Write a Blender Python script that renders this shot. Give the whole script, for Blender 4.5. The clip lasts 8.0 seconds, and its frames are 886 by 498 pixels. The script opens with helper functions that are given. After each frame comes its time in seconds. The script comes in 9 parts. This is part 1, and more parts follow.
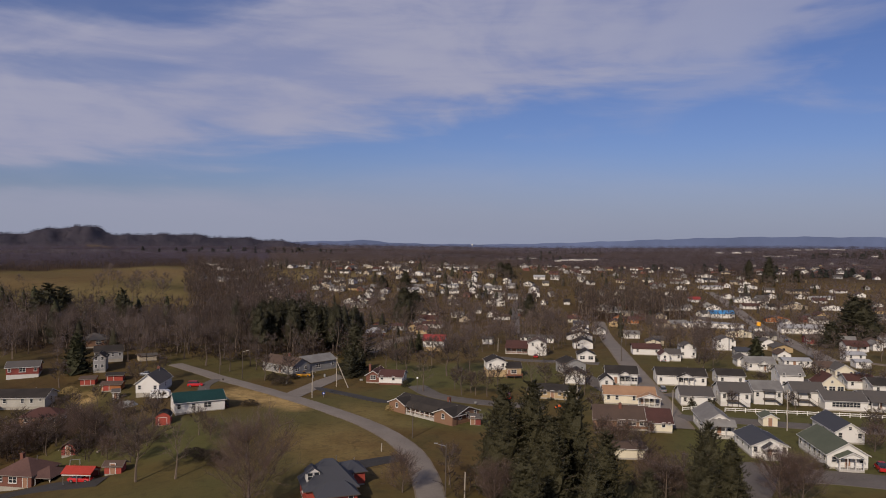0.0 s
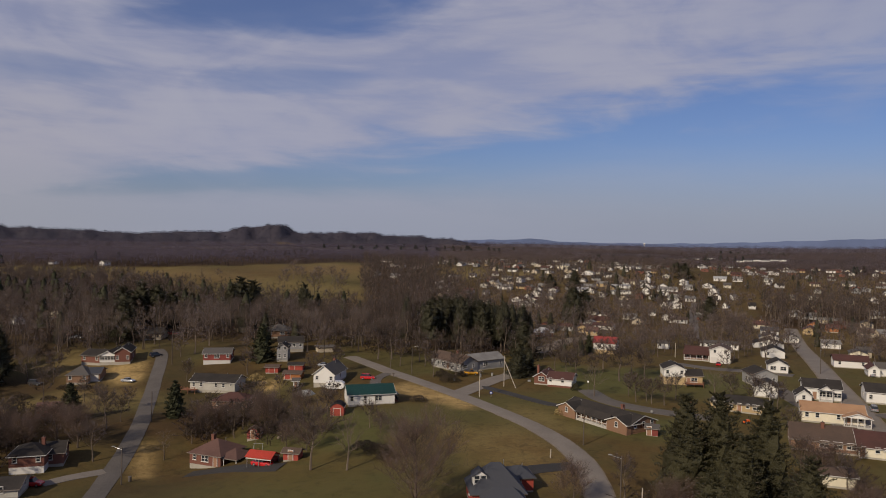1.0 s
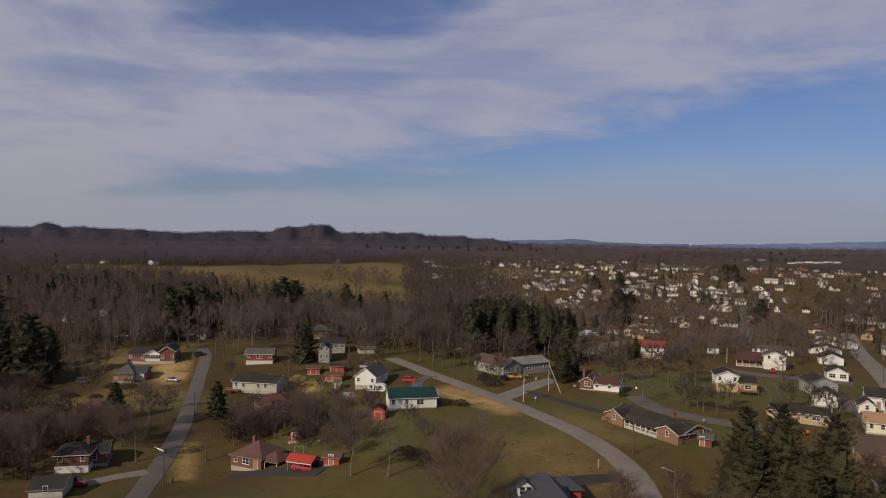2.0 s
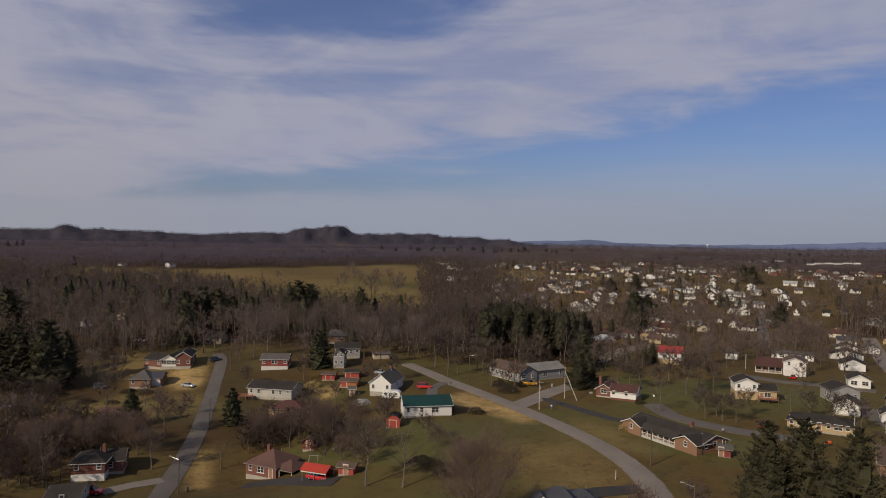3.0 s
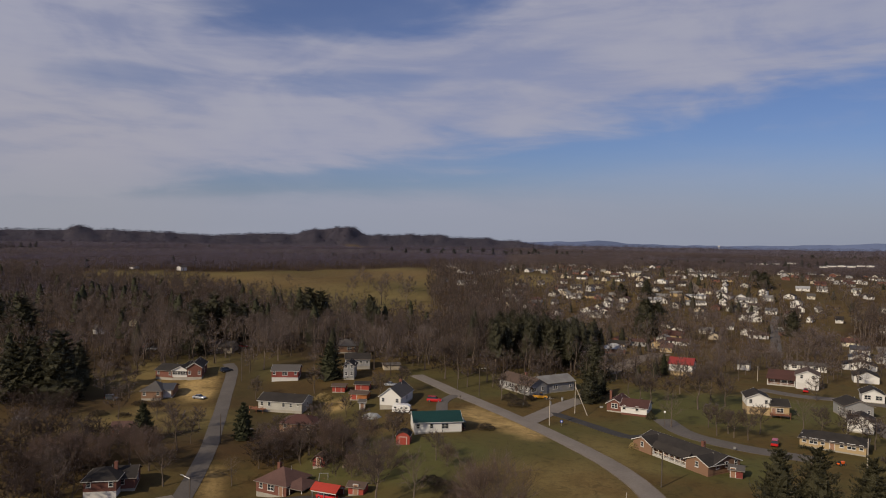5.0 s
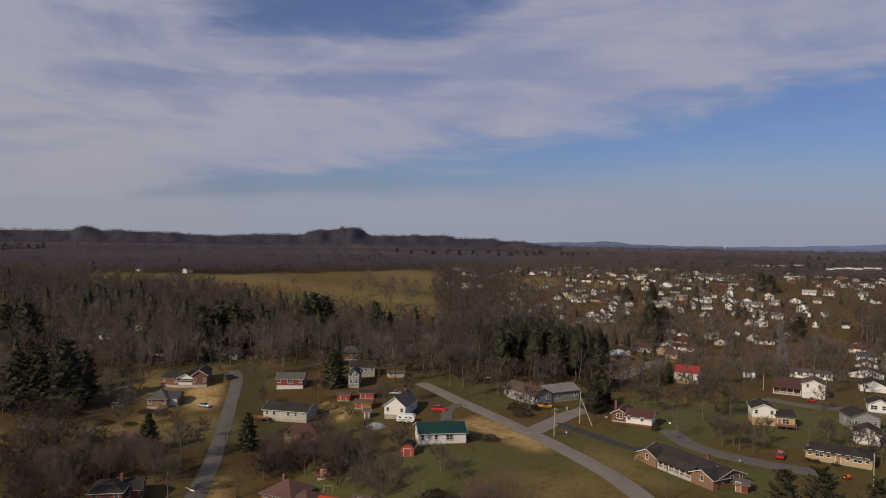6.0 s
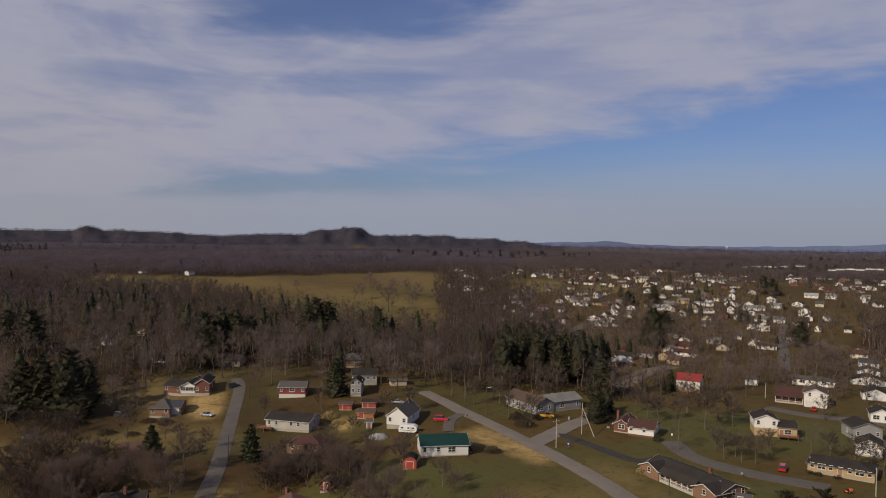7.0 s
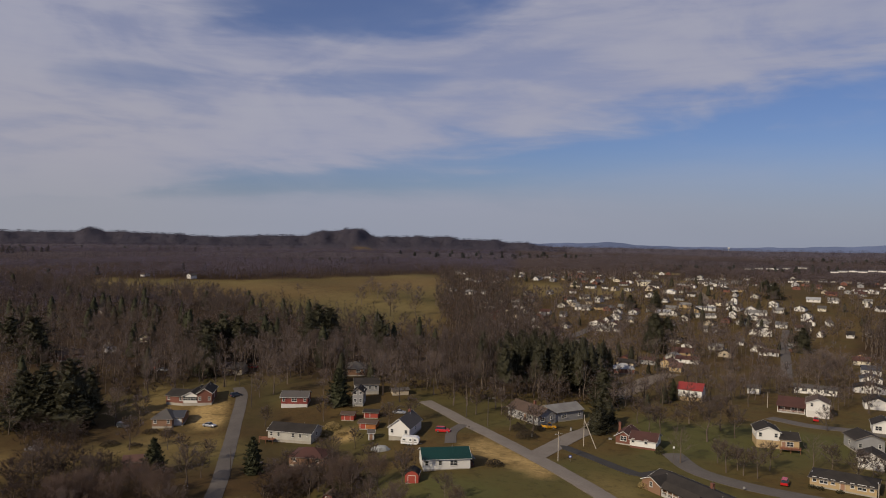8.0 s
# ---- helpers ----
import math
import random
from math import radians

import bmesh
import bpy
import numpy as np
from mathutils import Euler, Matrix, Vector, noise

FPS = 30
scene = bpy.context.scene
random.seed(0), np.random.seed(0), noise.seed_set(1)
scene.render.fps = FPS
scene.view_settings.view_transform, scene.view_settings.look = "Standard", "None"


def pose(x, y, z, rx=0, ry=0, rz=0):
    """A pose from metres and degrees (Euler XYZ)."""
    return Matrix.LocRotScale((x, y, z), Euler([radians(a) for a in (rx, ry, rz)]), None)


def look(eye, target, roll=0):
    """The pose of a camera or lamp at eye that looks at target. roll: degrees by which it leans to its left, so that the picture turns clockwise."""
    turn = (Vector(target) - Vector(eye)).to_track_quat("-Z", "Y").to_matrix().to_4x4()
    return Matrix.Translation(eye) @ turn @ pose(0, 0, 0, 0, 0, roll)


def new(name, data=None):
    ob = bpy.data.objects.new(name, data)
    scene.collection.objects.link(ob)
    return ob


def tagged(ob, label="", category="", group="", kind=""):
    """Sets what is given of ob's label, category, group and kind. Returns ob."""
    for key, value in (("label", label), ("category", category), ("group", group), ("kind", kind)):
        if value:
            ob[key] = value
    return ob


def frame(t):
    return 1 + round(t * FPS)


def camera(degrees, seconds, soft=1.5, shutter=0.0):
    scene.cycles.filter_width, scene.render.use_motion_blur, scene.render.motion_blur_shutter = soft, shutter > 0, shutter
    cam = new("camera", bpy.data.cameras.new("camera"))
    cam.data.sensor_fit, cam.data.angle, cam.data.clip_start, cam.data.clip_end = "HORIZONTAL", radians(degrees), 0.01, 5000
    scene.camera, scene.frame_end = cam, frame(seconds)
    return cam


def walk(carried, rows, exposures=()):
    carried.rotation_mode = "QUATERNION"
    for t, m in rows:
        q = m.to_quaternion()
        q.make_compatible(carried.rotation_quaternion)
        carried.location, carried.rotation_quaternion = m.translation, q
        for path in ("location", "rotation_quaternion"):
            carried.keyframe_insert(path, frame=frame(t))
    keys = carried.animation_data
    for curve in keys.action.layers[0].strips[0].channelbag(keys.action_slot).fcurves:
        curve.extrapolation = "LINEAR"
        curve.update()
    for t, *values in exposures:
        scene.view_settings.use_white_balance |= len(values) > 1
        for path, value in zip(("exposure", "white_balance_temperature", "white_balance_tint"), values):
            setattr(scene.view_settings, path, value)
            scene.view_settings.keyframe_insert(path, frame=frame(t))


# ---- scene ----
cam = camera(63.8, 8.0, soft=1.0)
PATH = [
    (0, (-0.008, -0.123, 45.274), (-0.019, 1.877, 45.254), 0.7),
    (0.5, (-0.24, 2.524, 44.955), (-0.493, 4.508, 44.931), 0.8),
    (1, (-1.047, 5.422, 44.82), (-1.522, 7.364, 44.79), 0.9),
    (1.5, (-1.924, 7.708, 44.782), (-2.478, 9.629, 44.75), 1.0),
    (3, (-2.765, 10.285, 46.577), (-3.393, 12.183, 46.547), 0.9),
    (3.5, (-2.696, 10.3, 47.544), (-3.334, 12.196, 47.514), 0.9),
    (4, (-2.911, 10.159, 48.333), (-3.553, 12.053, 48.304), 1.0),
    (4.5, (-2.947, 10.297, 49.459), (-3.594, 12.189, 49.429), 1.0),
    (6, (-2.812, 10.487, 53.53), (-3.481, 12.372, 53.5), 1.0),
    (6.5, (-2.952, 10.291, 55.217), (-3.622, 12.175, 55.186), 1.1),
    (7, (-2.963, 10.235, 56.887), (-3.636, 12.118, 56.855), 1.0),
    (7.5, (-2.862, 10.304, 58.653), (-3.54, 12.185, 58.621), 1.0),
    (8, (-3.024, 10.091, 60.294), (-3.702, 11.973, 60.263), 1.0),
]
# the clip's camera warms its picture while it turns from the clear east to the veiled west
BALANCE = [(0, 0.0, 6250, 15.0), (0.5, 0.0, 6380, 13.0), (1.0, 0.0, 6480, 11.0), (1.5, 0.0, 6520, 10.0), (8.0, 0.0, 6520, 10.0)]
walk(cam, [(t, look(eye, target, roll)) for t, eye, target, roll in PATH], BALANCE)

# ---- world, sun, exposure ----
SUN_AZ, SUN_EL = 205.0, 31.5    # compass degrees from +y, clockwise; height
scene.view_settings.exposure = 0.0
world = bpy.data.worlds.new("sky")
scene.world = world
world.use_nodes = True


class Nodes:
    """Short hand for building a node tree."""

    def __init__(self, tree):
        self.tree = tree
        tree.nodes.clear()

    def add(self, kind, **inputs):
        n = self.tree.nodes.new(kind)
        for key, value in inputs.items():
            self.put(n, key.replace("_", " "), value)
        return n

    def put(self, n, key, value):
        sock = n.inputs[int(key[1:])] if key[0] == "i" and key[1:].isdigit() else n.inputs[key]
        if isinstance(value, bpy.types.NodeSocket):
            self.tree.links.new(value, sock)
        else:
            sock.default_value = value

    def math(self, op, a, b=0.0, c=0.0, clamp=False):
        n = self.tree.nodes.new("ShaderNodeMath")
        n.operation, n.use_clamp = op, clamp
        for i, v in enumerate((a, b, c)):
            self.put(n, "i%d" % i, v)
        return n.outputs[0]

    def span(self, v, lo, hi, a=0.0, b=1.0):
        n = self.tree.nodes.new("ShaderNodeMapRange")
        n.interpolation_type = "SMOOTHSTEP"
        for i, w in enumerate((v, lo, hi, a, b)):
            self.put(n, "i%d" % i, w)
        return n.outputs[0]

    def mix(self, fac, a, b, mode="MIX"):
        n = self.tree.nodes.new("ShaderNodeMix")
        n.data_type, n.blend_type = "RGBA", mode
        self.put(n, "i0", fac)
        self.put(n, "i6", a if isinstance(a, bpy.types.NodeSocket) else (*a, 1))
        self.put(n, "i7", b if isinstance(b, bpy.types.NodeSocket) else (*b, 1))
        return n.outputs[2]

    def noise(self, vec, scale, detail=4.0, rough=0.55, warp=0.0):
        n = self.tree.nodes.new("ShaderNodeTexNoise")
        self.put(n, "Vector", vec)
        for key, v in (("Scale", scale), ("Detail", detail), ("Roughness", rough), ("Distortion", warp)):
            n.inputs[key].default_value = v
        return n.outputs["Fac"]

    def mapped(self, vec, scale=(1, 1, 1), turn=(0, 0, 0), shift=(0, 0, 0)):
        n = self.tree.nodes.new("ShaderNodeMapping")
        self.put(n, "Vector", vec)
        n.inputs["Scale"].default_value, n.inputs["Rotation"].default_value, n.inputs["Location"].default_value = scale, turn, shift
        return n.outputs[0]


def build_sky():
    k = Nodes(world.node_tree)
    sky = k.add("ShaderNodeTexSky")
    sky.sky_type, sky.sun_disc = "NISHITA", False
    sky.sun_elevation, sky.sun_rotation = radians(SUN_EL), radians(SUN_AZ)
    sky.altitude, sky.air_density, sky.dust_density, sky.ozone_density = 200, 1.0, 1.2, 2.5
    way = k.add("ShaderNodeTexCoord").outputs["Generated"]
    parts = k.add("ShaderNodeSeparateXYZ", Vector=way)
    x, y, z = parts.outputs
    az = k.math("MULTIPLY", k.math("ARCTAN2", x, y), 57.2958)
    el = k.math("MULTIPLY", k.math("ARCSINE", z), 57.2958)
    # wind-drawn streaks, long across and thin in height, that climb from west to east
    soft = k.noise(k.mapped(way, (2.6, 2.6, 15.0), (0, radians(11), 0)), 1.0, 5, 0.52, 0.9)
    fine = k.noise(k.mapped(way, (6.5, 6.5, 42.0), (0, radians(10), 0), (3.1, 0.7, 1.9)), 1.0, 5, 0.6, 0.8)
    lump = k.noise(k.mapped(way, (4.2, 4.2, 11.0), (0, radians(8), 0), (7.3, 2.2, 0.4)), 1.0, 4, 0.5, 1.4)
    drift = k.math("ADD", k.math("MULTIPLY", k.math("SUBTRACT", soft, 0.5), 7.5), k.math("MULTIPLY", k.math("SUBTRACT", fine, 0.5), 2.2))
    drift = k.math("ADD", drift, k.math("MULTIPLY", k.math("SUBTRACT", lump, 0.5), 4.0))
    # the sheet's lower rim climbs from west to east; a clear wedge lies under it, and a veil near the horizon
    rim = k.math("ADD", k.math("MULTIPLY", k.math("MAXIMUM", k.math("MINIMUM", az, 45.0), -75.0), 0.195), 10.0)
    sheet = k.span(k.math("ADD", k.math("SUBTRACT", el, rim), drift), -1.3, 2.4)
    body = k.math("ADD", k.math("MULTIPLY", soft, 0.34), k.math("ADD", k.math("MULTIPLY", fine, 0.22), k.math("MULTIPLY", lump, 0.44)))
    sheet = k.math("MULTIPLY", sheet, k.math("MULTIPLY", k.span(body, 0.36, 0.54, 0.70, 1.0), k.span(az, -2.0, 32.0, 1.0, 0.66)))
    low = k.math("MULTIPLY", k.span(k.math("ADD", el, k.math("MULTIPLY", drift, -0.30)), k.span(az, -22.0, 4.0, 4.4, 8.5), k.span(az, -22.0, 4.0, 2.2, 0.0)), k.span(az, 30, -22, 0.55, 0.93))

    def hole(a, e, wide, tall, strength, tilt=0.05):
        across = k.math("POWER", k.math("DIVIDE", k.math("SUBTRACT", az, a), wide), 2.0)
        rise = k.math("SUBTRACT", k.math("SUBTRACT", el, e), k.math("MULTIPLY", k.math("SUBTRACT", az, a), tilt))
        off = k.math("ADD", across, k.math("POWER", k.math("DIVIDE", rise, tall), 2.0))
        return k.math("SUBTRACT", 1.0, k.math("MULTIPLY", k.span(k.math("SUBTRACT", off, k.math("MULTIPLY", drift, -0.30)), 1.7, 0.1), strength))

    gap = k.math("MULTIPLY", hole(-27.0, 17.6, 12.0, 2.3, 0.85), k.math("MULTIPLY", hole(-26.5, 12.0, 6.0, 1.0, 0.40), k.math("MULTIPLY", hole(-44.0, 11.4, 5.0, 1.0, 0.35), hole(-27.0, 4.7, 13.0, 0.75, 0.75, 0.115))))
    wisp = k.math("MULTIPLY", k.span(body, 0.50, 0.68), k.span(el, 6.0, 13.0, 0.12, 0.5))
    cover = k.math("MULTIPLY", k.math("MAXIMUM", k.math("MAXIMUM", sheet, wisp), low, clamp=True), gap)
    haze = k.span(el, 8.0, -1.0)
    clear = k.mix(1.0, sky.outputs[0], (0.78, 0.83, 1.14), "MULTIPLY")
    veiled = k.mix(k.math("MULTIPLY", haze, 0.62), clear, (4.0, 4.65, 6.0))
    shade = k.math("ADD", 0.5, k.math("MULTIPLY", k.math("SUBTRACT", k.span(body, 0.36, 0.64), 0.5), k.span(el, 1.0, 11.0, 0.3, 1.0)))
    bright = k.mix(shade, (4.95, 5.1, 6.85), (5.95, 6.0, 7.25))
    # the veil is greyer low down and warmer towards the sun's side
    bright = k.mix(k.span(el, 7.0, 0.5, 0.0, 0.75), bright, (4.72, 5.12, 6.25))
    bright = k.mix(k.math("MULTIPLY", k.span(az, -28.0, -48.0), k.span(el, 15.0, 6.0)), bright, k.mix(1.0, bright, (1.06, 1.02, 0.95), "MULTIPLY"))
    colour = k.mix(k.math("MULTIPLY", cover, k.span(el, 26.0, 60.0, 0.93, 0.5)), veiled, bright)
    back = k.add("ShaderNodeBackground", Color=colour, Strength=0.062)
    out = k.add("ShaderNodeOutputWorld")
    k.tree.links.new(back.outputs[0], out.inputs[0])


build_sky()
sun = new("sun", bpy.data.lights.new("sun", "SUN"))
sun.data.energy, sun.data.angle, sun.data.color = 3.7, radians(0.6), (1.0, 0.86, 0.66)
_a, _e = radians(SUN_AZ), radians(SUN_EL)
sun.matrix_world = look((400 * math.sin(_a), 400 * math.cos(_a), 400 * math.tan(_e)), (0, 0, 0))

# ---- the lie of the land ----
def ease(v):
    v = np.clip(v, 0.0, 1.0)
    return v * v * (3 - 2 * v)


def bump(v, centre, width):
    return np.exp(-((v - centre) / width) ** 2)


def rolling(x, y):
    return (np.sin(x * 0.011 + 1.3) * np.cos(y * 0.009 + 0.4) + 0.6 * np.sin(x * 0.023 - y * 0.017 + 2.0)
            + 0.35 * np.sin(x * 0.051 + y * 0.043 + 0.7))


def ground(x, y):
    """Height of the ground in metres."""
    x, y = np.asarray(x, float), np.asarray(y, float)
    r = np.hypot(x, y)
    az = np.degrees(np.arctan2(x, y))
    z = -4.0 * ease((-x - 60) / 50) * ease((240 - y) / 50)
    z = z - 2.2 * ease((165 - y) / 40) * ease((-x - 40) / 30) * ease((y - 20) / 60)
    z = z + 1.0 * bump(x, -64, 30) * bump(y, 182, 30)
    z = z - 4.0 * bump(x, -92, 20) * bump(y, 150, 20)
    z = z + 3.0 * bump(x, -135, 50) * bump(y, 285, 40)
    # the valley behind the first houses and the rise beyond it
    east = ease((x - 60) / 220)
    z = z - 5.0 * ease((y - 270) / 130) * (1 - ease((y - 470) / 220)) * (1 - 0.7 * east)
    z = z + (13.0 - 7.0 * east) * ease((y - 500) / 360) * (1 - 0.7 * ease((y - 960) / 500))
    z = z - 5.0 * bump(x, -330, 160) * bump(y, 900, 200)
    z = z + 1.6 * rolling(x, y) * ease((r - 330) / 500)
    # low swells that show the woods of the plain in bands, one behind another
    swell = np.sin(r * 0.0068 + 1.9 * np.sin(az * 0.11) + 0.5) + 0.6 * np.sin(r * 0.0127 - az * 0.21 + 2.1)
    z = z + (6.0 - 3.5 * ease((az + 18) / 10)) * swell * ease((r - 1040) / 260) * (1 - ease((r - 2500) / 500))
    # the far plain, the wooded hills and the long ridge
    z = z + 9.0 * ease((r - 1500) / 2000) + 22.0 * ease((az - 4) / 26) * ease((r - 1300) / 1500)
    step = lambda centre, width: ease((az - centre) / width + 0.5)
    crest = (58 - 12 * bump(az, -37.4, 2.4) + 14 * (step(-46.8, 0.7) - step(-45.4, 0.9)) + 6 * bump(az, -44.4, 2.2)
             + 29 * step(-30.1, 2.0) + 11 * step(-27.8, 1.0) - 38 * step(-25.8, 1.1) + 5 * step(-23.2, 1.5)
             - 13 * step(-18.8, 1.0) - 11 * step(-14.9, 1.1) - 8 * step(-12.6, 0.9)
             + 9 * bump(az, -57, 4) + 14 * bump(az, -66, 5) + 1.5 * np.sin(az * 3.1) + 1.0 * np.sin(az * 7.7 + 1))
    flank = 1 - ease((r - 3250) / 380)
    spur = 1 + flank * (0.24 * np.sin(az * 2.3 + r * 0.0022) + 0.15 * np.sin(az * 5.1 - r * 0.004))
    west = ease((-az - 10.8) / 2.2) * (1 - ease((-az - 78) / 8))
    z = z + west * (crest - 14) * spur * ease((r - 2500) / 1150) ** 1.4 * (1 - 0.6 * ease((r - 3800) / 800))
    return z


# ---- materials ----
def material(name, base, rough=0.8, vary=0.25, scale=1.0, bump_amount=0.3, bump_scale=20.0, metal=0.0, second=None, coat=0.0, island=False,
             stripe=None, spec=0.3, stain=None, thin=0.0, gaps=0.0):
    """A weathered surface: two scales of variation round a base colour, a tint for each object, fine relief.
    stripe: (axis, pitch in metres, depth) for laps, ribs or courses. thin: the share of light that fine twigs and needles let through.
    gaps: the share of a spray that is open air between twigs too fine to build singly."""
    m = bpy.data.materials.new(name)
    m.use_nodes = True
    k = Nodes(m.node_tree)
    co = k.add("ShaderNodeTexCoord").outputs["Object"]
    big = k.noise(co, 0.35 * scale, 4, 0.6)
    small = k.noise(co, 4.0 * scale, 5, 0.65)
    chance = k.add("ShaderNodeNewGeometry").outputs["Random Per Island"] if island else k.add("ShaderNodeObjectInfo").outputs["Random"]
    other = second or tuple(c * (1 - 0.45) for c in base)
    colour = k.mix(k.span(big, 0.32, 0.68), base, tuple(a + (b - a) * min(1, vary * 2.2) for a, b in zip(base, other)))
    colour = k.mix(k.math("MULTIPLY", k.span(small, 0.3, 0.75), vary), colour, other)
    if stain:
        runs = k.noise(k.mapped(co, (1.6, 1.6, 0.18)), 1.4, 4, 0.6)
        colour = k.mix(k.math("MULTIPLY", k.span(runs, 0.5, 0.75), 0.45), colour, stain)
    lift = k.add("ShaderNodeHueSaturation", Color=colour, Value=k.math("ADD", k.math("MULTIPLY", chance, 0.30 if island else 0.12), 0.85 if island else 0.94))
    height = k.noise(co, bump_scale, 4, 0.6)
    if stripe:
        axis, pitch, depth = stripe
        part_of = k.add("ShaderNodeSeparateXYZ", Vector=co).outputs["XYZ".index(axis)]
        saw = k.math("FRACT", k.math("DIVIDE", part_of, pitch))
        height = k.math("ADD", k.math("MULTIPLY", height, 0.3), k.math("MULTIPLY", k.span(saw, 0.0, 0.15), depth))
    relief = k.add("ShaderNodeBump", Height=height, Strength=bump_amount, Distance=0.03)
    b = k.add("ShaderNodeBsdfPrincipled", Base_Color=lift.outputs[0], Roughness=k.span(small, 0.2, 0.8, max(0.03, rough - 0.1), min(1, rough + 0.08)),
              Metallic=metal, Normal=relief.outputs[0])
    b.inputs["Specular IOR Level"].default_value = spec
    b.inputs["Coat Weight"].default_value = coat
    surface = b.outputs[0]
    if thin:
        glow_through = k.add("ShaderNodeBsdfTranslucent", Color=lift.outputs[0])
        both = k.add("ShaderNodeMixShader", i0=thin, i1=surface, i2=glow_through.outputs[0])
        surface = both.outputs[0]
    if gaps:
        air = k.add("ShaderNodeBsdfTransparent")
        airy = k.add("ShaderNodeMixShader", i0=gaps, i1=surface, i2=air.outputs[0])
        surface = airy.outputs[0]
    out = k.add("ShaderNodeOutputMaterial")
    k.tree.links.new(surface, out.inputs[0])
    return m


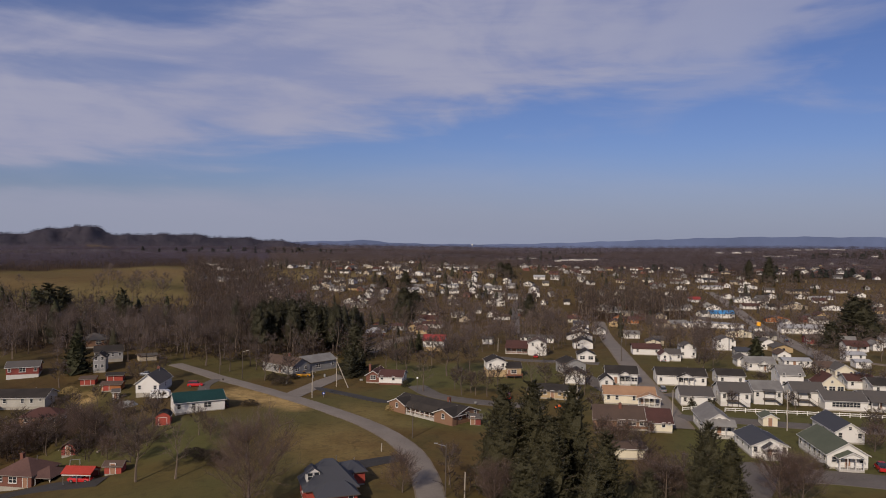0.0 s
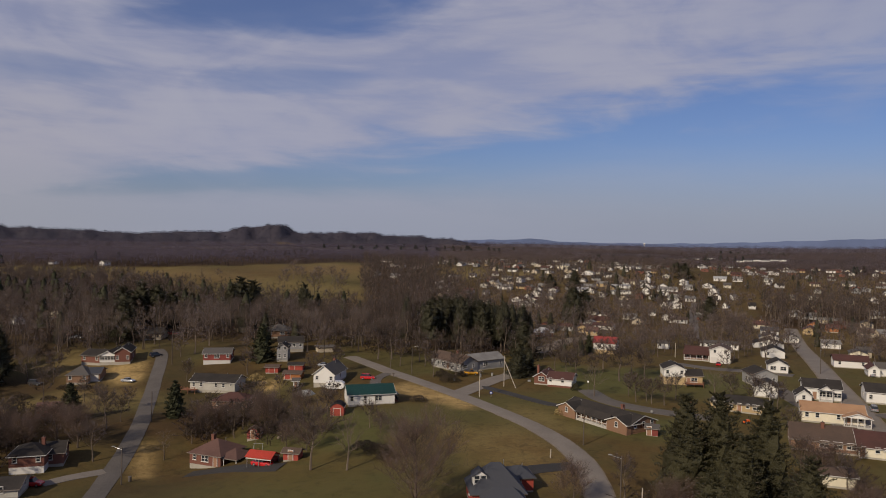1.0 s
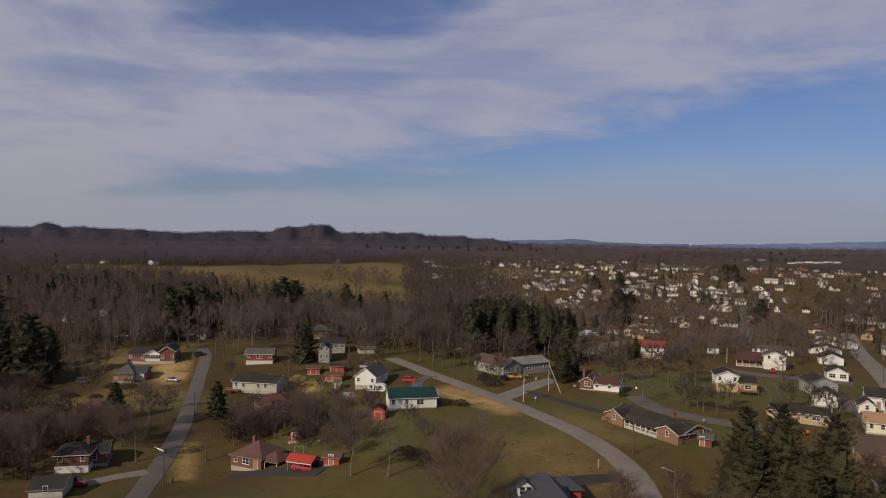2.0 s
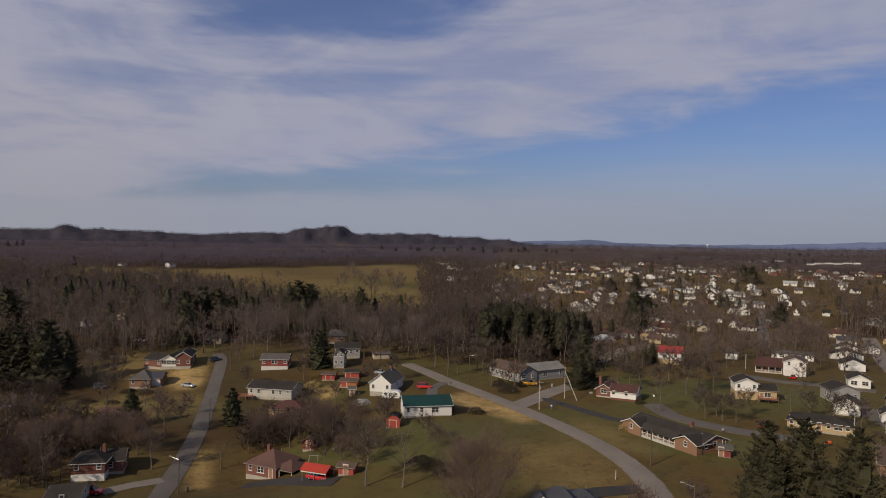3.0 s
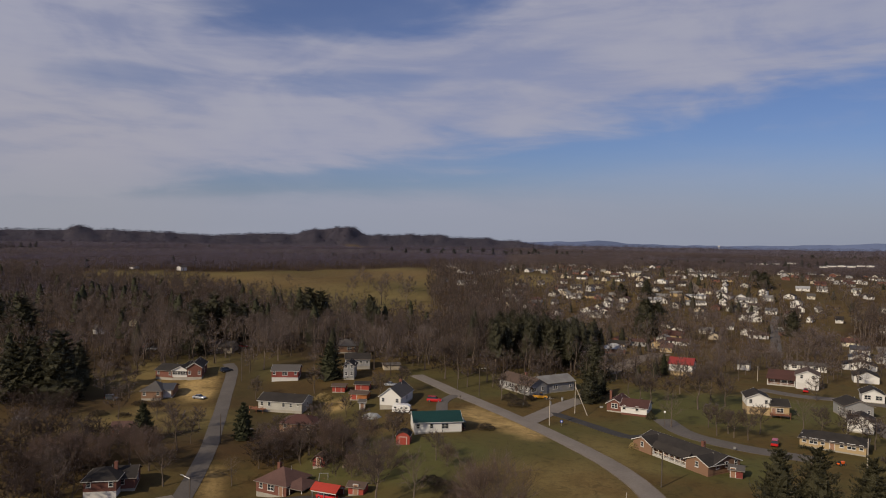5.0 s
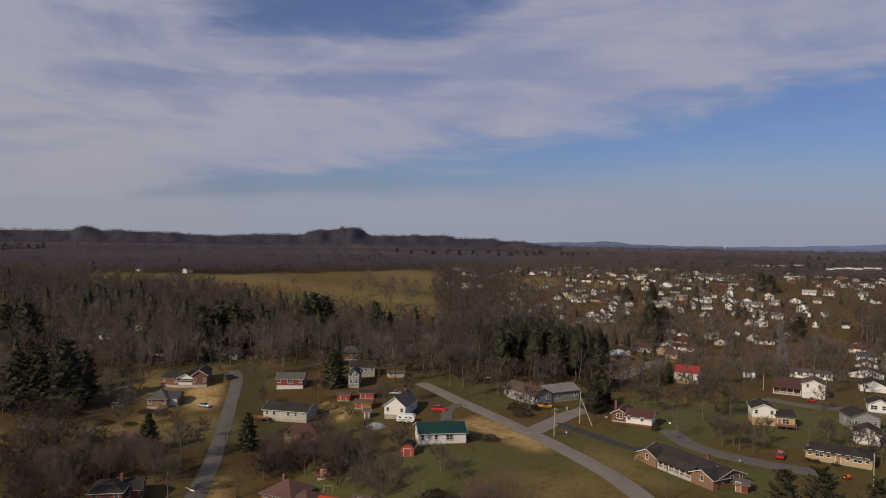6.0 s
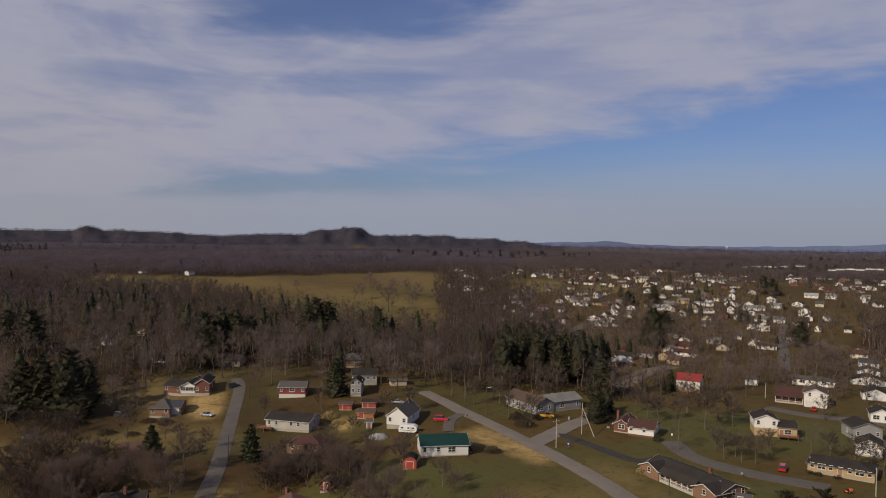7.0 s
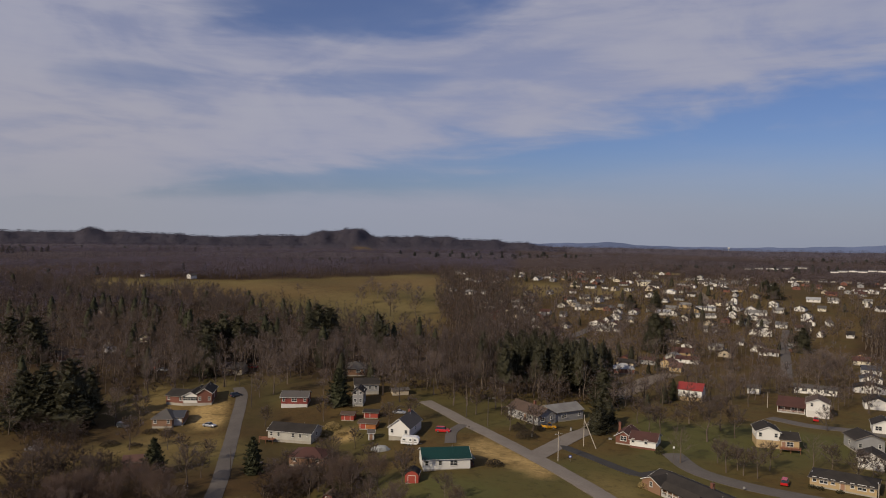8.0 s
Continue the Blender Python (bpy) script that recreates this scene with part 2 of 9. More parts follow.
M = {
    "white_siding": material("white_siding", (0.62, 0.605, 0.575), 0.55, 0.10, 0.6, 0.5, 30, stripe=("Z", 0.2, 1.0), stain=(0.66, 0.63, 0.57), second=(0.74, 0.72, 0.68)),
    "cream_siding": material("cream_siding", (0.68, 0.62, 0.48), 0.55, 0.12, 0.6, 0.5, 30, stripe=("Z", 0.2, 1.0), stain=(0.5, 0.45, 0.35)),
    "grey_siding": material("grey_siding", (0.27, 0.265, 0.262), 0.55, 0.12, 0.6, 0.5, 30, stripe=("Z", 0.2, 1.0), stain=(0.3, 0.31, 0.33)),
    "dull_siding": material("dull_siding", (0.46, 0.44, 0.39), 0.6, 0.2, 0.6, 0.5, 30, stripe=("Z", 0.2, 1.0), stain=(0.33, 0.31, 0.27)),
    "tan_siding": material("tan_siding", (0.46, 0.39, 0.29), 0.6, 0.15, 0.6, 0.5, 30, stripe=("Z", 0.2, 1.0)),
    "yellow_brick": material("yellow_brick", (0.37, 0.265, 0.14), 0.85, 0.35, 1.4, 0.4, 24, second=(0.36, 0.27, 0.15), stripe=("Z", 0.15, 0.6)),
    "red_brick": material("red_brick", (0.155, 0.068, 0.047), 0.85, 0.4, 1.4, 0.4, 24, second=(0.15, 0.06, 0.045), stripe=("Z", 0.15, 0.6)),
    "brown_brick": material("brown_brick", (0.195, 0.118, 0.072), 0.85, 0.4, 1.4, 0.4, 24, second=(0.2, 0.11, 0.07), stripe=("Z", 0.15, 0.6)),
    "red_boards": material("red_boards", (0.30, 0.055, 0.038), 0.65, 0.25, 1.2, 0.5, 20, second=(0.28, 0.05, 0.035), stripe=("X", 0.3, 1.0)),
    "maroon_boards": material("maroon_boards", (0.24, 0.055, 0.045), 0.65, 0.25, 1.2, 0.5, 20, stripe=("Z", 0.25, 1.0)),
    "orange_boards": material("orange_boards", (0.40, 0.15, 0.05), 0.7, 0.3, 1.2, 0.5, 20, stripe=("X", 0.25, 1.0)),
    "block": material("block", (0.36, 0.33, 0.28), 0.9, 0.2, 1.0, 0.4, 24, stripe=("Z", 0.2, 0.6), stain=(0.33, 0.31, 0.28)),
    "trim": material("trim", (0.56, 0.54, 0.51), 0.5, 0.08, 1.0, 0.1, 20),
    "brown_trim": material("brown_trim", (0.24, 0.205, 0.175), 0.6, 0.2, 1.0, 0.1, 20),
    "plain_grey": material("plain_grey", (0.26, 0.26, 0.25), 0.6, 0.2, 1.0, 0.1, 20),
    "dark_trim": material("dark_trim", (0.09, 0.075, 0.065), 0.6, 0.2, 1.0, 0.1, 20),
    "door_paint": material("door_paint", (0.30, 0.17, 0.11), 0.5, 0.15, 1.0, 0.2, 20),
    "glass": material("glass", (0.02, 0.024, 0.03), 0.08, 0.1, 0.5, 0.03, 4, spec=0.6),
    "slate_shingle": material("slate_shingle", (0.026, 0.023, 0.021), 0.9, 0.4, 0.8, 0.5, 14, second=(0.042, 0.036, 0.032), stain=(0.017, 0.015, 0.014), spec=0.15),
    "grey_shingle": material("grey_shingle", (0.086, 0.075, 0.067), 0.88, 0.35, 0.8, 0.5, 14, second=(0.072, 0.067, 0.063), stain=(0.055, 0.052, 0.049)),
    "light_shingle": material("light_shingle", (0.135, 0.126, 0.120), 0.88, 0.3, 0.8, 0.5, 14, second=(0.22, 0.215, 0.2), stain=(0.17, 0.165, 0.15)),
    "brown_shingle": material("brown_shingle", (0.092, 0.060, 0.044), 0.88, 0.4, 0.8, 0.5, 14, second=(0.070, 0.048, 0.037), stain=(0.05, 0.037, 0.03)),
    "pink_shingle": material("pink_shingle", (0.115, 0.062, 0.050), 0.88, 0.35, 0.8, 0.5, 14, second=(0.08, 0.043, 0.035), stain=(0.06, 0.034, 0.029)),
    "maroon_shingle": material("maroon_shingle", (0.080, 0.034, 0.027), 0.85, 0.35, 0.8, 0.5, 14, second=(0.055, 0.026, 0.021)),
    "tan_shingle": material("tan_shingle", (0.34, 0.20, 0.11), 0.85, 0.35, 0.8, 0.5, 14, second=(0.26, 0.15, 0.085)),
    "green_shingle": material("green_shingle", (0.070, 0.080, 0.055), 0.88, 0.35, 0.8, 0.5, 14, second=(0.095, 0.102, 0.072)),
    "blue_shingle": material("blue_shingle", (0.045, 0.047, 0.056), 0.85, 0.35, 0.8, 0.5, 14, second=(0.045, 0.048, 0.06)),
    "green_metal": material("green_metal", (0.004, 0.034, 0.026), 0.42, 0.2, 0.5, 0.5, 8, stripe=("X", 0.45, 1.0), spec=0.4),
    "red_metal": material("red_metal", (0.38, 0.040, 0.020), 0.45, 0.2, 0.5, 0.5, 8, stripe=("X", 0.45, 1.0), spec=0.4),
    "old_red_metal": material("old_red_metal", (0.25, 0.030, 0.022), 0.5, 0.25, 0.5, 0.5, 8, stripe=("X", 0.45, 1.0), spec=0.4, second=(0.19, 0.03, 0.022)),
    "blue_metal": material("blue_metal", (0.05, 0.24, 0.50), 0.45, 0.2, 0.5, 0.5, 8, stripe=("X", 0.45, 1.0), spec=0.4),
    "pale_metal": material("pale_metal", (0.36, 0.36, 0.36), 0.5, 0.25, 0.5, 0.5, 8, stripe=("X", 0.45, 1.0), spec=0.4),
    "asphalt": material("asphalt", (0.115, 0.100, 0.088), 0.92, 0.3, 0.5, 0.3, 30, second=(0.08, 0.07, 0.062), stain=(0.14, 0.12, 0.105)),
    "worn_asphalt": material("worn_asphalt", (0.185, 0.160, 0.135), 0.92, 0.3, 0.4, 0.3, 30, second=(0.135, 0.115, 0.097), stain=(0.22, 0.19, 0.16)),
    "fresh_asphalt": material("fresh_asphalt", (0.030, 0.027, 0.025), 0.9, 0.3, 0.5, 0.3, 30, second=(0.042, 0.039, 0.037)),
    "gravel": material("gravel", (0.205, 0.165, 0.122), 0.95, 0.4, 1.0, 0.6, 18, second=(0.115, 0.09, 0.066)),
    "cut_wood": material("cut_wood", (0.42, 0.34, 0.25), 0.9, 0.3, 1.0, 0.4, 14, second=(0.28, 0.22, 0.16)),
    "concrete": material("concrete", (0.42, 0.40, 0.36), 0.9, 0.25, 0.7, 0.3, 22, second=(0.31, 0.29, 0.26)),
    "bark": material("bark", (0.120, 0.092, 0.074), 0.95, 0.4, 1.0, 0.7, 12, second=(0.06, 0.044, 0.034)),
    "pale_bark": material("pale_bark", (0.150, 0.117, 0.090), 0.95, 0.4, 1.0, 0.6, 12, second=(0.085, 0.064, 0.049)),
    "twigs": material("twigs", (0.190, 0.146, 0.119), 0.95, 0.42, 0.35, 0.2, 8, second=(0.088, 0.063, 0.052), thin=0.5, gaps=0.6),
    "town_twigs": material("town_twigs", (0.250, 0.193, 0.160), 0.95, 0.42, 0.35, 0.2, 8, second=(0.125, 0.093, 0.078), thin=0.5, gaps=0.58),
    "red_twigs": material("red_twigs", (0.205, 0.145, 0.115), 0.95, 0.3, 0.6, 0.2, 8, second=(0.135, 0.092, 0.073), thin=0.5, gaps=0.68),
    "bare_twigs": material("bare_twigs", (0.17, 0.13, 0.10), 0.95, 0.3, 0.6, 0.2, 8, second=(0.11, 0.083, 0.066), thin=0.3),
    "needles": material("needles", (0.086, 0.078, 0.040), 0.8, 0.4, 0.5, 0.3, 6, second=(0.050, 0.047, 0.025), island=True, thin=0.4, gaps=0.2),
    "cedar_needles": material("cedar_needles", (0.046, 0.048, 0.022), 0.8, 0.5, 0.5, 0.3, 6, second=(0.028, 0.03, 0.014), island=True, thin=0.2),
    "pine_needles": material("pine_needles", (0.066, 0.062, 0.036), 0.8, 0.4, 0.5, 0.3, 6, second=(0.042, 0.041, 0.024), island=True, thin=0.35, gaps=0.2),
    "shrub": material("shrub", (0.075, 0.055, 0.038), 0.9, 0.4, 1.0, 0.3, 8, second=(0.045, 0.035, 0.022), island=True, thin=0.3),
    # brush colour darkened to carry the shade lying over the thickets
    "shaded_bramble": material("shaded_bramble", (0.078, 0.054, 0.045), 0.95, 0.35, 0.6, 0.2, 8, second=(0.048, 0.034, 0.029), thin=0.3, gaps=0.3),
    "straw_shrub": material("straw_shrub", (0.32, 0.235, 0.10), 0.9, 0.3, 1.0, 0.3, 8, island=True),
    "pole_wood": material("pole_wood", (0.10, 0.08, 0.066), 0.9, 0.3, 1.0, 0.4, 14),
    "pale_pole_wood": material("pale_pole_wood", (0.42, 0.37, 0.31), 0.9, 0.3, 1.0, 0.4, 14),
    "deck_wood": material("deck_wood", (0.27, 0.115, 0.065), 0.8, 0.3, 1.0, 0.4, 14),
    "fence_paint": material("fence_paint", (0.78, 0.76, 0.71), 0.6, 0.12, 1.0, 0.2, 14),
    "wire": material("wire", (0.02, 0.02, 0.02), 0.6, 0.1),
    "steel": material("steel", (0.45, 0.46, 0.47), 0.4, 0.15, metal=0.8),
    "rubber": material("rubber", (0.018, 0.018, 0.018), 0.8, 0.2),
    "red_paint": material("red_paint", (0.46, 0.018, 0.018), 0.25, 0.06, coat=0.6),
    "orange_paint": material("orange_paint", (0.75, 0.13, 0.02), 0.3, 0.06, coat=0.5),
    "yellow_paint": material("yellow_paint", (0.75, 0.36, 0.02), 0.3, 0.06, coat=0.5),
    "white_paint": material("white_paint", (0.76, 0.76, 0.75), 0.3, 0.06, coat=0.5),
    "silver_paint": material("silver_paint", (0.36, 0.37, 0.39), 0.3, 0.06, metal=0.5, coat=0.5),
    "dark_paint": material("dark_paint", (0.035, 0.037, 0.042), 0.25, 0.06, coat=0.6),
    "blue_tarp": material("blue_tarp", (0.02, 0.06, 0.30), 0.5, 0.2),
    "grey_tarp": material("grey_tarp", (0.30, 0.31, 0.31), 0.6, 0.3),
    "lamp_glass": material("lamp_glass", (0.8, 0.8, 0.78), 0.3, 0.05),
}


def ground_material():
    """Winter ground: thin green lawn, dry straw, bare earth and leaf litter, mixed by the land's cover; haze is
    coloured into the far litter.
    """
    m = bpy.data.materials.new("winter_ground")
    m.use_nodes = True
    k = Nodes(m.node_tree)
    co = k.add("ShaderNodeTexCoord").outputs["Object"]
    at = k.add("ShaderNodeAttribute")
    at.attribute_name = "cover"
    straw, litter, lush = k.add("ShaderNodeSeparateColor", Color=at.outputs["Color"]).outputs
    broad = k.noise(co, 0.018, 5, 0.6)
    mid = k.noise(co, 0.11, 5, 0.62)
    close = k.noise(co, 0.9, 5, 0.7)
    tuft = k.noise(co, 5.0, 4, 0.7)
    green = k.mix(k.span(mid, 0.3, 0.7), (0.080, 0.061, 0.021), (0.112, 0.081, 0.031))
    dry = k.mix(k.span(mid, 0.32, 0.7), (0.124, 0.077, 0.025), (0.078, 0.049, 0.017))
    lawn = k.mix(k.span(k.math("ADD", k.math("MULTIPLY", broad, 0.4), k.math("MULTIPLY", mid, 0.6)), 0.40, 0.58), green, dry)
    moist = k.mix(k.span(close, 0.3, 0.7), (0.070, 0.077, 0.023), (0.110, 0.108, 0.038))
    lawn = k.mix(lush, lawn, moist)
    gold = k.mix(k.span(mid, 0.3, 0.72), (0.42, 0.290, 0.118), (0.25, 0.168, 0.066))
    leaf = k.mix(k.span(mid, 0.3, 0.7), (0.037, 0.021, 0.0105), (0.060, 0.035, 0.018))
    colour = k.mix(straw, lawn, gold)
    colour = k.mix(litter, colour, leaf)
    # haze painted by distance: far litter goes mauve, litter on the hills dark blue
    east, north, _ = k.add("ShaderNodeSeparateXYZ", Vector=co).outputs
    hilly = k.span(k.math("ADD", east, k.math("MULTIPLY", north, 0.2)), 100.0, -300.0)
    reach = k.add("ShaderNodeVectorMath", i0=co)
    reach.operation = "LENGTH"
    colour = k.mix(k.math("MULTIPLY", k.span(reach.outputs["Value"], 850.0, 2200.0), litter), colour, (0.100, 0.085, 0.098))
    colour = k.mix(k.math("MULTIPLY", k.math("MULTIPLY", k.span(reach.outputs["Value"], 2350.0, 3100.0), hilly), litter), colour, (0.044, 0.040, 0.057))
    blot = k.noise(co, 0.33, 5, 0.68, 0.8)
    colour = k.mix(k.math("MULTIPLY", k.span(blot, 0.50, 0.66), 0.42), colour, (0.036, 0.027, 0.013))
    colour = k.mix(k.math("MULTIPLY", k.span(blot, 0.44, 0.28), 0.18), colour, (0.145, 0.102, 0.044))
    colour = k.mix(k.math("MULTIPLY", k.span(close, 0.35, 0.75), 0.35), colour, (0.034, 0.026, 0.013))
    colour = k.mix(k.math("MULTIPLY", k.span(tuft, 0.45, 0.8), 0.3), colour, (0.11, 0.078, 0.036))
    relief = k.add("ShaderNodeBump", Height=k.math("ADD", k.math("MULTIPLY", close, 0.7), k.math("MULTIPLY", tuft, 0.3)), Strength=0.6, Distance=0.25)
    b = k.add("ShaderNodeBsdfPrincipled", Base_Color=colour, Roughness=0.95, Normal=relief.outputs[0])
    b.inputs["Specular IOR Level"].default_value = 0.1
    out = k.add("ShaderNodeOutputMaterial")
    k.tree.links.new(b.outputs[0], out.inputs[0])
    return m


M["ground"] = ground_material()
# distance haze is put into the ridge, hill and plain woods colours
M["hazy_ridge"] = material("hazy_ridge", (0.12, 0.155, 0.27), 1.0, 0.2, 0.004, 0.0, 1.0, spec=0.0)
M["hazed_hill_woods"] = material("hazed_hill_woods", (0.058, 0.053, 0.079), 1.0, 0.35, 0.004, 0.0, 1.0, second=(0.044, 0.039, 0.056), spec=0.0, thin=0.3, gaps=0.12)
M["far_needles"] = material("far_needles", (0.040, 0.046, 0.040), 1.0, 0.3, 0.01, 0.0, 1.0, second=(0.028, 0.033, 0.030), spec=0.0, thin=0.3)
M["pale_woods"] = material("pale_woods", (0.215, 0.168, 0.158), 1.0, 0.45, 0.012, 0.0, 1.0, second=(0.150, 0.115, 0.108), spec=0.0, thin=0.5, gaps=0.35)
M["hazed_plain_woods"] = material("hazed_plain_woods", (0.168, 0.140, 0.172), 1.0, 0.45, 0.012, 0.0, 1.0, second=(0.118, 0.097, 0.118), spec=0.0, thin=0.5, gaps=0.5)


# ---- helpers for building ----
def mesh_of(name, verts, faces, mat):
    me = bpy.data.meshes.new(name)
    me.from_pydata([tuple(v) for v in verts], [], [tuple(f) for f in faces])
    me.materials.append(mat)
    return me


def part(name, data, mat, parent, label=""):
    """One mesh object under a thing or a part. data: a bmesh, or a finished mesh."""
    if isinstance(data, bmesh.types.BMesh):
        bmesh.ops.recalc_face_normals(data, faces=data.faces)
        me = bpy.data.meshes.new(name)
        data.to_mesh(me)
        data.free()
        me.materials.append(mat)
    else:
        me = data
    ob = new(name, me)
    ob.parent = parent
    return tagged(ob, label)


def thing(name, x, y, yaw=0.0, z=None, label="", category="", group="", kind=""):
    ob = new(name)
    ob.empty_display_size = 0.5
    ob.matrix_world = pose(x, y, float(ground(x, y)) if z is None else z, 0, 0, yaw)
    return tagged(ob, label, category, group, kind)


def add_box(bm, x0, x1, y0, y1, z0, z1, bevel=0.0):
    got = bmesh.ops.create_cube(bm, size=1.0, matrix=Matrix.LocRotScale(((x0 + x1) / 2, (y0 + y1) / 2, (z0 + z1) / 2), None, (x1 - x0, y1 - y0, z1 - z0)))
    if bevel:
        edges = list({e for v in got["verts"] for e in v.link_edges})
        bmesh.ops.bevel(bm, geom=edges, offset=bevel, segments=1, affect="EDGES")
    return bm


def box(*a, bevel=0.0):
    return add_box(bmesh.new(), *a, bevel=bevel)


def add_prism(bm, outline, lift):
    """Extrude a list of points by the vector lift."""
    a = [bm.verts.new(p) for p in outline]
    b = [bm.verts.new(Vector(p) + Vector(lift)) for p in outline]
    bm.faces.new(a)
    bm.faces.new(b[::-1])
    for i in range(len(a)):
        bm.faces.new((a[i], b[i], b[i - 1], a[i - 1]))
    return bm


def add_rod(bm, p, q, r0, r1, sides=6):
    p, q = Vector(p), Vector(q)
    turn = (q - p).to_track_quat("Z", "Y").to_matrix()
    rings = []
    for c, r in ((p, r0), (q, r1)):
        rings.append([bm.verts.new(c + turn @ Vector((r * math.cos(2 * math.pi * i / sides), r * math.sin(2 * math.pi * i / sides), 0))) for i in range(sides)])
    for i in range(sides):
        bm.faces.new((rings[0][i - 1], rings[0][i], rings[1][i], rings[1][i - 1]))
    bm.faces.new(rings[0][::-1])
    bm.faces.new(rings[1])
    return bm


# ---- ground: one sheet to the horizon ----
FIELD = [(-660, 600), (-560, 568), (-420, 552), (-300, 512), (-205, 462), (-180, 520), (-228, 640), (-322, 905), (-364, 938), (-439, 778), (-498, 702), (-563, 667), (-650, 670)]
WOODS = {
    "west": [(-800, 110), (-330, 110), (-232, 172), (-236, 212), (-206, 268), (-150, 300), (-118, 296), (-135, 425), (-190, 450), (-290, 502), (-420, 545), (-560, 560), (-660, 592), (-900, 600)],
    "band": [(-120, 296), (-78, 300), (-78, 420), (-140, 620), (-250, 900), (-325, 890), (-222, 600), (-165, 470), (-135, 440)],
    "pines": [(-98, 284), (-44, 290), (-34, 350), (-60, 372), (-100, 352)],
    "east": [(88, 448), (150, 456), (192, 560), (98, 556)],
}
MEADOWS = [[(-60, 860), (0, 850), (10, 985), (-55, 965)], [(-80, 1120), (-30, 1120), (-20, 1260), (-90, 1260)], [(-100, 690), (-60, 690), (-70, 790), (-120, 780)],
           [(-190, 690), (-130, 690), (-140, 800), (-200, 800)]]
STRAW = [[(-67, 206), (-64, 215), (-53, 210), (-36, 193), (-40, 187), (-53, 194), (-61, 198)], [(-102, 138), (-108, 147), (-112, 154), (-110, 157), (-105, 150), (-98, 139)],
         [(-112, 213), (-106, 216), (-100, 205), (-104, 201)], [(-175, 221), (-164, 227), (-151, 210), (-151, 202), (-161, 202)]]
FADED = [[(-188, 164), (-177, 177), (-163, 175), (-145, 155), (-158, 142)], [(-40, 163), (-26, 177), (-12, 157), (-9, 138), (-25, 140)], [(-30, 198), (-18, 194), (-10, 177), (-20, 173), (-29, 183)]]
SCARS = [[(-1221, 2397), (-1285, 2521), (-1213, 2579), (-1158, 2461)]]    # bare earth on the hill's foot
LUSH = [[(5, 236), (45, 232), (46, 262), (0, 268)], [(-20, 212), (12, 222), (8, 262), (-22, 268)], [(-92, 148), (-45, 148), (-42, 178), (-90, 182)],
        [(46, 134), (110, 134), (120, 190), (62, 196)], [(-16, 170), (18, 172), (20, 196), (-6, 190)], [(-150, 206), (-132, 206), (-150, 250), (-166, 250)]]


def inside(poly, x, y, soft):
    """How far points lie inside a polygon: 0 outside, 1 inside, a ramp of soft metres at its rim."""
    x, y = np.asarray(x, float), np.asarray(y, float)
    hit = np.zeros(x.shape, bool)
    near = np.full(x.shape, 1e9)
    for (ax, ay), (bx, by) in zip(poly, poly[1:] + poly[:1]):
        cross = ((ay > y) != (by > y)) & (x < (bx - ax) * (y - ay) / (by - ay + 1e-9) + ax)
        hit ^= cross
        k = np.clip(((x - ax) * (bx - ax) + (y - ay) * (by - ay)) / ((bx - ax) ** 2 + (by - ay) ** 2), 0, 1)
        near = np.minimum(near, np.hypot(x - ax - k * (bx - ax), y - ay - k * (by - ay)))
    return ease(np.where(hit, 0.5, 0.5 - 0 * near) + np.where(hit, near, -near) / soft)


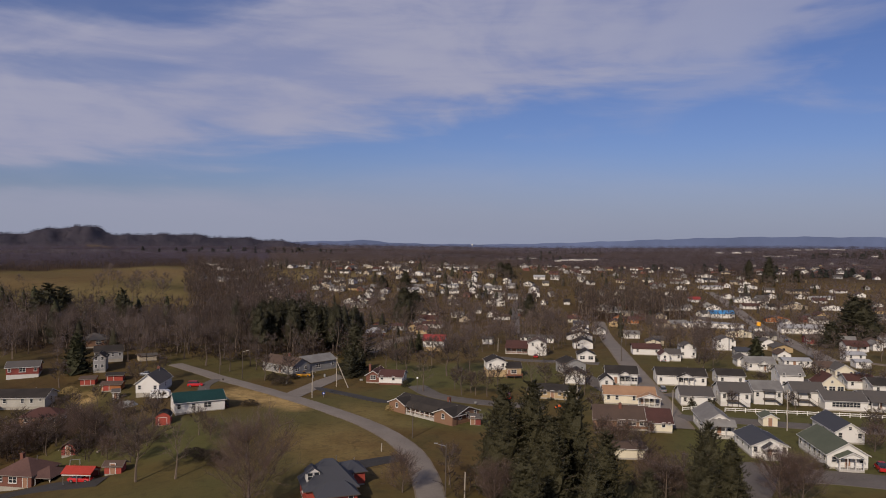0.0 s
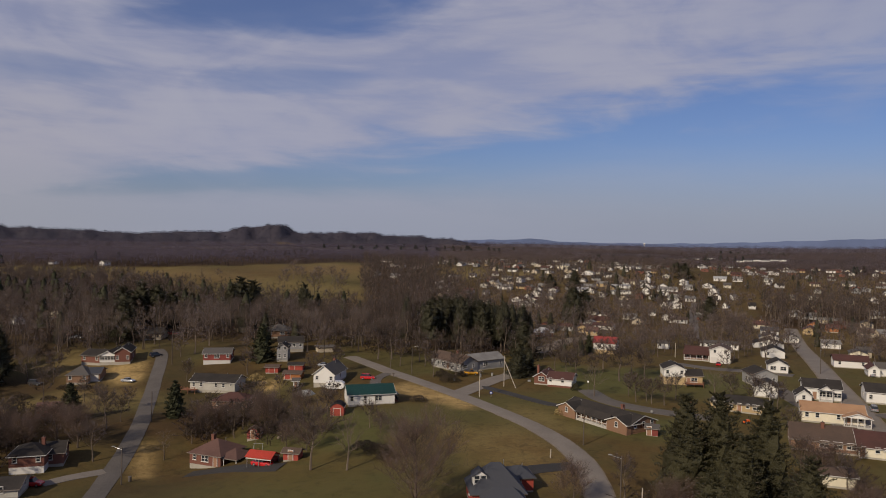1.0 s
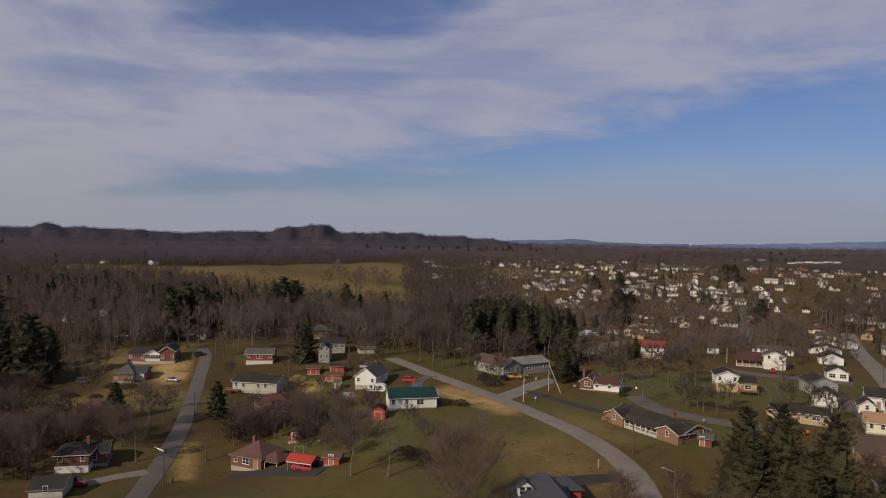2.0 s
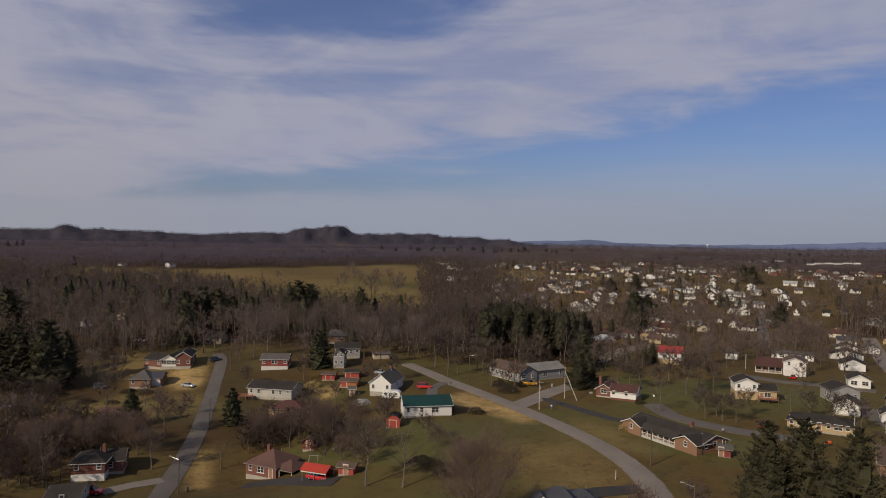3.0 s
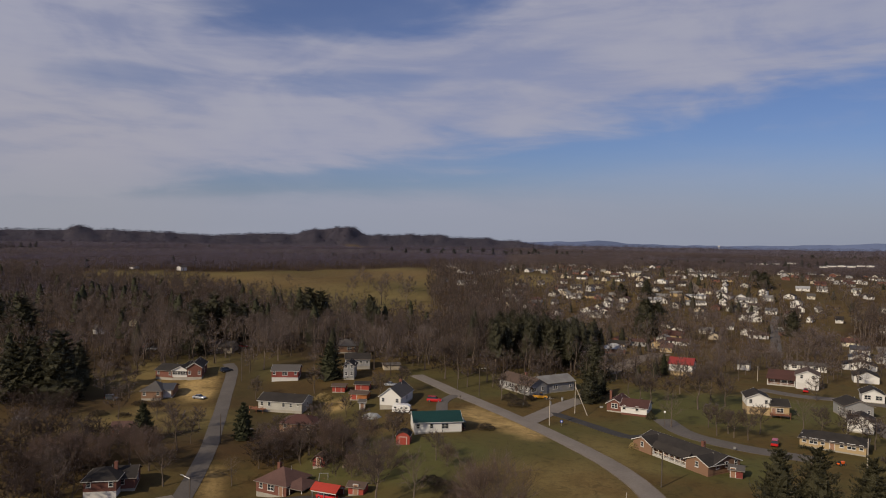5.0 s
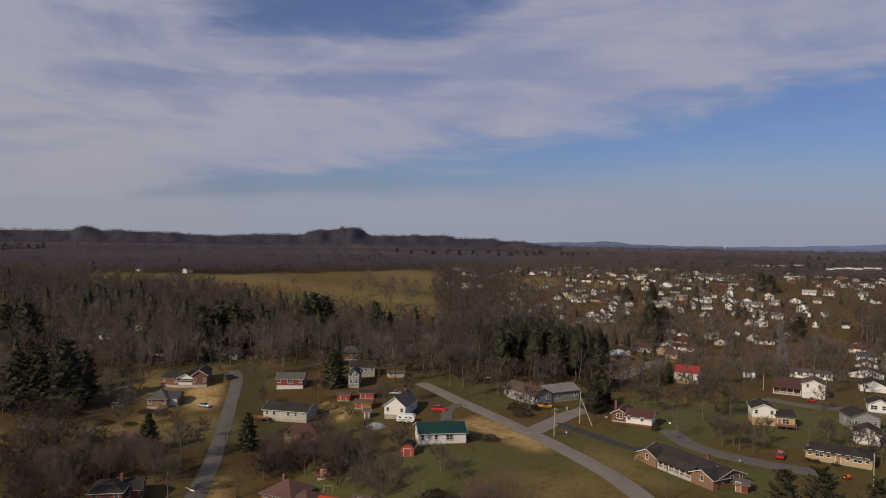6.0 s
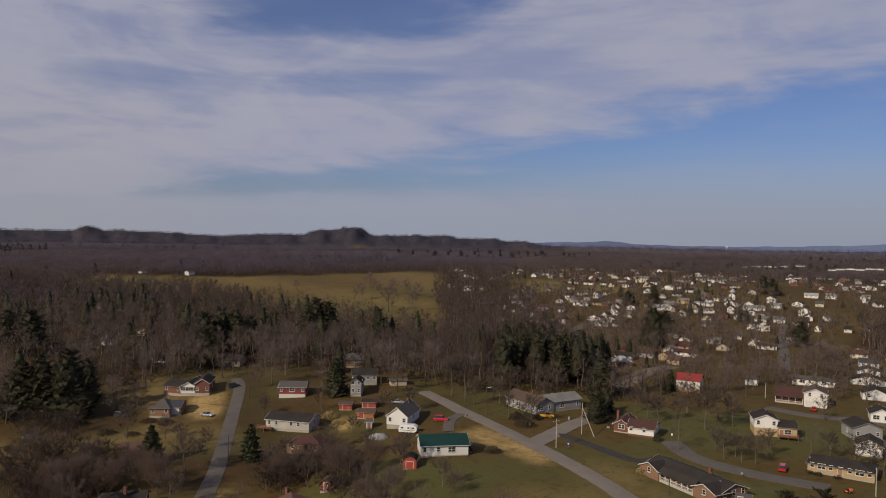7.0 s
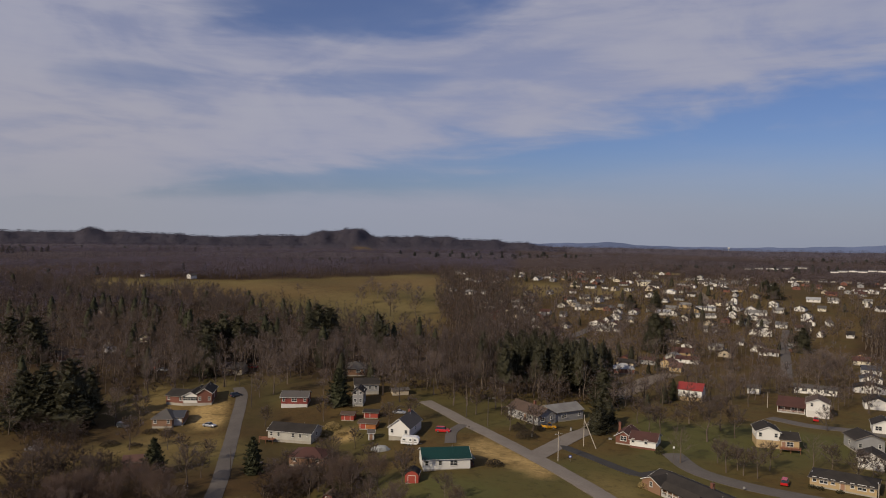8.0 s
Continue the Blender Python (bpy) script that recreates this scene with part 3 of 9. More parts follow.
def cover(x, y):
    r, az = np.hypot(x, y), np.degrees(np.arctan2(x, y))
    wob = 6 * np.sin(x * 0.05 + y * 0.031) + 4 * np.sin(x * 0.13 - y * 0.11)
    field = inside(FIELD, x + wob * 0.5, y + wob * 0.5, 12)
    straw = (0.17 + 0.10 * np.sin(x * 0.021 + y * 0.034 + 1.4 * np.sin(y * 0.02))) * field
    for p in STRAW:
        straw = np.maximum(straw, inside(p, x + wob * 0.2, y - wob * 0.2, 5))
    for p in FADED:
        straw = np.maximum(straw, 0.26 * inside(p, x + wob * 0.4, y - wob * 0.4, 12))
    litter = np.maximum.reduce([inside(p, x + wob, y, 14) for p in WOODS.values()]) * (1 - 0.85 * field)
    litter = np.maximum(litter, ease((r - 820) / 300) * (1 - field))
    litter = np.maximum(litter, ease((-az - 20.5) / 2) * ease((r - 560) / 60) * (1 - field))
    for p in SCARS:
        m = inside(p, x, y, 40)
        straw, litter = np.maximum(straw, 0.16 * m), litter * (1 - m)
    litter = np.maximum(litter, 0.9 * inside([(-340, 255), (-150, 260), (-118, 300), (-240, 330)], x, y, 40))
    patch = np.sin(x * 0.083 + 1.7 * np.sin(y * 0.061)) + 0.7 * np.sin(y * 0.117 - x * 0.052 + 1.1) + 0.4 * np.sin(x * 0.23 + y * 0.19)
    patch2 = np.sin(x * 0.061 - y * 0.047 + 2.2) + 0.8 * np.sin(y * 0.093 + 1.3 * np.sin(x * 0.071))
    yards = ease((-x - 60) / 40) * ease((280 - y) / 40)
    litter = np.maximum(litter, yards * (0.16 + 0.55 * ease(0.42 + 0.55 * patch)))
    straw = np.maximum(straw, 0.34 * yards * ease(0.25 - 0.6 * patch) * ease((-x - 110) / 40))
    town = ease((y - 300) / 90) * ease((x + 190) / 60)
    litter = np.maximum(litter, town * (0.16 + 0.16 * np.sin(x * 0.04 + 2 * np.sin(y * 0.03))) * (1 - ease((r - 820) / 300)))
    straw = np.maximum(straw, 0.15 * town * ease(0.4 + 0.7 * np.sin(x * 0.031 - y * 0.024 + 1.6 * np.sin(y * 0.017))) * ease((1000 - r) / 200))
    lush = 0.55 * ease(0.45 - 0.6 * patch2) * ease((300 - y) / 60)
    lush = np.maximum(lush, 0.55 * ease((x - 15) / 40) * ease((340 - y) / 80) * (0.7 + 0.3 * np.sin(x * 0.06 + 2 * np.sin(y * 0.05))))
    lush = np.maximum(lush, 0.5 * field * ease(0.5 + 0.6 * np.sin(x * 0.017 - y * 0.011)))
    for p in LUSH:
        lush = np.maximum(lush, 0.85 * inside(p, x + wob * 0.3, y + wob * 0.3, 12))
    for p in MEADOWS:
        m = inside(p, x, y, 20)
        litter, lush = litter * (1 - m), np.maximum(lush, 0.45 * m)
        straw = np.maximum(straw, 0.3 * m)
    return straw, litter * (1 - straw), lush


def build_ground():
    az = np.concatenate([np.arange(-180, -64, 3.0), np.arange(-64, 44, 0.3), np.arange(44, 180, 3.0)])
    az = az[az < 179.5]
    r = 12.0 * 1.024 ** np.arange(0, 260)
    r = np.append(r[r < 4890], 4900.0)
    aa, rr = np.meshgrid(np.radians(az), r)
    x, y = rr * np.sin(aa), rr * np.cos(aa)
    z = ground(x, y)
    n, m = len(r), len(az)
    verts = np.stack([x.ravel(), y.ravel(), z.ravel()], 1)
    i, j = np.meshgrid(np.arange(n - 1), np.arange(m), indexing="ij")
    k = (j + 1) % m
    quads = np.stack([i * m + j, (i + 1) * m + j, (i + 1) * m + k, i * m + k], -1).reshape(-1, 4)
    centre = len(verts)
    verts = np.vstack([verts, (0, 0, float(ground(0, 0)))])
    tris = [(centre, a, (a + 1) % m) for a in range(m)]
    me = bpy.data.meshes.new("ground")
    me.from_pydata(verts.tolist(), [], quads.tolist() + tris)
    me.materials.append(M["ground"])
    c = np.ones((len(verts), 4), np.float32)
    for i, v in enumerate(cover(verts[:, 0], verts[:, 1])):
        c[:, i] = v
    me.color_attributes.new("cover", "FLOAT_COLOR", "POINT").data.foreach_set("color", c.ravel())
    me.polygons.foreach_set("use_smooth", np.ones(len(me.polygons), bool))
    ob = new("ground", me)
    return tagged(ob, "winter lawns, dry straw fields, leaf litter reaching the horizon, haze-tinted far off", "ground", kind="structure")


build_ground()


# ---- roads, drives ----
def spline(pts, step):
    pts = [np.array(p, float) for p in pts]
    pts = [2 * pts[0] - pts[1]] + pts + [2 * pts[-1] - pts[-2]]
    out = []
    for a, b, c, d in zip(pts, pts[1:], pts[2:], pts[3:]):
        n = max(1, int(np.linalg.norm(c - b) / step))
        for t in np.arange(n) / n:
            out.append(0.5 * (2 * b + (c - a) * t + (2 * a - 5 * b + 4 * c - d) * t * t + (3 * b - a - 3 * c + d) * t ** 3))
    out.append(pts[-2])
    return np.array(out)


ROADS = []


def road(name, pts, width, mat, label, lift=0.10, category="road", step=2.5, verge=0.0):
    """A ribbon laid on the ground, slightly crowned, with real edges and uneven rims."""
    line = spline(pts, step)
    if verge:    # a strip of gravel beside the asphalt
        road("road_verge", pts, width + 2 * verge, "gravel", "brown gravel verge along the road", lift - 0.06, "verge", step)
    ROADS.append((line, width))
    tang = np.gradient(line, axis=0)
    tang /= np.linalg.norm(tang, axis=1)[:, None] + 1e-9
    side = np.stack([tang[:, 1], -tang[:, 0]], 1)
    across = np.array([-0.5, -0.5, -0.25, 0.0, 0.25, 0.5, 0.5])
    drop = np.array([-0.5, -0.03, 0.02, 0.05, 0.02, -0.03, -0.5])
    verts = []
    for i, (p, s) in enumerate(zip(line, side)):
        w = width * (1 + 0.015 * math.sin(i * 0.9) + 0.012 * math.sin(i * 2.3))
        for a, d in zip(across, drop):
            q = p + s * a * w
            verts.append((q[0], q[1], float(ground(q[0], q[1])) + lift + d))
    n = len(across)
    faces = [(i * n + j, i * n + j + 1, (i + 1) * n + j + 1, (i + 1) * n + j) for i in range(len(line) - 1) for j in range(n - 1)]
    ob = new(name, mesh_of(name, verts, faces, M[mat]))
    return tagged(ob, label, category, kind="structure")


# ---- houses ----
WINDOWS = {}
LOOKS = {"dull_siding": "dull off-white clapboard", "white_siding": "white clapboard", "cream_siding": "cream sided", "grey_siding": "blue-grey sided", "tan_siding": "tan sided", "yellow_brick": "yellow brick",
         "red_brick": "red brick", "brown_brick": "brown brick", "red_boards": "red boarded", "maroon_boards": "maroon boarded", "orange_boards": "orange wooden", "block": "grey block"}
COVERS = {"slate_shingle": "dark shingle", "grey_shingle": "grey shingle", "light_shingle": "pale grey shingle", "brown_shingle": "brown shingle", "pink_shingle": "faded pink shingle",
          "maroon_shingle": "maroon shingle", "tan_shingle": "tan shingle", "green_shingle": "green shingle", "blue_shingle": "blue-grey shingle", "green_metal": "green metal",
          "red_metal": "red metal", "blue_metal": "blue metal", "pale_metal": "pale metal", "old_red_metal": "faded red metal"}


def add_lattice(bm, xs, zs, full, y0, y1):
    """One connected slab over a grid of cells; full(i, j) tells which cells are solid."""
    spots = {}

    def at(i, j, y):
        if (i, j, y) not in spots:
            spots[i, j, y] = bm.verts.new((xs[i], y, zs[j]))
        return spots[i, j, y]

    n, m = len(xs) - 1, len(zs) - 1
    solid = lambda i, j: 0 <= i < n and 0 <= j < m and full(i, j)
    for i in range(n):
        for j in range(m):
            if not full(i, j):
                continue
            bm.faces.new((at(i, j, y0), at(i + 1, j, y0), at(i + 1, j + 1, y0), at(i, j + 1, y0)))
            bm.faces.new((at(i, j, y1), at(i, j + 1, y1), at(i + 1, j + 1, y1), at(i + 1, j, y1)))
            for di, dj, p, q in ((-1, 0, (i, j), (i, j + 1)), (1, 0, (i + 1, j), (i + 1, j + 1)), (0, -1, (i, j), (i + 1, j)), (0, 1, (i, j + 1), (i + 1, j + 1))):
                if not solid(i + di, j + dj):
                    bm.faces.new((at(*p, y0), at(*q, y0), at(*q, y1), at(*p, y1)))
    return bm


def finished(name, bm, mat):
    bmesh.ops.recalc_face_normals(bm, faces=bm.faces)
    me = bpy.data.meshes.new(name)
    bm.to_mesh(me)
    bm.free()
    me.materials.append(M[mat])
    return me


def window_mesh(w, h):
    """Frame with its bars, the pane set back in it, and the sill; all face -y."""
    key = (round(w, 1), round(h, 1))
    if key not in WINDOWS:
        xs = [-w / 2, -w / 2 + 0.1, w / 2 - 0.1, w / 2] if w < 1.3 else [-w / 2, -w / 2 + 0.1, -0.05, 0.05, w / 2 - 0.1, w / 2]
        zs = [0, 0.1, h / 2 - 0.035, h / 2 + 0.035, h - 0.1, h]
        f = add_lattice(bmesh.new(), xs, zs, lambda i, j: i % 2 == 0 or j % 2 == 0, -0.08, 0.05)
        WINDOWS[key] = (finished("window", f, "trim"), finished("pane", box(-w / 2 + 0.08, w / 2 - 0.08, -0.035, 0.02, 0.08, h - 0.08), "glass"),
                        finished("sill", box(-w / 2 - 0.08, w / 2 + 0.08, -0.16, -0.003, -0.09, -0.004), "trim"))
    return WINDOWS[key]


def window(parent, x, y, z, w, h, turn=0.0, fine=True):
    """turn 0 faces -y, 90 faces +x, -90 faces -x."""
    f, p, s = window_mesh(w, h)
    ob = part("window", f, None, parent)
    ob.matrix_local = pose(x, y, z, 0, 0, turn)
    part("pane", p, None, ob)
    if parent.get("fine"):
        part("sill", s, None, ob)
    return ob


def door(parent, x, y, z, turn=0.0, w=0.95, h=2.05, mat="door_paint", name="door"):
    n = 2 if w < 1.5 else 4
    zs = [0] + [v for i in range(n) for v in (0.12 + i * (h - 0.12) / n, (i + 1) * (h - 0.12) / n)] + [h]
    bm = add_lattice(bmesh.new(), [-w / 2, -w / 2 + 0.12, w / 2 - 0.12, w / 2], zs, lambda i, j: i % 2 == 0 or j % 2 == 0, -0.07, 0.0)
    add_lattice(bm, [-w / 2, w / 2], [0, h], lambda i, j: True, -0.045, 0.03)
    ob = part(name, bm, M[mat], parent)
    ob.matrix_local = pose(x, y, z, 0, 0, turn)
    if parent.get("fine"):
        fr = add_lattice(bmesh.new(), [-w / 2 - 0.12, -w / 2, w / 2, w / 2 + 0.12], [0, h, h + 0.12], lambda i, j: j == 1 or i != 1, -0.09, 0.03)
        part("door_frame", fr, M["trim"], ob)
    return ob


def roof_over(parent, x0, x1, y0, y1, eave, rise, ridge, mat, over=0.45, kind="gable", trim="trim"):
    """Gable or hip roof as a slab with thickness; ridge 'x' or 'y' names the way the ridge runs."""
    t = 0.16
    turn = ridge == "y"
    cx, cy = (x0 + x1) / 2, (y0 + y1) / 2
    a, b = ((y1 - y0) / 2, (x1 - x0) / 2) if turn else ((x1 - x0) / 2, (y1 - y0) / 2)   # half length along the ridge, half span
    drop = rise * over / b
    A, B, lo, hi = a + over, b + over, eave - drop, eave + rise
    bm = bmesh.new()
    if kind == "hip":
        g = max(0.05, A - B * 0.95)
        base = [(-A, -B), (A, -B), (A, B), (-A, B)]
        lower = [bm.verts.new((*p, lo)) for p in base]
        upper = [bm.verts.new((*p, lo + t)) for p in base]
        r0, r1 = bm.verts.new((-g, 0, hi + t)), bm.verts.new((g, 0, hi + t))
        bm.faces.new(lower[::-1])
        for i in range(4):
            bm.faces.new((lower[i], lower[(i + 1) % 4], upper[(i + 1) % 4], upper[i]))
        u = upper
        for f in ((u[0], u[1], r1, r0), (u[1], u[2], r1), (u[2], u[3], r0, r1), (u[3], u[0], r0)):
            bm.faces.new(f)
    elif kind == "gambrel":
        k, m = B * 0.55, lo + (hi - lo) * 0.68
        add_prism(bm, [(-A, -B, lo), (-A, -k, m), (-A, 0, hi), (-A, k, m), (-A, B, lo), (-A, B, lo + t), (-A, k + 0.05, m + t), (-A, 0, hi + t), (-A, -k - 0.05, m + t), (-A, -B, lo + t)], (2 * A, 0, 0))
    else:
        add_prism(bm, [(-A, -B, lo), (-A, 0, hi), (-A, B, lo), (-A, B, lo + t), (-A, 0, hi + t), (-A, -B, lo + t)], (2 * A, 0, 0))
        # courses of shingles show as slight steps along the slope
    ob = part("roof", bm, M[mat], parent)
    ob.matrix_local = pose(cx, cy, 0, 0, 0, 90 if turn else 0)
    if not parent.get("fine"):
        return ob
    for s in (-1, 1):
        part("gutter", box(-A - 0.02, A + 0.02, s * (B + 0.025) - 0.02, s * (B + 0.025) + 0.02, lo + 0.01, lo + t - 0.01), M[trim], ob)
        if kind == "hip":
            part("gutter", box(s * (A + 0.045) - 0.02, s * (A + 0.045) + 0.02, -B, B, lo + 0.01, lo + t - 0.01), M[trim], ob)
        elif kind == "gable":
            u = s * (A + 0.005)
            part("bargeboard", add_prism(bmesh.new(), [(u, -B, lo - 0.02), (u, 0, hi - 0.02), (u, B, lo - 0.02), (u, B, lo + t + 0.015), (u, 0, hi + t + 0.015), (u, -B, lo + t + 0.015)], (s * 0.04, 0, 0)), M[trim], ob)
    return ob


def shell(parent, x0, x1, y0, y1, z0, eave, rise, ridge, mat, kind="gable", base="block", base_h=0.45):
    """Walls with their gables, standing on a foundation."""
    bm = bmesh.new()
    if kind == "hip":
        add_box(bm, x0, x1, y0, y1, z0 + base_h, eave)
    elif ridge == "x":
        c = (y0 + y1) / 2
        top = [(x0, y1, eave), (x0, c, eave + rise), (x0, y0, eave)] if kind != "gambrel" else [(x0, y1, eave), (x0, c + (y1 - y0) * .27, eave + rise * .66), (x0, c, eave + rise), (x0, c - (y1 - y0) * .27, eave + rise * .66), (x0, y0, eave)]
        add_prism(bm, [(x0, y0, z0 + base_h), (x0, y1, z0 + base_h)] + top, (x1 - x0, 0, 0))
    else:
        c = (x0 + x1) / 2
        top = [(x1, y0, eave), (c, y0, eave + rise), (x0, y0, eave)] if kind != "gambrel" else [(x1, y0, eave), (c + (x1 - x0) * .27, y0, eave + rise * .66), (c, y0, eave + rise), (c - (x1 - x0) * .27, y0, eave + rise * .66), (x0, y0, eave)]
        add_prism(bm, [(x0, y0, z0 + base_h), (x1, y0, z0 + base_h)] + top, (0, y1 - y0, 0))
    part("wall", bm, M[mat], parent)
    part("foundation", box(x0 + 0.04, x1 - 0.04, y0 + 0.04, y1 - 0.04, z0 - 1.6, z0 + base_h), M[base], parent)


def openings(parent, row, x0, x1, y, z, turn=0.0, along="x", h=1.25):
    """Sets windows and doors along one wall. row: w window, p picture window, d door, g garage door, s small window, - nothing."""
    n = len(row)
    for i, c in enumerate(row):
        u = x0 + (x1 - x0) * (i + 0.5) / n
        px, py = (u, y) if along == "x" else (y, u)
        if c == "w":
            window(parent, px, py, z + 0.95, 0.95, h, turn)
        elif c == "p":
            window(parent, px, py, z + 0.8, 1.9, h + 0.15, turn)
        elif c == "s":
            window(parent, px, py, z + 1.5, 0.7, 0.7, turn)
        elif c == "d":
            door(parent, px, py, z + 0.02, turn)
        elif c == "b":
            door(parent, px, py, z - 0.05, turn, 1.7, 1.8, "red_boards", "barn_door")
        elif c == "g":
            door(parent, px, py, z - 0.3, turn, 2.6, 2.15, "trim", "garage_door")


def chimney(parent, x, y, z, top, mat="red_brick", w=0.7):
    bm = box(x - w / 2, x + w / 2, y - w / 2, y + w / 2, z, top)
    add_box(bm, x - w / 2 - 0.06, x + w / 2 + 0.06, y - w / 2 - 0.06, y + w / 2 + 0.06, top, top + 0.12)
    ob = part("chimney", bm, M[mat], parent)
    part("flue", add_rod(bmesh.new(), (x, y, top + 0.12), (x, y, top + 0.42), 0.16, 0.15, 8), M["dark_trim"], ob)


def porch(parent, x0, x1, y, depth, z, h, roof_mat, rise=1.1, posts=4, gable=True, over=0.3):
    """An open porch in front of the wall at y: floor, posts, rail, roof."""
    part("porch_floor", box(x0, x1, y - depth, y - 0.003, z - 1.2, z + 0.02), M["concrete"], parent)
    for i in range(posts):
        u = x0 + 0.12 + (x1 - x0 - 0.24) * i / (posts - 1)
        part("porch_post", box(u - 0.09, u + 0.09, y - depth + 0.05, y - depth + 0.23, z + 0.02, z + h - 0.02), M["trim"], parent)
    n = max(4, int((x1 - x0) / 0.4))
    us = [v for i in range(n) for v in (x0 + 0.25 + (x1 - x0 - 0.5) * i / (n - 1) - 0.025, x0 + 0.25 + (x1 - x0 - 0.5) * i / (n - 1) + 0.025)]
    rail = add_lattice(bmesh.new(), us, [z + 0.05, z + 0.12, z + 0.76, z + 0.86], lambda i, j: j != 1 or i % 2 == 0, y - depth + 0.1, y - depth + 0.16)
    part("porch_rail", rail, M["trim"], parent)
    if gable:
        part("porch_gable", add_prism(bmesh.new(), [(x0, y - depth, z + h), (x1, y - depth, z + h), ((x0 + x1) / 2, y - depth, z + h + rise)], (0, 0.15, 0)), M["white_siding"], parent)
        r = roof_over(parent, x0, x1, y - depth, y, z + h, rise, "y", roof_mat, over)
    else:
        bm = add_prism(bmesh.new(), [(x0 - over, y - depth - over, z + h - 0.1), (x0 - over, y, z + h + rise), (x0 - over, y, z + h + rise + 0.14), (x0 - over, y - depth - over, z + h + 0.04)], (x1 - x0 + 2 * over, 0, 0))
        r = part("roof", bm, M[roof_mat], parent)
    r.name = "porch_roof"


HOUSES = []


def house(x, y, yaw, long, deep, eave=2.7, rise=1.6, ridge="x", kind="gable", wall="white_siding", roof="slate_shingle", front="wdw", left="w", right="w",
          stack=None, stoop=None, over=0.4, base_h=0.4, storeys=1, label="", name="house", category="house", group="", z=None, attic=False, base="block", vents=1, trim="trim", wings=()):
    """A house whose front faces -y in its own frame; x, y is the middle of its floor."""
    look_of = label or "%s %s-storey house with a %s roof" % (LOOKS[wall], "two" if storeys == 2 else "one", COVERS[roof])
    h = thing(name, x, y, yaw, z, look_of, category, group)
    if math.hypot(x, y) < 300:
        h["fine"] = 1
    HOUSES.append((x, y, max(long, deep) * 0.5 + 1.0))
    x0, x1, y0, y1 = -long / 2, long / 2, -deep / 2, deep / 2
    shell(h, x0, x1, y0, y1, 0, eave, rise, ridge, wall, kind, base, base_h)
    roof_over(h, x0, x1, y0, y1, eave, rise, ridge, roof, over, kind, trim)
    floor = base_h
    for s in range(storeys):
        z0 = floor + s * 2.6
        openings(h, front if s == 0 else front.replace("d", "w").replace("g", "w"), x0, x1, y0, z0)
        openings(h, left, y0, y1, x0, z0, -90, "y")
        openings(h, right, y0, y1, x1, z0, 90, "y")
    if attic:
        window(h, 0, y0, eave + rise * 0.2, 0.8, 0.8)
    if stack:
        chimney(h, stack[0], stack[1], eave * 0.6, eave + rise + 0.7)
    if vents and kind != "gambrel" and name == "house":
        for i in range(vents):
            u = long * (0.18 - 0.33 * i)
            px, py = (u, deep * 0.12) if ridge == "x" else (long * 0.12, deep * (0.2 - 0.3 * i))
            zz = eave + rise * 0.6
            part("vent_pipe", add_rod(bmesh.new(), (px, py, zz), (px, py, eave + rise + 0.25), 0.06, 0.06, 6), M["steel"], h)
    for wx0, wx1, ahead, lift, row in wings:    # front gables that share the main eave
        shell(h, wx0, wx1, y0 - ahead, y0 - 0.004, 0, eave, lift, "y", wall, "gable", base, base_h)
        roof_over(h, wx0, wx1, y0 - ahead, y0 + deep * 0.35, eave, lift, "y", roof, over * 0.9, "gable", trim)
        openings(h, row, wx0, wx1, y0 - ahead, floor)
    if stoop:
        porch(h, stoop[0], stoop[1], y0, stoop[2], base_h, eave - base_h - 0.25, roof, posts=stoop[3], gable=stoop[4])
    return h




def dormer(h, wall, roof, x, y, z, wide=2.6, deep=3.4, tall=1.7):
    """A gabled dormer with a white double window, standing out of a roof."""
    body = add_prism(bmesh.new(), [(x - wide / 2, y, z - 1.2), (x + wide / 2, y, z - 1.2), (x + wide / 2, y, z + tall), (x, y, z + tall + 0.8), (x - wide / 2, y, z + tall)], (0, deep, 0))
    ob = part("dormer", body, M[wall], h)
    for s in (-1, 1):
        a, b = s * (wide / 2 + 0.25), z + tall - 0.15
        part("dormer_roof", add_prism(bmesh.new(), [(x, y - 0.25, z + tall + 0.84), (x + a, y - 0.25, b + 0.02), (x + a, y - 0.25, b + 0.16), (x, y - 0.25, z + tall + 0.98)], (0, deep + 0.25, 0)), M[roof], ob)
        window(h, x + s * 0.55, y - 0.003, z + 0.1, 1.0, 1.4)


def flight(h, x, y, z, wide=1.1):
    """A roofed landing before the wall at y, with steps down along the wall to its right."""
    part("landing", box(x - 3.0, x, y - 1.5, y - 0.004, z - 0.2, z), M["pole_wood"], h)
    for u in (x - 2.9, x - 0.1):
        part("post", box(u - 0.07, u + 0.07, y - 1.45, y - 1.31, -0.6, z + 2.1), M["pole_wood"], h)
    part("landing_roof", add_prism(bmesh.new(), [(x - 3.2, y - 1.7, z + 2.1), (x - 3.2, y - 0.004, z + 2.4), (x - 3.2, y - 0.004, z + 2.5), (x - 3.2, y - 1.7, z + 2.2)], (3.4, 0, 0)), M["grey_shingle"], h)
    n = max(3, int(z / 0.19))
    stair = bmesh.new()
    for i in range(n):
        add_box(stair, x + 0.02 + 0.27 * i, x + 0.30 + 0.27 * i, y - 1.4, y - 1.4 + wide, z - 0.19 * (i + 1) - 0.05, z - 0.19 * (i + 1))
    part("stair", stair, M["pole_wood"], h)
    part("stair_rail", add_prism(bmesh.new(), [(x, y - 1.42, z + 0.85), (x + 0.27 * n, y - 1.42, 0.85), (x + 0.27 * n, y - 1.42, 0.93), (x, y - 1.42, z + 0.93)], (0, 0.05, 0)), M["pole_wood"], h)
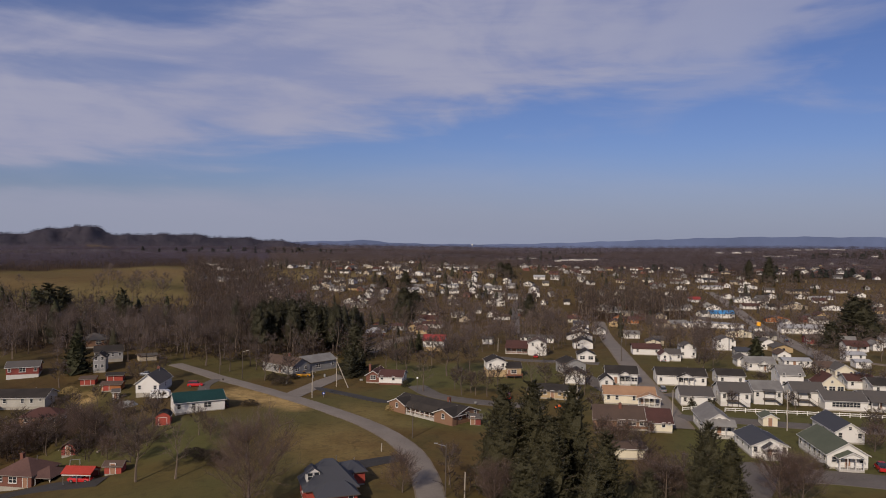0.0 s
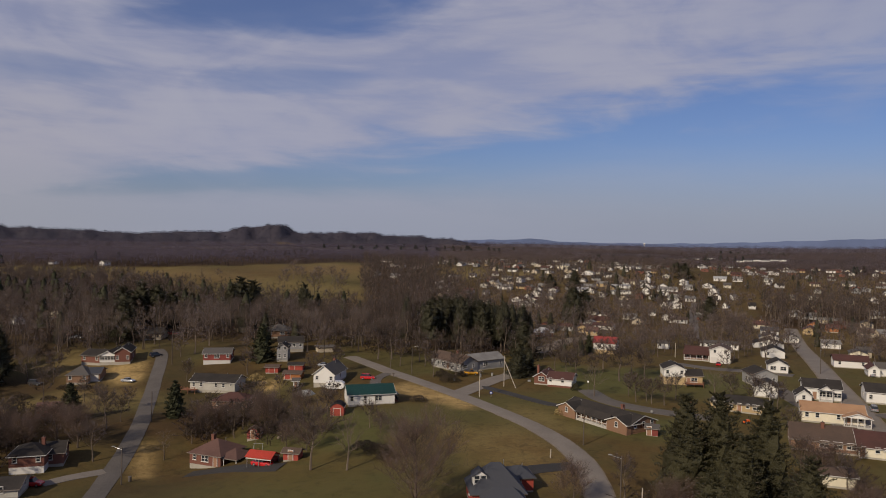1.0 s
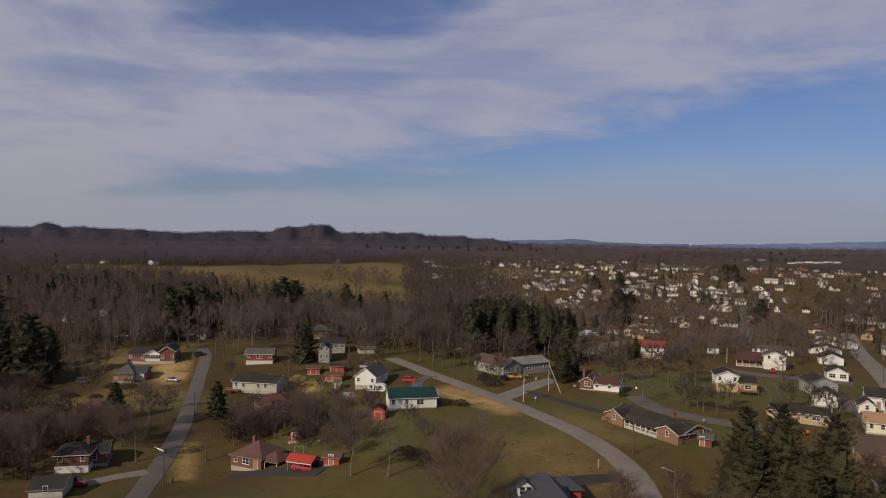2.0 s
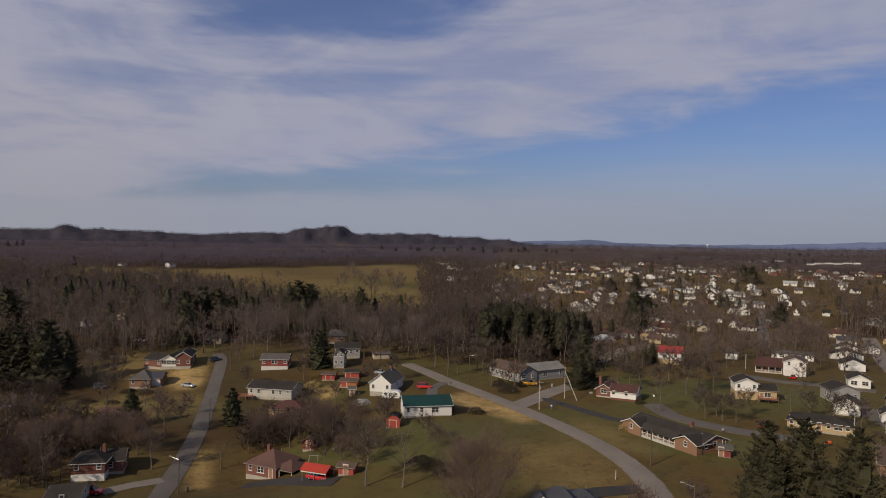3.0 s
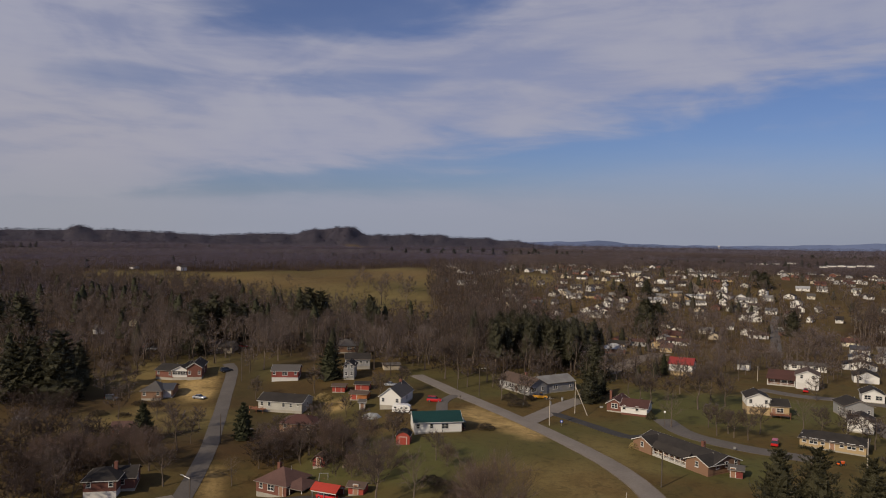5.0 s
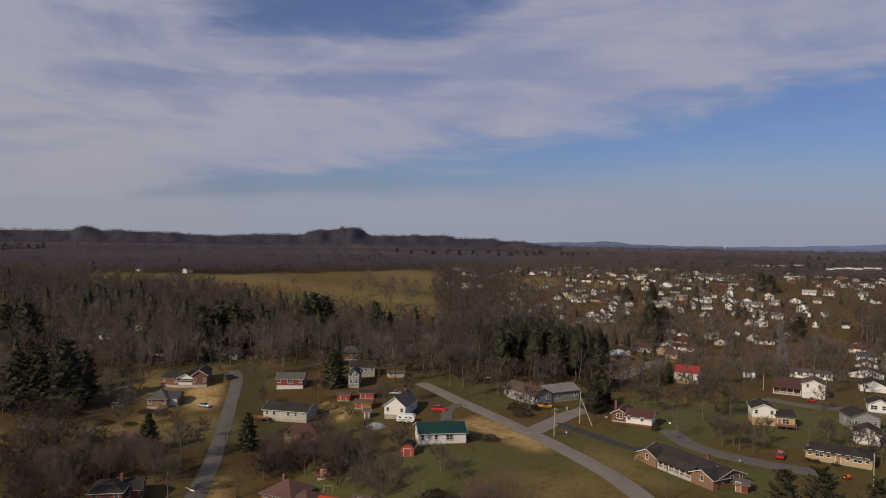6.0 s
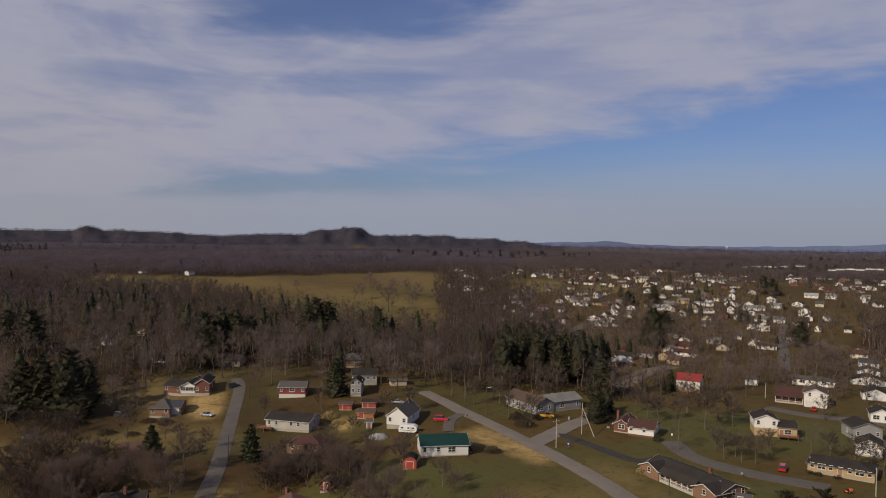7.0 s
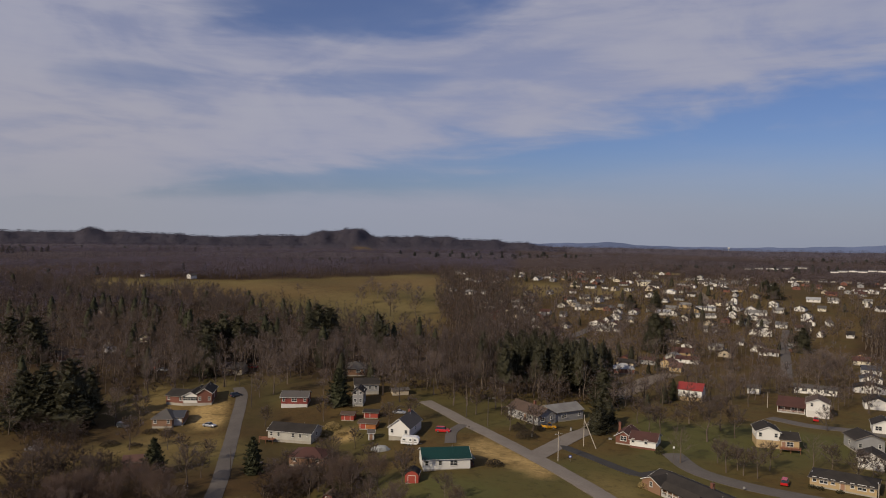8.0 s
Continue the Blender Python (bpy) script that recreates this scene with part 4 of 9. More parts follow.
def carport_wing(h, x0, x1, y0, y1, eave, rise, roof):
    """An open carport beside a house: four posts, a beam, a hipped roof and a floor slab."""
    part("carport_floor", box(x0 + 0.01, x1, y0, y1, -0.6, 0.06), M["concrete"], h)
    for u in (x0 + 0.25, x1 - 0.15):
        for v in (y0 + 0.15, y1 - 0.15):
            part("carport_post", box(u - 0.08, u + 0.08, v - 0.08, v + 0.08, 0.06, eave - 0.02), M["trim"], h)
    part("carport_beam", box(x0 + 0.1, x1, y0 + 0.07, y0 + 0.23, eave - 0.28, eave - 0.03), M["trim"], h)
    roof_over(h, x0 - 1.2, x1, y0, y1, eave, rise, "x", roof, 0.35, "hip", "brown_trim").name = "carport_roof"


def lean_to(h, x0, x1, y0, y1, top, roof):
    """A narrow side porch: posts, a board rail and a roof that falls away from the wall."""
    part("porch_floor", box(x0 + 0.02, x1, y0, y1, -0.6, 0.30), M["deck_wood"], h)
    for v in (y0 + 0.08, (y0 + y1) / 2, y1 - 0.08):
        part("porch_post", box(x1 - 0.16, x1 - 0.04, v - 0.06, v + 0.06, 0.30, top - 0.45), M["dark_trim"], h)
    part("porch_rail", box(x1 - 0.12, x1 - 0.07, y0 + 0.02, y1 - 0.02, 0.42, 1.15), M["dark_trim"], h)
    part("porch_roof", add_prism(bmesh.new(), [(x0 + 0.02, y0 - 0.2, top), (x1 + 0.25, y0 - 0.2, top - 0.45), (x1 + 0.25, y0 - 0.2, top - 0.37), (x0 + 0.02, y0 - 0.2, top + 0.08)], (0, y1 - y0 + 0.4, 0)), M[roof], h)


def metal_carport(x, y, yaw, long, deep):
    """An open carport: steel posts, white fascia boards and a bright red sheet roof."""
    t = thing("carport", x, y, yaw, None, "open carport with a bright red metal roof and white fascia", "carport")
    HOUSES.append((x, y, long * 0.5 + 1.0))
    for u in (-long / 2 + 0.12, 0.0, long / 2 - 0.12):
        for v in (-deep / 2 + 0.1, deep / 2 - 0.1):
            part("post", box(u - 0.05, u + 0.05, v - 0.05, v + 0.05, -0.3, 1.98), M["steel"], t)
    for v in (-deep / 2 - 0.12, deep / 2 + 0.05):
        part("fascia", box(-long / 2 - 0.1, long / 2 + 0.1, v, v + 0.07, 1.60, 1.92), M["trim"], t)
    part("back_wall", box(-long / 2, long / 2, deep / 2 - 0.02, deep / 2 + 0.04, 0.0, 1.58), M["maroon_boards"], t)
    roof_over(t, -long / 2, long / 2, -deep / 2, deep / 2, 2.0, 0.85, "x", "red_metal", 0.25, "gable", "trim")


def fallen_trunk(x, y, yaw, long):
    """A felled pale trunk on the grass, with broken limbs."""
    t = thing("fallen_tree", x, y, yaw, None, "pale felled tree trunk with broken limbs on the grass", "fallen tree")
    rng = random.Random(8)
    bm = bmesh.new()
    for i in range(5):
        u, w = i / 5, (i + 1) / 5
        add_rod(bm, (long * u, 0.3 * math.sin(4 * u), 0.26), (long * w, 0.3 * math.sin(4 * w), 0.26), 0.26 * (1.1 - u), 0.26 * (1.1 - w), 7)
    part("trunk", bm, M["cut_wood"], t)
    for i in range(6):
        u = long * rng.uniform(0.35, 1.0)
        p = Vector((u, 0.2, 0.25))
        part("limb", add_rod(bmesh.new(), p, p + Vector((rng.uniform(0.5, 1.6), rng.uniform(-1.6, 1.6), rng.uniform(0.3, 1.3))), 0.09, 0.03, 5), M["cut_wood"], t)


def swing_frame(x, y, yaw):
    t = thing("swing_frame", x, y, yaw, None, "grey-green A-shaped swing frame in the garden", "swing")
    for s in (-1, 1):
        for v in (-0.8, 0.8):
            part("leg", add_rod(bmesh.new(), (s * 1.1, v, -0.1), (s * 0.9, 0, 1.6), 0.05, 0.05, 6), M["plain_grey"], t)
    part("beam", add_rod(bmesh.new(), (-1.1, 0, 1.6), (1.1, 0, 1.6), 0.06, 0.06, 6), M["plain_grey"], t)
    part("seat", box(-0.25, 0.25, -0.1, 0.1, 0.5, 0.54), M["deck_wood"], t)
    for u in (-0.23, 0.23):
        part("rope", add_rod(bmesh.new(), (u, 0, 0.54), (u, 0, 1.55), 0.012, 0.012, 4), M["wire"], t)


# ---- trees ----
def unit(v):
    return v / (np.linalg.norm(v) + 1e-9)


def tube(verts, faces, p, q, r0, r1, sides):
    d = unit(q - p)
    a = unit(np.cross(d, (0.3, 0.9, 0.2)))
    b = np.cross(d, a)
    n = len(verts)
    for c, r in ((p, r0), (q, r1)):
        for i in range(sides):
            t = 2 * math.pi * i / sides
            verts.append(c + r * (a * math.cos(t) + b * math.sin(t)))
    for i in range(sides):
        j = (i + 1) % sides
        faces.append((n + i, n + j, n + sides + j, n + sides + i))


def bare_tree_shape(rng, height, spread, limbs, twigs, twig_w, sides=5, lean=0.05, subs=3, low=0.28, reach=1.0):
    """Wood (trunk and limbs) and fine twigs of a leafless tree, as vertex and face lists."""
    wv, wf, tv, tf = [], [], [], []
    top = np.array([rng.uniform(-lean, lean) * height, rng.uniform(-lean, lean) * height, height * 0.82])
    knots = [np.zeros(3)]
    for i in range(1, 5):
        knots.append(top * (i / 4) + np.array([rng.gauss(0, 0.02), rng.gauss(0, 0.02), 0]) * height)
    rad = lambda f: height * 0.016 * (1 - f) ** 0.8 + 0.02
    for i in range(4):
        tube(wv, wf, knots[i] - np.array([0, 0, 0.4 if i == 0 else 0]), knots[i + 1], rad(i / 4) * (1.25 if i == 0 else 1), rad((i + 1) / 4), sides)
    boughs = [(knots[3], knots[4] + np.array([0, 0, height * 0.1]))]
    for i in range(limbs):
        f = low + (0.96 - low) * (i + rng.random()) / limbs
        k = min(3, int(f * 4))
        p = knots[k] + (knots[k + 1] - knots[k]) * (f * 4 - k)
        a = i * 2.4 + rng.uniform(-0.5, 0.5)
        out = np.array([math.cos(a), math.sin(a), rng.uniform(0.45, 1.1)])
        ln = spread * (1.1 - 0.65 * f) * rng.uniform(0.75, 1.15)
        m = p + unit(out) * ln * 0.55
        q = m + unit(out * np.array([1, 1, 1.7])) * ln * 0.5
        tube(wv, wf, p, m, rad(f) * 0.30, rad(f) * 0.17, 3)
        tube(wv, wf, m, q, rad(f) * 0.17, 0.015, 3)
        boughs += [(p * 0.5 + m * 0.5, m), (m, q)]
        for u in range(subs):    # thinner boughs that fill the crown
            g = rng.uniform(0.25, 1.0)
            o = p + (m - p) * g * 2 if g < 0.5 else m + (q - m) * (g * 2 - 1)
            d2 = unit(unit(out) * 0.7 + np.array([rng.gauss(0, 0.75), rng.gauss(0, 0.75), rng.gauss(0.35, 0.45)]))
            e = o + d2 * ln * rng.uniform(0.3, 0.6)
            w = unit(np.cross(d2, (rng.gauss(0, 1), rng.gauss(0, 1), rng.gauss(0, 1)))) * twig_w
            n = len(tv)
            tv += [o - w * 0.5, o + w * 0.5, e]
            tf += [(n, n + 1, n + 2)]
            boughs.append((o, e))
    pool = [seg for seg in boughs for _ in range(max(1, int(6 * np.linalg.norm(seg[1] - seg[0]) / spread)))]
    for _ in range(twigs):
            a, b = rng.choice(pool)
            u = rng.random() ** 0.7
            p = a + (b - a) * u
            s = unit(unit(b - a) * 0.6 + np.array([rng.gauss(0, 0.6), rng.gauss(0, 0.6), rng.gauss(0.5, 0.45)]))
            q = p + s * spread * rng.uniform(0.10, 0.34) * (1.15 - 0.4 * u) * reach
            w = unit(np.cross(s, (rng.gauss(0, 1), rng.gauss(0, 1), rng.gauss(0, 1)))) * twig_w * rng.uniform(0.6, 1.2)
            n = len(tv)
            tv += [p - w * 0.5, p + w * 0.5, q]
            tf += [(n, n + 1, n + 2)]
    return wv, wf, tv, tf


def conifer_shape(rng, height, width, whorls, clumps, size, droop=0.25, bare=0.08, taper=1.0):
    """Trunk with limbs, and needle sprays set along each limb, as vertex and face lists."""
    wv, wf, nv, nf = [], [], [], []
    tube(wv, wf, np.array([0, 0, -0.4]), np.array([0, 0, height * 0.5]), height * 0.017 + 0.05, height * 0.011 + 0.03, 6)
    tube(wv, wf, np.array([0, 0, height * 0.5]), np.array([0, 0, height * 0.985]), height * 0.011 + 0.03, 0.03, 5)
    rings = 7    # the dense inner mass of boughs
    for k in range(rings):
        f = k / (rings - 1)
        for i in range(8):
            a = 2 * math.pi * i / 8 + 0.4 * k
            w = width * 0.5 * ((1 - f) ** taper + 0.02) * 0.78 * rng.uniform(0.70, 1.15)
            nv.append(np.array([math.cos(a) * w, math.sin(a) * w, height * (bare + (0.97 - bare) * f) + rng.uniform(-0.03, 0.03) * height]))
    for k in range(rings - 1):
        for i in range(8):
            j = (i + 1) % 8
            nf += [(k * 8 + i, k * 8 + j, k * 8 + 8 + j), (k * 8 + i, k * 8 + 8 + j, k * 8 + 8 + i)]
    total = sum((1 - (i / whorls)) ** 0.8 + 0.15 for i in range(whorls))
    for i in range(whorls):
        f = i / whorls
        z_mid = height * (bare + (1 - bare) * f)
        reach = width * 0.5 * ((1 - f) ** taper + 0.03) * rng.uniform(0.72, 1.18)
        limbs = 4 if f > 0.8 else 6
        share = clumps * ((1 - f) ** 0.8 + 0.15) / total / limbs
        for j in range(limbs):
            a = 2 * math.pi * (j + rng.random() * 0.8) / limbs + i * 0.7
            ln = reach * rng.uniform(0.68, 1.15)
            z = z_mid + rng.gauss(0, 0.55) * height / whorls
            up = 0.35 * f - droop
            tip = np.array([math.cos(a) * ln, math.sin(a) * ln, z + up * ln])
            root = np.array([0, 0, z])
            if ln > 0.9:
                tube(wv, wf, root, tip * 0.9 + root * 0.1, 0.03 + 0.012 * ln, 0.012, 3)
            d = unit(tip - root)
            across = unit(np.cross(d, (0, 0, 1)))
            for c in range(max(2, int(share))):
                u = rng.random() ** 0.65
                p = root + (tip - root) * u + across * rng.gauss(0, 0.20) * ln * (1.05 - u * 0.6) + np.array([0, 0, rng.gauss(-0.04, 0.10)]) * (0.4 + ln * 0.25)
                s = unit(d * rng.uniform(0.5, 1.0) + across * rng.gauss(0, 0.7) + np.array([0, 0, rng.gauss(0.35, 0.4)]))
                w = unit(np.cross(s, (rng.gauss(0, 0.8), rng.gauss(0, 0.8), 1.0)))
                L, W = size * rng.uniform(0.7, 1.4), size * rng.uniform(0.16, 0.34)
                n = len(nv)
                nv += [p - s * L * 0.4, p + w * W - s * L * 0.05, p + s * L * 0.8, p - w * W + s * L * 0.05]
                nf += [(n, n + 1, n + 2), (n, n + 2, n + 3)]
    return wv, wf, nv, nf


def shrub_shape(rng, r, h, n, size):
    v, f = [], []
    for _ in range(n):
        a, u = rng.uniform(0, 6.283), rng.random() ** 0.5
        k = rng.random()
        p = np.array([math.cos(a) * r * u * (1 - 0.4 * k * k), math.sin(a) * r * u * (1 - 0.4 * k * k), h * k * (1.05 - 0.4 * u)])
        s = unit(np.array([rng.gauss(0, 1), rng.gauss(0, 1), rng.gauss(0.6, 0.7)])) * size * rng.uniform(0.6, 1.4)
        w = unit(np.cross(s, (rng.gauss(0, 1), rng.gauss(0, 1), rng.gauss(0, 1)))) * size * 0.28
        m = len(v)
        v += [p - w, p + w, p + s + w * 0.3, p + s * 1.2]
        f += [(m, m + 1, m + 2), (m, m + 2, m + 3)]
    return v, f


TREES = {}


def tree_pool():
    rng = random.Random(11)
    for i in range(6):
        wv, wf, tv, tf = bare_tree_shape(rng, 12.0, 5.4, 15, 2300, 0.14, subs=6)
        TREES["bare", i] = (mesh_of("trunk", wv, wf, M["pale_bark" if i % 2 else "bark"]), mesh_of("crown", tv, tf, M["twigs"]))
    for i in range(3):
        wv, wf, tv, tf = bare_tree_shape(rng, 12.0, 6.6, 30, 6000, 0.095, subs=10, low=0.05, reach=1.35)
        TREES["bushy", i] = (mesh_of("trunk", wv, wf, M["bark"]), mesh_of("crown", tv, tf, M["red_twigs"]))
    for i in range(4):    # plainer trees for the far streets
        wv, wf, tv, tf = bare_tree_shape(rng, 12.0, 5.2, 12, 800, 0.19, 3, subs=8, low=0.2, reach=1.7)
        TREES["street", i] = (mesh_of("trunk", wv, wf, M["bark"]), mesh_of("crown", tv, tf, M["town_twigs"]))
        wv, wf, nv, nf = conifer_shape(rng, 20.0, 12.5, 24, 3000, 1.05, -0.10, 0.0, 0.62)
        TREES["street_fir", i] = (mesh_of("trunk", wv, wf, M["bark"]), mesh_of("crown", nv, nf, M["pine_needles"]))
    for i in range(3):
        wv, wf, tv, tf = bare_tree_shape(rng, 12.0, 5.2, 17, 600, 0.05)
        TREES["stark", i] = (mesh_of("trunk", wv, wf, M["pale_bark"]), mesh_of("crown", tv, tf, M["bare_twigs"]))
    for i in range(3):
        wv, wf, nv, nf = conifer_shape(rng, 20.0, 11.0, 46, 15000, 0.44, -0.30, 0.0, 0.55)
        TREES["spruce", i] = (mesh_of("trunk", wv, wf, M["bark"]), mesh_of("crown", nv, nf, M["needles"]))
    for i in range(3):
        wv, wf, nv, nf = conifer_shape(rng, 20.0, 13.0, 28, 6200, 0.85, -0.15, 0.0, 0.58)
        TREES["fir", i] = (mesh_of("trunk", wv, wf, M["bark"]), mesh_of("crown", nv, nf, M["pine_needles" if i else "needles"]))
    for i in range(3):
        wv, wf, nv, nf = conifer_shape(rng, 20.0, 8.5, 17, 2200, 0.85, -0.05, 0.28, 0.55)
        TREES["pine", i] = (mesh_of("trunk", wv, wf, M["pale_bark"]), mesh_of("crown", nv, nf, M["pine_needles"]))
    for i in range(2):
        wv, wf, nv, nf = conifer_shape(rng, 10.0, 6.8, 28, 6000, 0.46, -0.2, 0.0, 0.72)
        TREES["cedar", i] = (mesh_of("trunk", wv, wf, M["bark"]), mesh_of("crown", nv, nf, M["cedar_needles"]))


tree_pool()
TREE_SAY = {"bare": ("bare_tree", "leafless deciduous tree with fine grey-brown twigs", "tree", 12.0),
            "bushy": ("bare_tree", "broad leafless tree with dense reddish-brown twigs", "tree", 12.0),
            "stark": ("bare_tree", "pruned leafless tree with pale bare limbs", "tree", 12.0),
            "spruce": ("spruce_tree", "tall dark green spruce with drooping boughs", "tree", 20.0),
            "fir": ("fir_tree", "dark green fir standing among houses and woods", "tree", 20.0),
            "pine": ("pine_tree", "tall dark green pine with a bare lower trunk", "tree", 20.0),
            "cedar": ("cedar_tree", "conical dark green cedar standing on a lawn", "tree", 10.0)}
TREE_GROUP = {"bare": "leafless trees in the yards", "bushy": "leafless trees in the yards", "stark": "pruned trees on the lawns", "spruce": "spruces in the near grove",
              "fir": "firs among the houses", "pine": "pines behind the junction", "cedar": "cedars on the lawns", "street": "leafless trees of the town", "street_fir": "evergreens of the town"}
TREE_COUNT = [0]


def tree(sort, x, y, height, wide=1.0, group=""):
    n = TREE_COUNT[0] = TREE_COUNT[0] + 1
    name, label, category, tall = TREE_SAY[sort]
    if math.hypot(x, y) > 265 and sort in ("bare", "bushy", "fir"):
        sort = "street_fir" if sort == "fir" else "street"
    elif math.hypot(x, y) > 200 and sort == "bushy":
        sort = "bare"
    group = group or TREE_GROUP[sort]
    pool = sum(1 for key in TREES if key[0] == sort)
    wood, crown = TREES[sort, n % pool]
    t = thing(name, x, y, (n * 137) % 360, None, label, category, group)
    k = height / tall
    if sort == "street_fir":
        wide *= 1.5
    for nm, me in (("trunk", wood), ("crown", crown)):
        ob = part(nm, me, None, t)
        ob.scale = (k * wide, k * wide, k)
    return t


# ---- vehicles, poles, fences and yard things ----
def loft(bm, rings):
    """Join rings of equal length into a closed skin."""
    made = [[bm.verts.new(p) for p in ring] for ring in rings]
    n = len(made[0])
    for a, b in zip(made, made[1:]):
        for i in range(n):
            bm.faces.new((a[i - 1], a[i], b[i], b[i - 1]))
    bm.faces.new(made[0])
    bm.faces.new(made[-1][::-1])
    return bm


def wheel(parent, x, y, r):
    t = add_rod(bmesh.new(), (x, y - 0.11, r), (x, y + 0.11, r), r, r, 14)
    tyre = part("wheel", t, M["rubber"], parent)
    part("rim", add_rod(bmesh.new(), (x, y - 0.125, r), (x, y + 0.125, r), r * 0.6, r * 0.6, 10), M["steel"], tyre)


CAR_SAY = {"red_paint": "red", "orange_paint": "orange", "yellow_paint": "yellow", "white_paint": "white", "silver_paint": "silver", "dark_paint": "dark"}


def car(x, y, yaw, paint, sort="sedan", where="parked on the drive", long=4.6):
    """A parked car heading +x in its own frame."""
    label = "%s %s %s" % (CAR_SAY[paint], {"sedan": "sedan", "suv": "sport utility car", "pickup": "pickup truck"}[sort], where)
    c = thing("car" if sort != "pickup" else "pickup_truck", x, y, yaw, None, label, "car" if sort != "pickup" else "truck")
    w, belt_z, top = 0.9, {"sedan": 0.92, "suv": 1.05, "pickup": 1.05}[sort], {"sedan": 1.42, "suv": 1.72, "pickup": 1.75}[sort]
    h = long / 2

    def ring(u, z0, z1, half):
        return [(u, -half, z0), (u, half, z0), (u, half * 1.03, (z0 + z1) / 2), (u, half * 0.93, z1), (u, -half * 0.93, z1), (u, -half * 1.03, (z0 + z1) / 2)]

    part("body", loft(bmesh.new(), [ring(-h, 0.42, belt_z - 0.12, w * 0.84), ring(-h + 0.25, 0.26, belt_z, w * 0.97), ring(0, 0.24, belt_z + 0.02, w),
                                    ring(h - 1.1, 0.24, belt_z - 0.04, w * 0.98), ring(h - 0.3, 0.28, belt_z - 0.18, w * 0.93), ring(h, 0.42, belt_z - 0.32, w * 0.8)]), M[paint], c)
    a, b = {"sedan": (-h + 0.75, h - 1.45), "suv": (-h + 0.1, h - 1.3), "pickup": (-0.35, h - 1.25)}[sort]
    slope0, slope1 = (0.65, 0.6) if sort == "sedan" else (0.2, 0.5)
    part("cabin", loft(bmesh.new(), [[(a, -w * 0.9, belt_z - 0.05), (b, -w * 0.9, belt_z - 0.05), (b, w * 0.9, belt_z - 0.05), (a, w * 0.9, belt_z - 0.05)],
                                     [(a + slope0, -w * 0.7, top - 0.06), (b - slope1, -w * 0.7, top - 0.06), (b - slope1, w * 0.7, top - 0.06), (a + slope0, w * 0.7, top - 0.06)]]), M["glass"], c, "dark glazed cabin")
    part("car_roof", box(a + slope0 - 0.03, b - slope1 + 0.03, -w * 0.71, w * 0.71, top - 0.055, top, bevel=0.02), M[paint], c)
    for u in (-h + 0.85, h - 0.85):
        for s in (-1, 1):
            wheel(c, u, s * (w - 0.09), 0.33)
    for s in (-1, 1):
        part("headlight", box(h - 0.16, h - 0.03, s * 0.6 - 0.15, s * 0.6 + 0.15, belt_z - 0.43, belt_z - 0.30), M["lamp_glass"], c)
        part("tail_light", box(-h - 0.015, -h + 0.1, s * 0.6 - 0.12, s * 0.6 + 0.12, belt_z - 0.3, belt_z - 0.17), M["red_paint"], c)
    if sort == "pickup":
        part("cargo_bed", box(-h + 0.15, -0.45, -w * 0.8, w * 0.8, belt_z + 0.004, belt_z + 0.03), M["dark_paint"], c)
    return c


def camper(x, y, yaw):
    c = thing("camper", x, y, yaw, None, "white camper trailer parked beside the gabled house", "camper")
    prof = [(-2.7, 0, 0.5), (-2.75, 0, 1.6), (-2.3, 0, 2.5), (1.9, 0, 2.6), (2.65, 0, 2.1), (2.7, 0, 1.2), (2.2, 0, 0.5)]
    part("body", add_prism(bmesh.new(), [(u, -1.1, z) for u, _, z in prof], (0, 2.2, 0)), M["white_paint"], c)
    for u, w in ((-1.7, 0.9), (0.2, 0.7), (1.6, 0.8)):
        ob = part("window", window_mesh(w, 0.6)[1], None, c)
        ob.matrix_local = pose(u, -1.09, 1.45)
    part("stripe", box(-2.4, 2.3, -1.112, -1.102, 1.0, 1.12), M["dark_trim"], c)
    part("door", box(0.7, 1.3, -1.125, -1.10, 0.6, 2.2), M["trim"], c)
    for u in (-0.5, 0.4):
        for s in (-1, 1):
            wheel(c, u, s * 0.98, 0.33)
    part("hitch", add_rod(bmesh.new(), (2.3, 0, 0.55), (3.5, 0, 0.5), 0.06, 0.05, 6), M["steel"], c)
    part("roof_vent", box(-0.8, -0.2, -0.4, 0.2, 2.55, 2.75, bevel=0.03), M["trim"], c)


def school_bus(x, y, yaw):
    c = thing("school_bus", x, y, yaw, None, "yellow bus standing on the long street", "bus")
    part("body", box(-4.2, 3.0, -1.2, 1.2, 0.6, 2.9, bevel=0.2), M["yellow_paint"], c)
    part("bonnet", box(3.0, 4.6, -1.0, 1.0, 0.6, 1.6, bevel=0.15), M["yellow_paint"], c)
    for s in (-1, 1):
        for i in range(7):
            part("window", box(-3.8 + i * 0.95, -3.1 + i * 0.95, s * 1.205 - 0.01, s * 1.205 + 0.01, 1.8, 2.5), M["glass"], c)
        wheel(c, -2.4, s * 1.05, 0.48)
        wheel(c, 3.7, s * 0.95, 0.48)


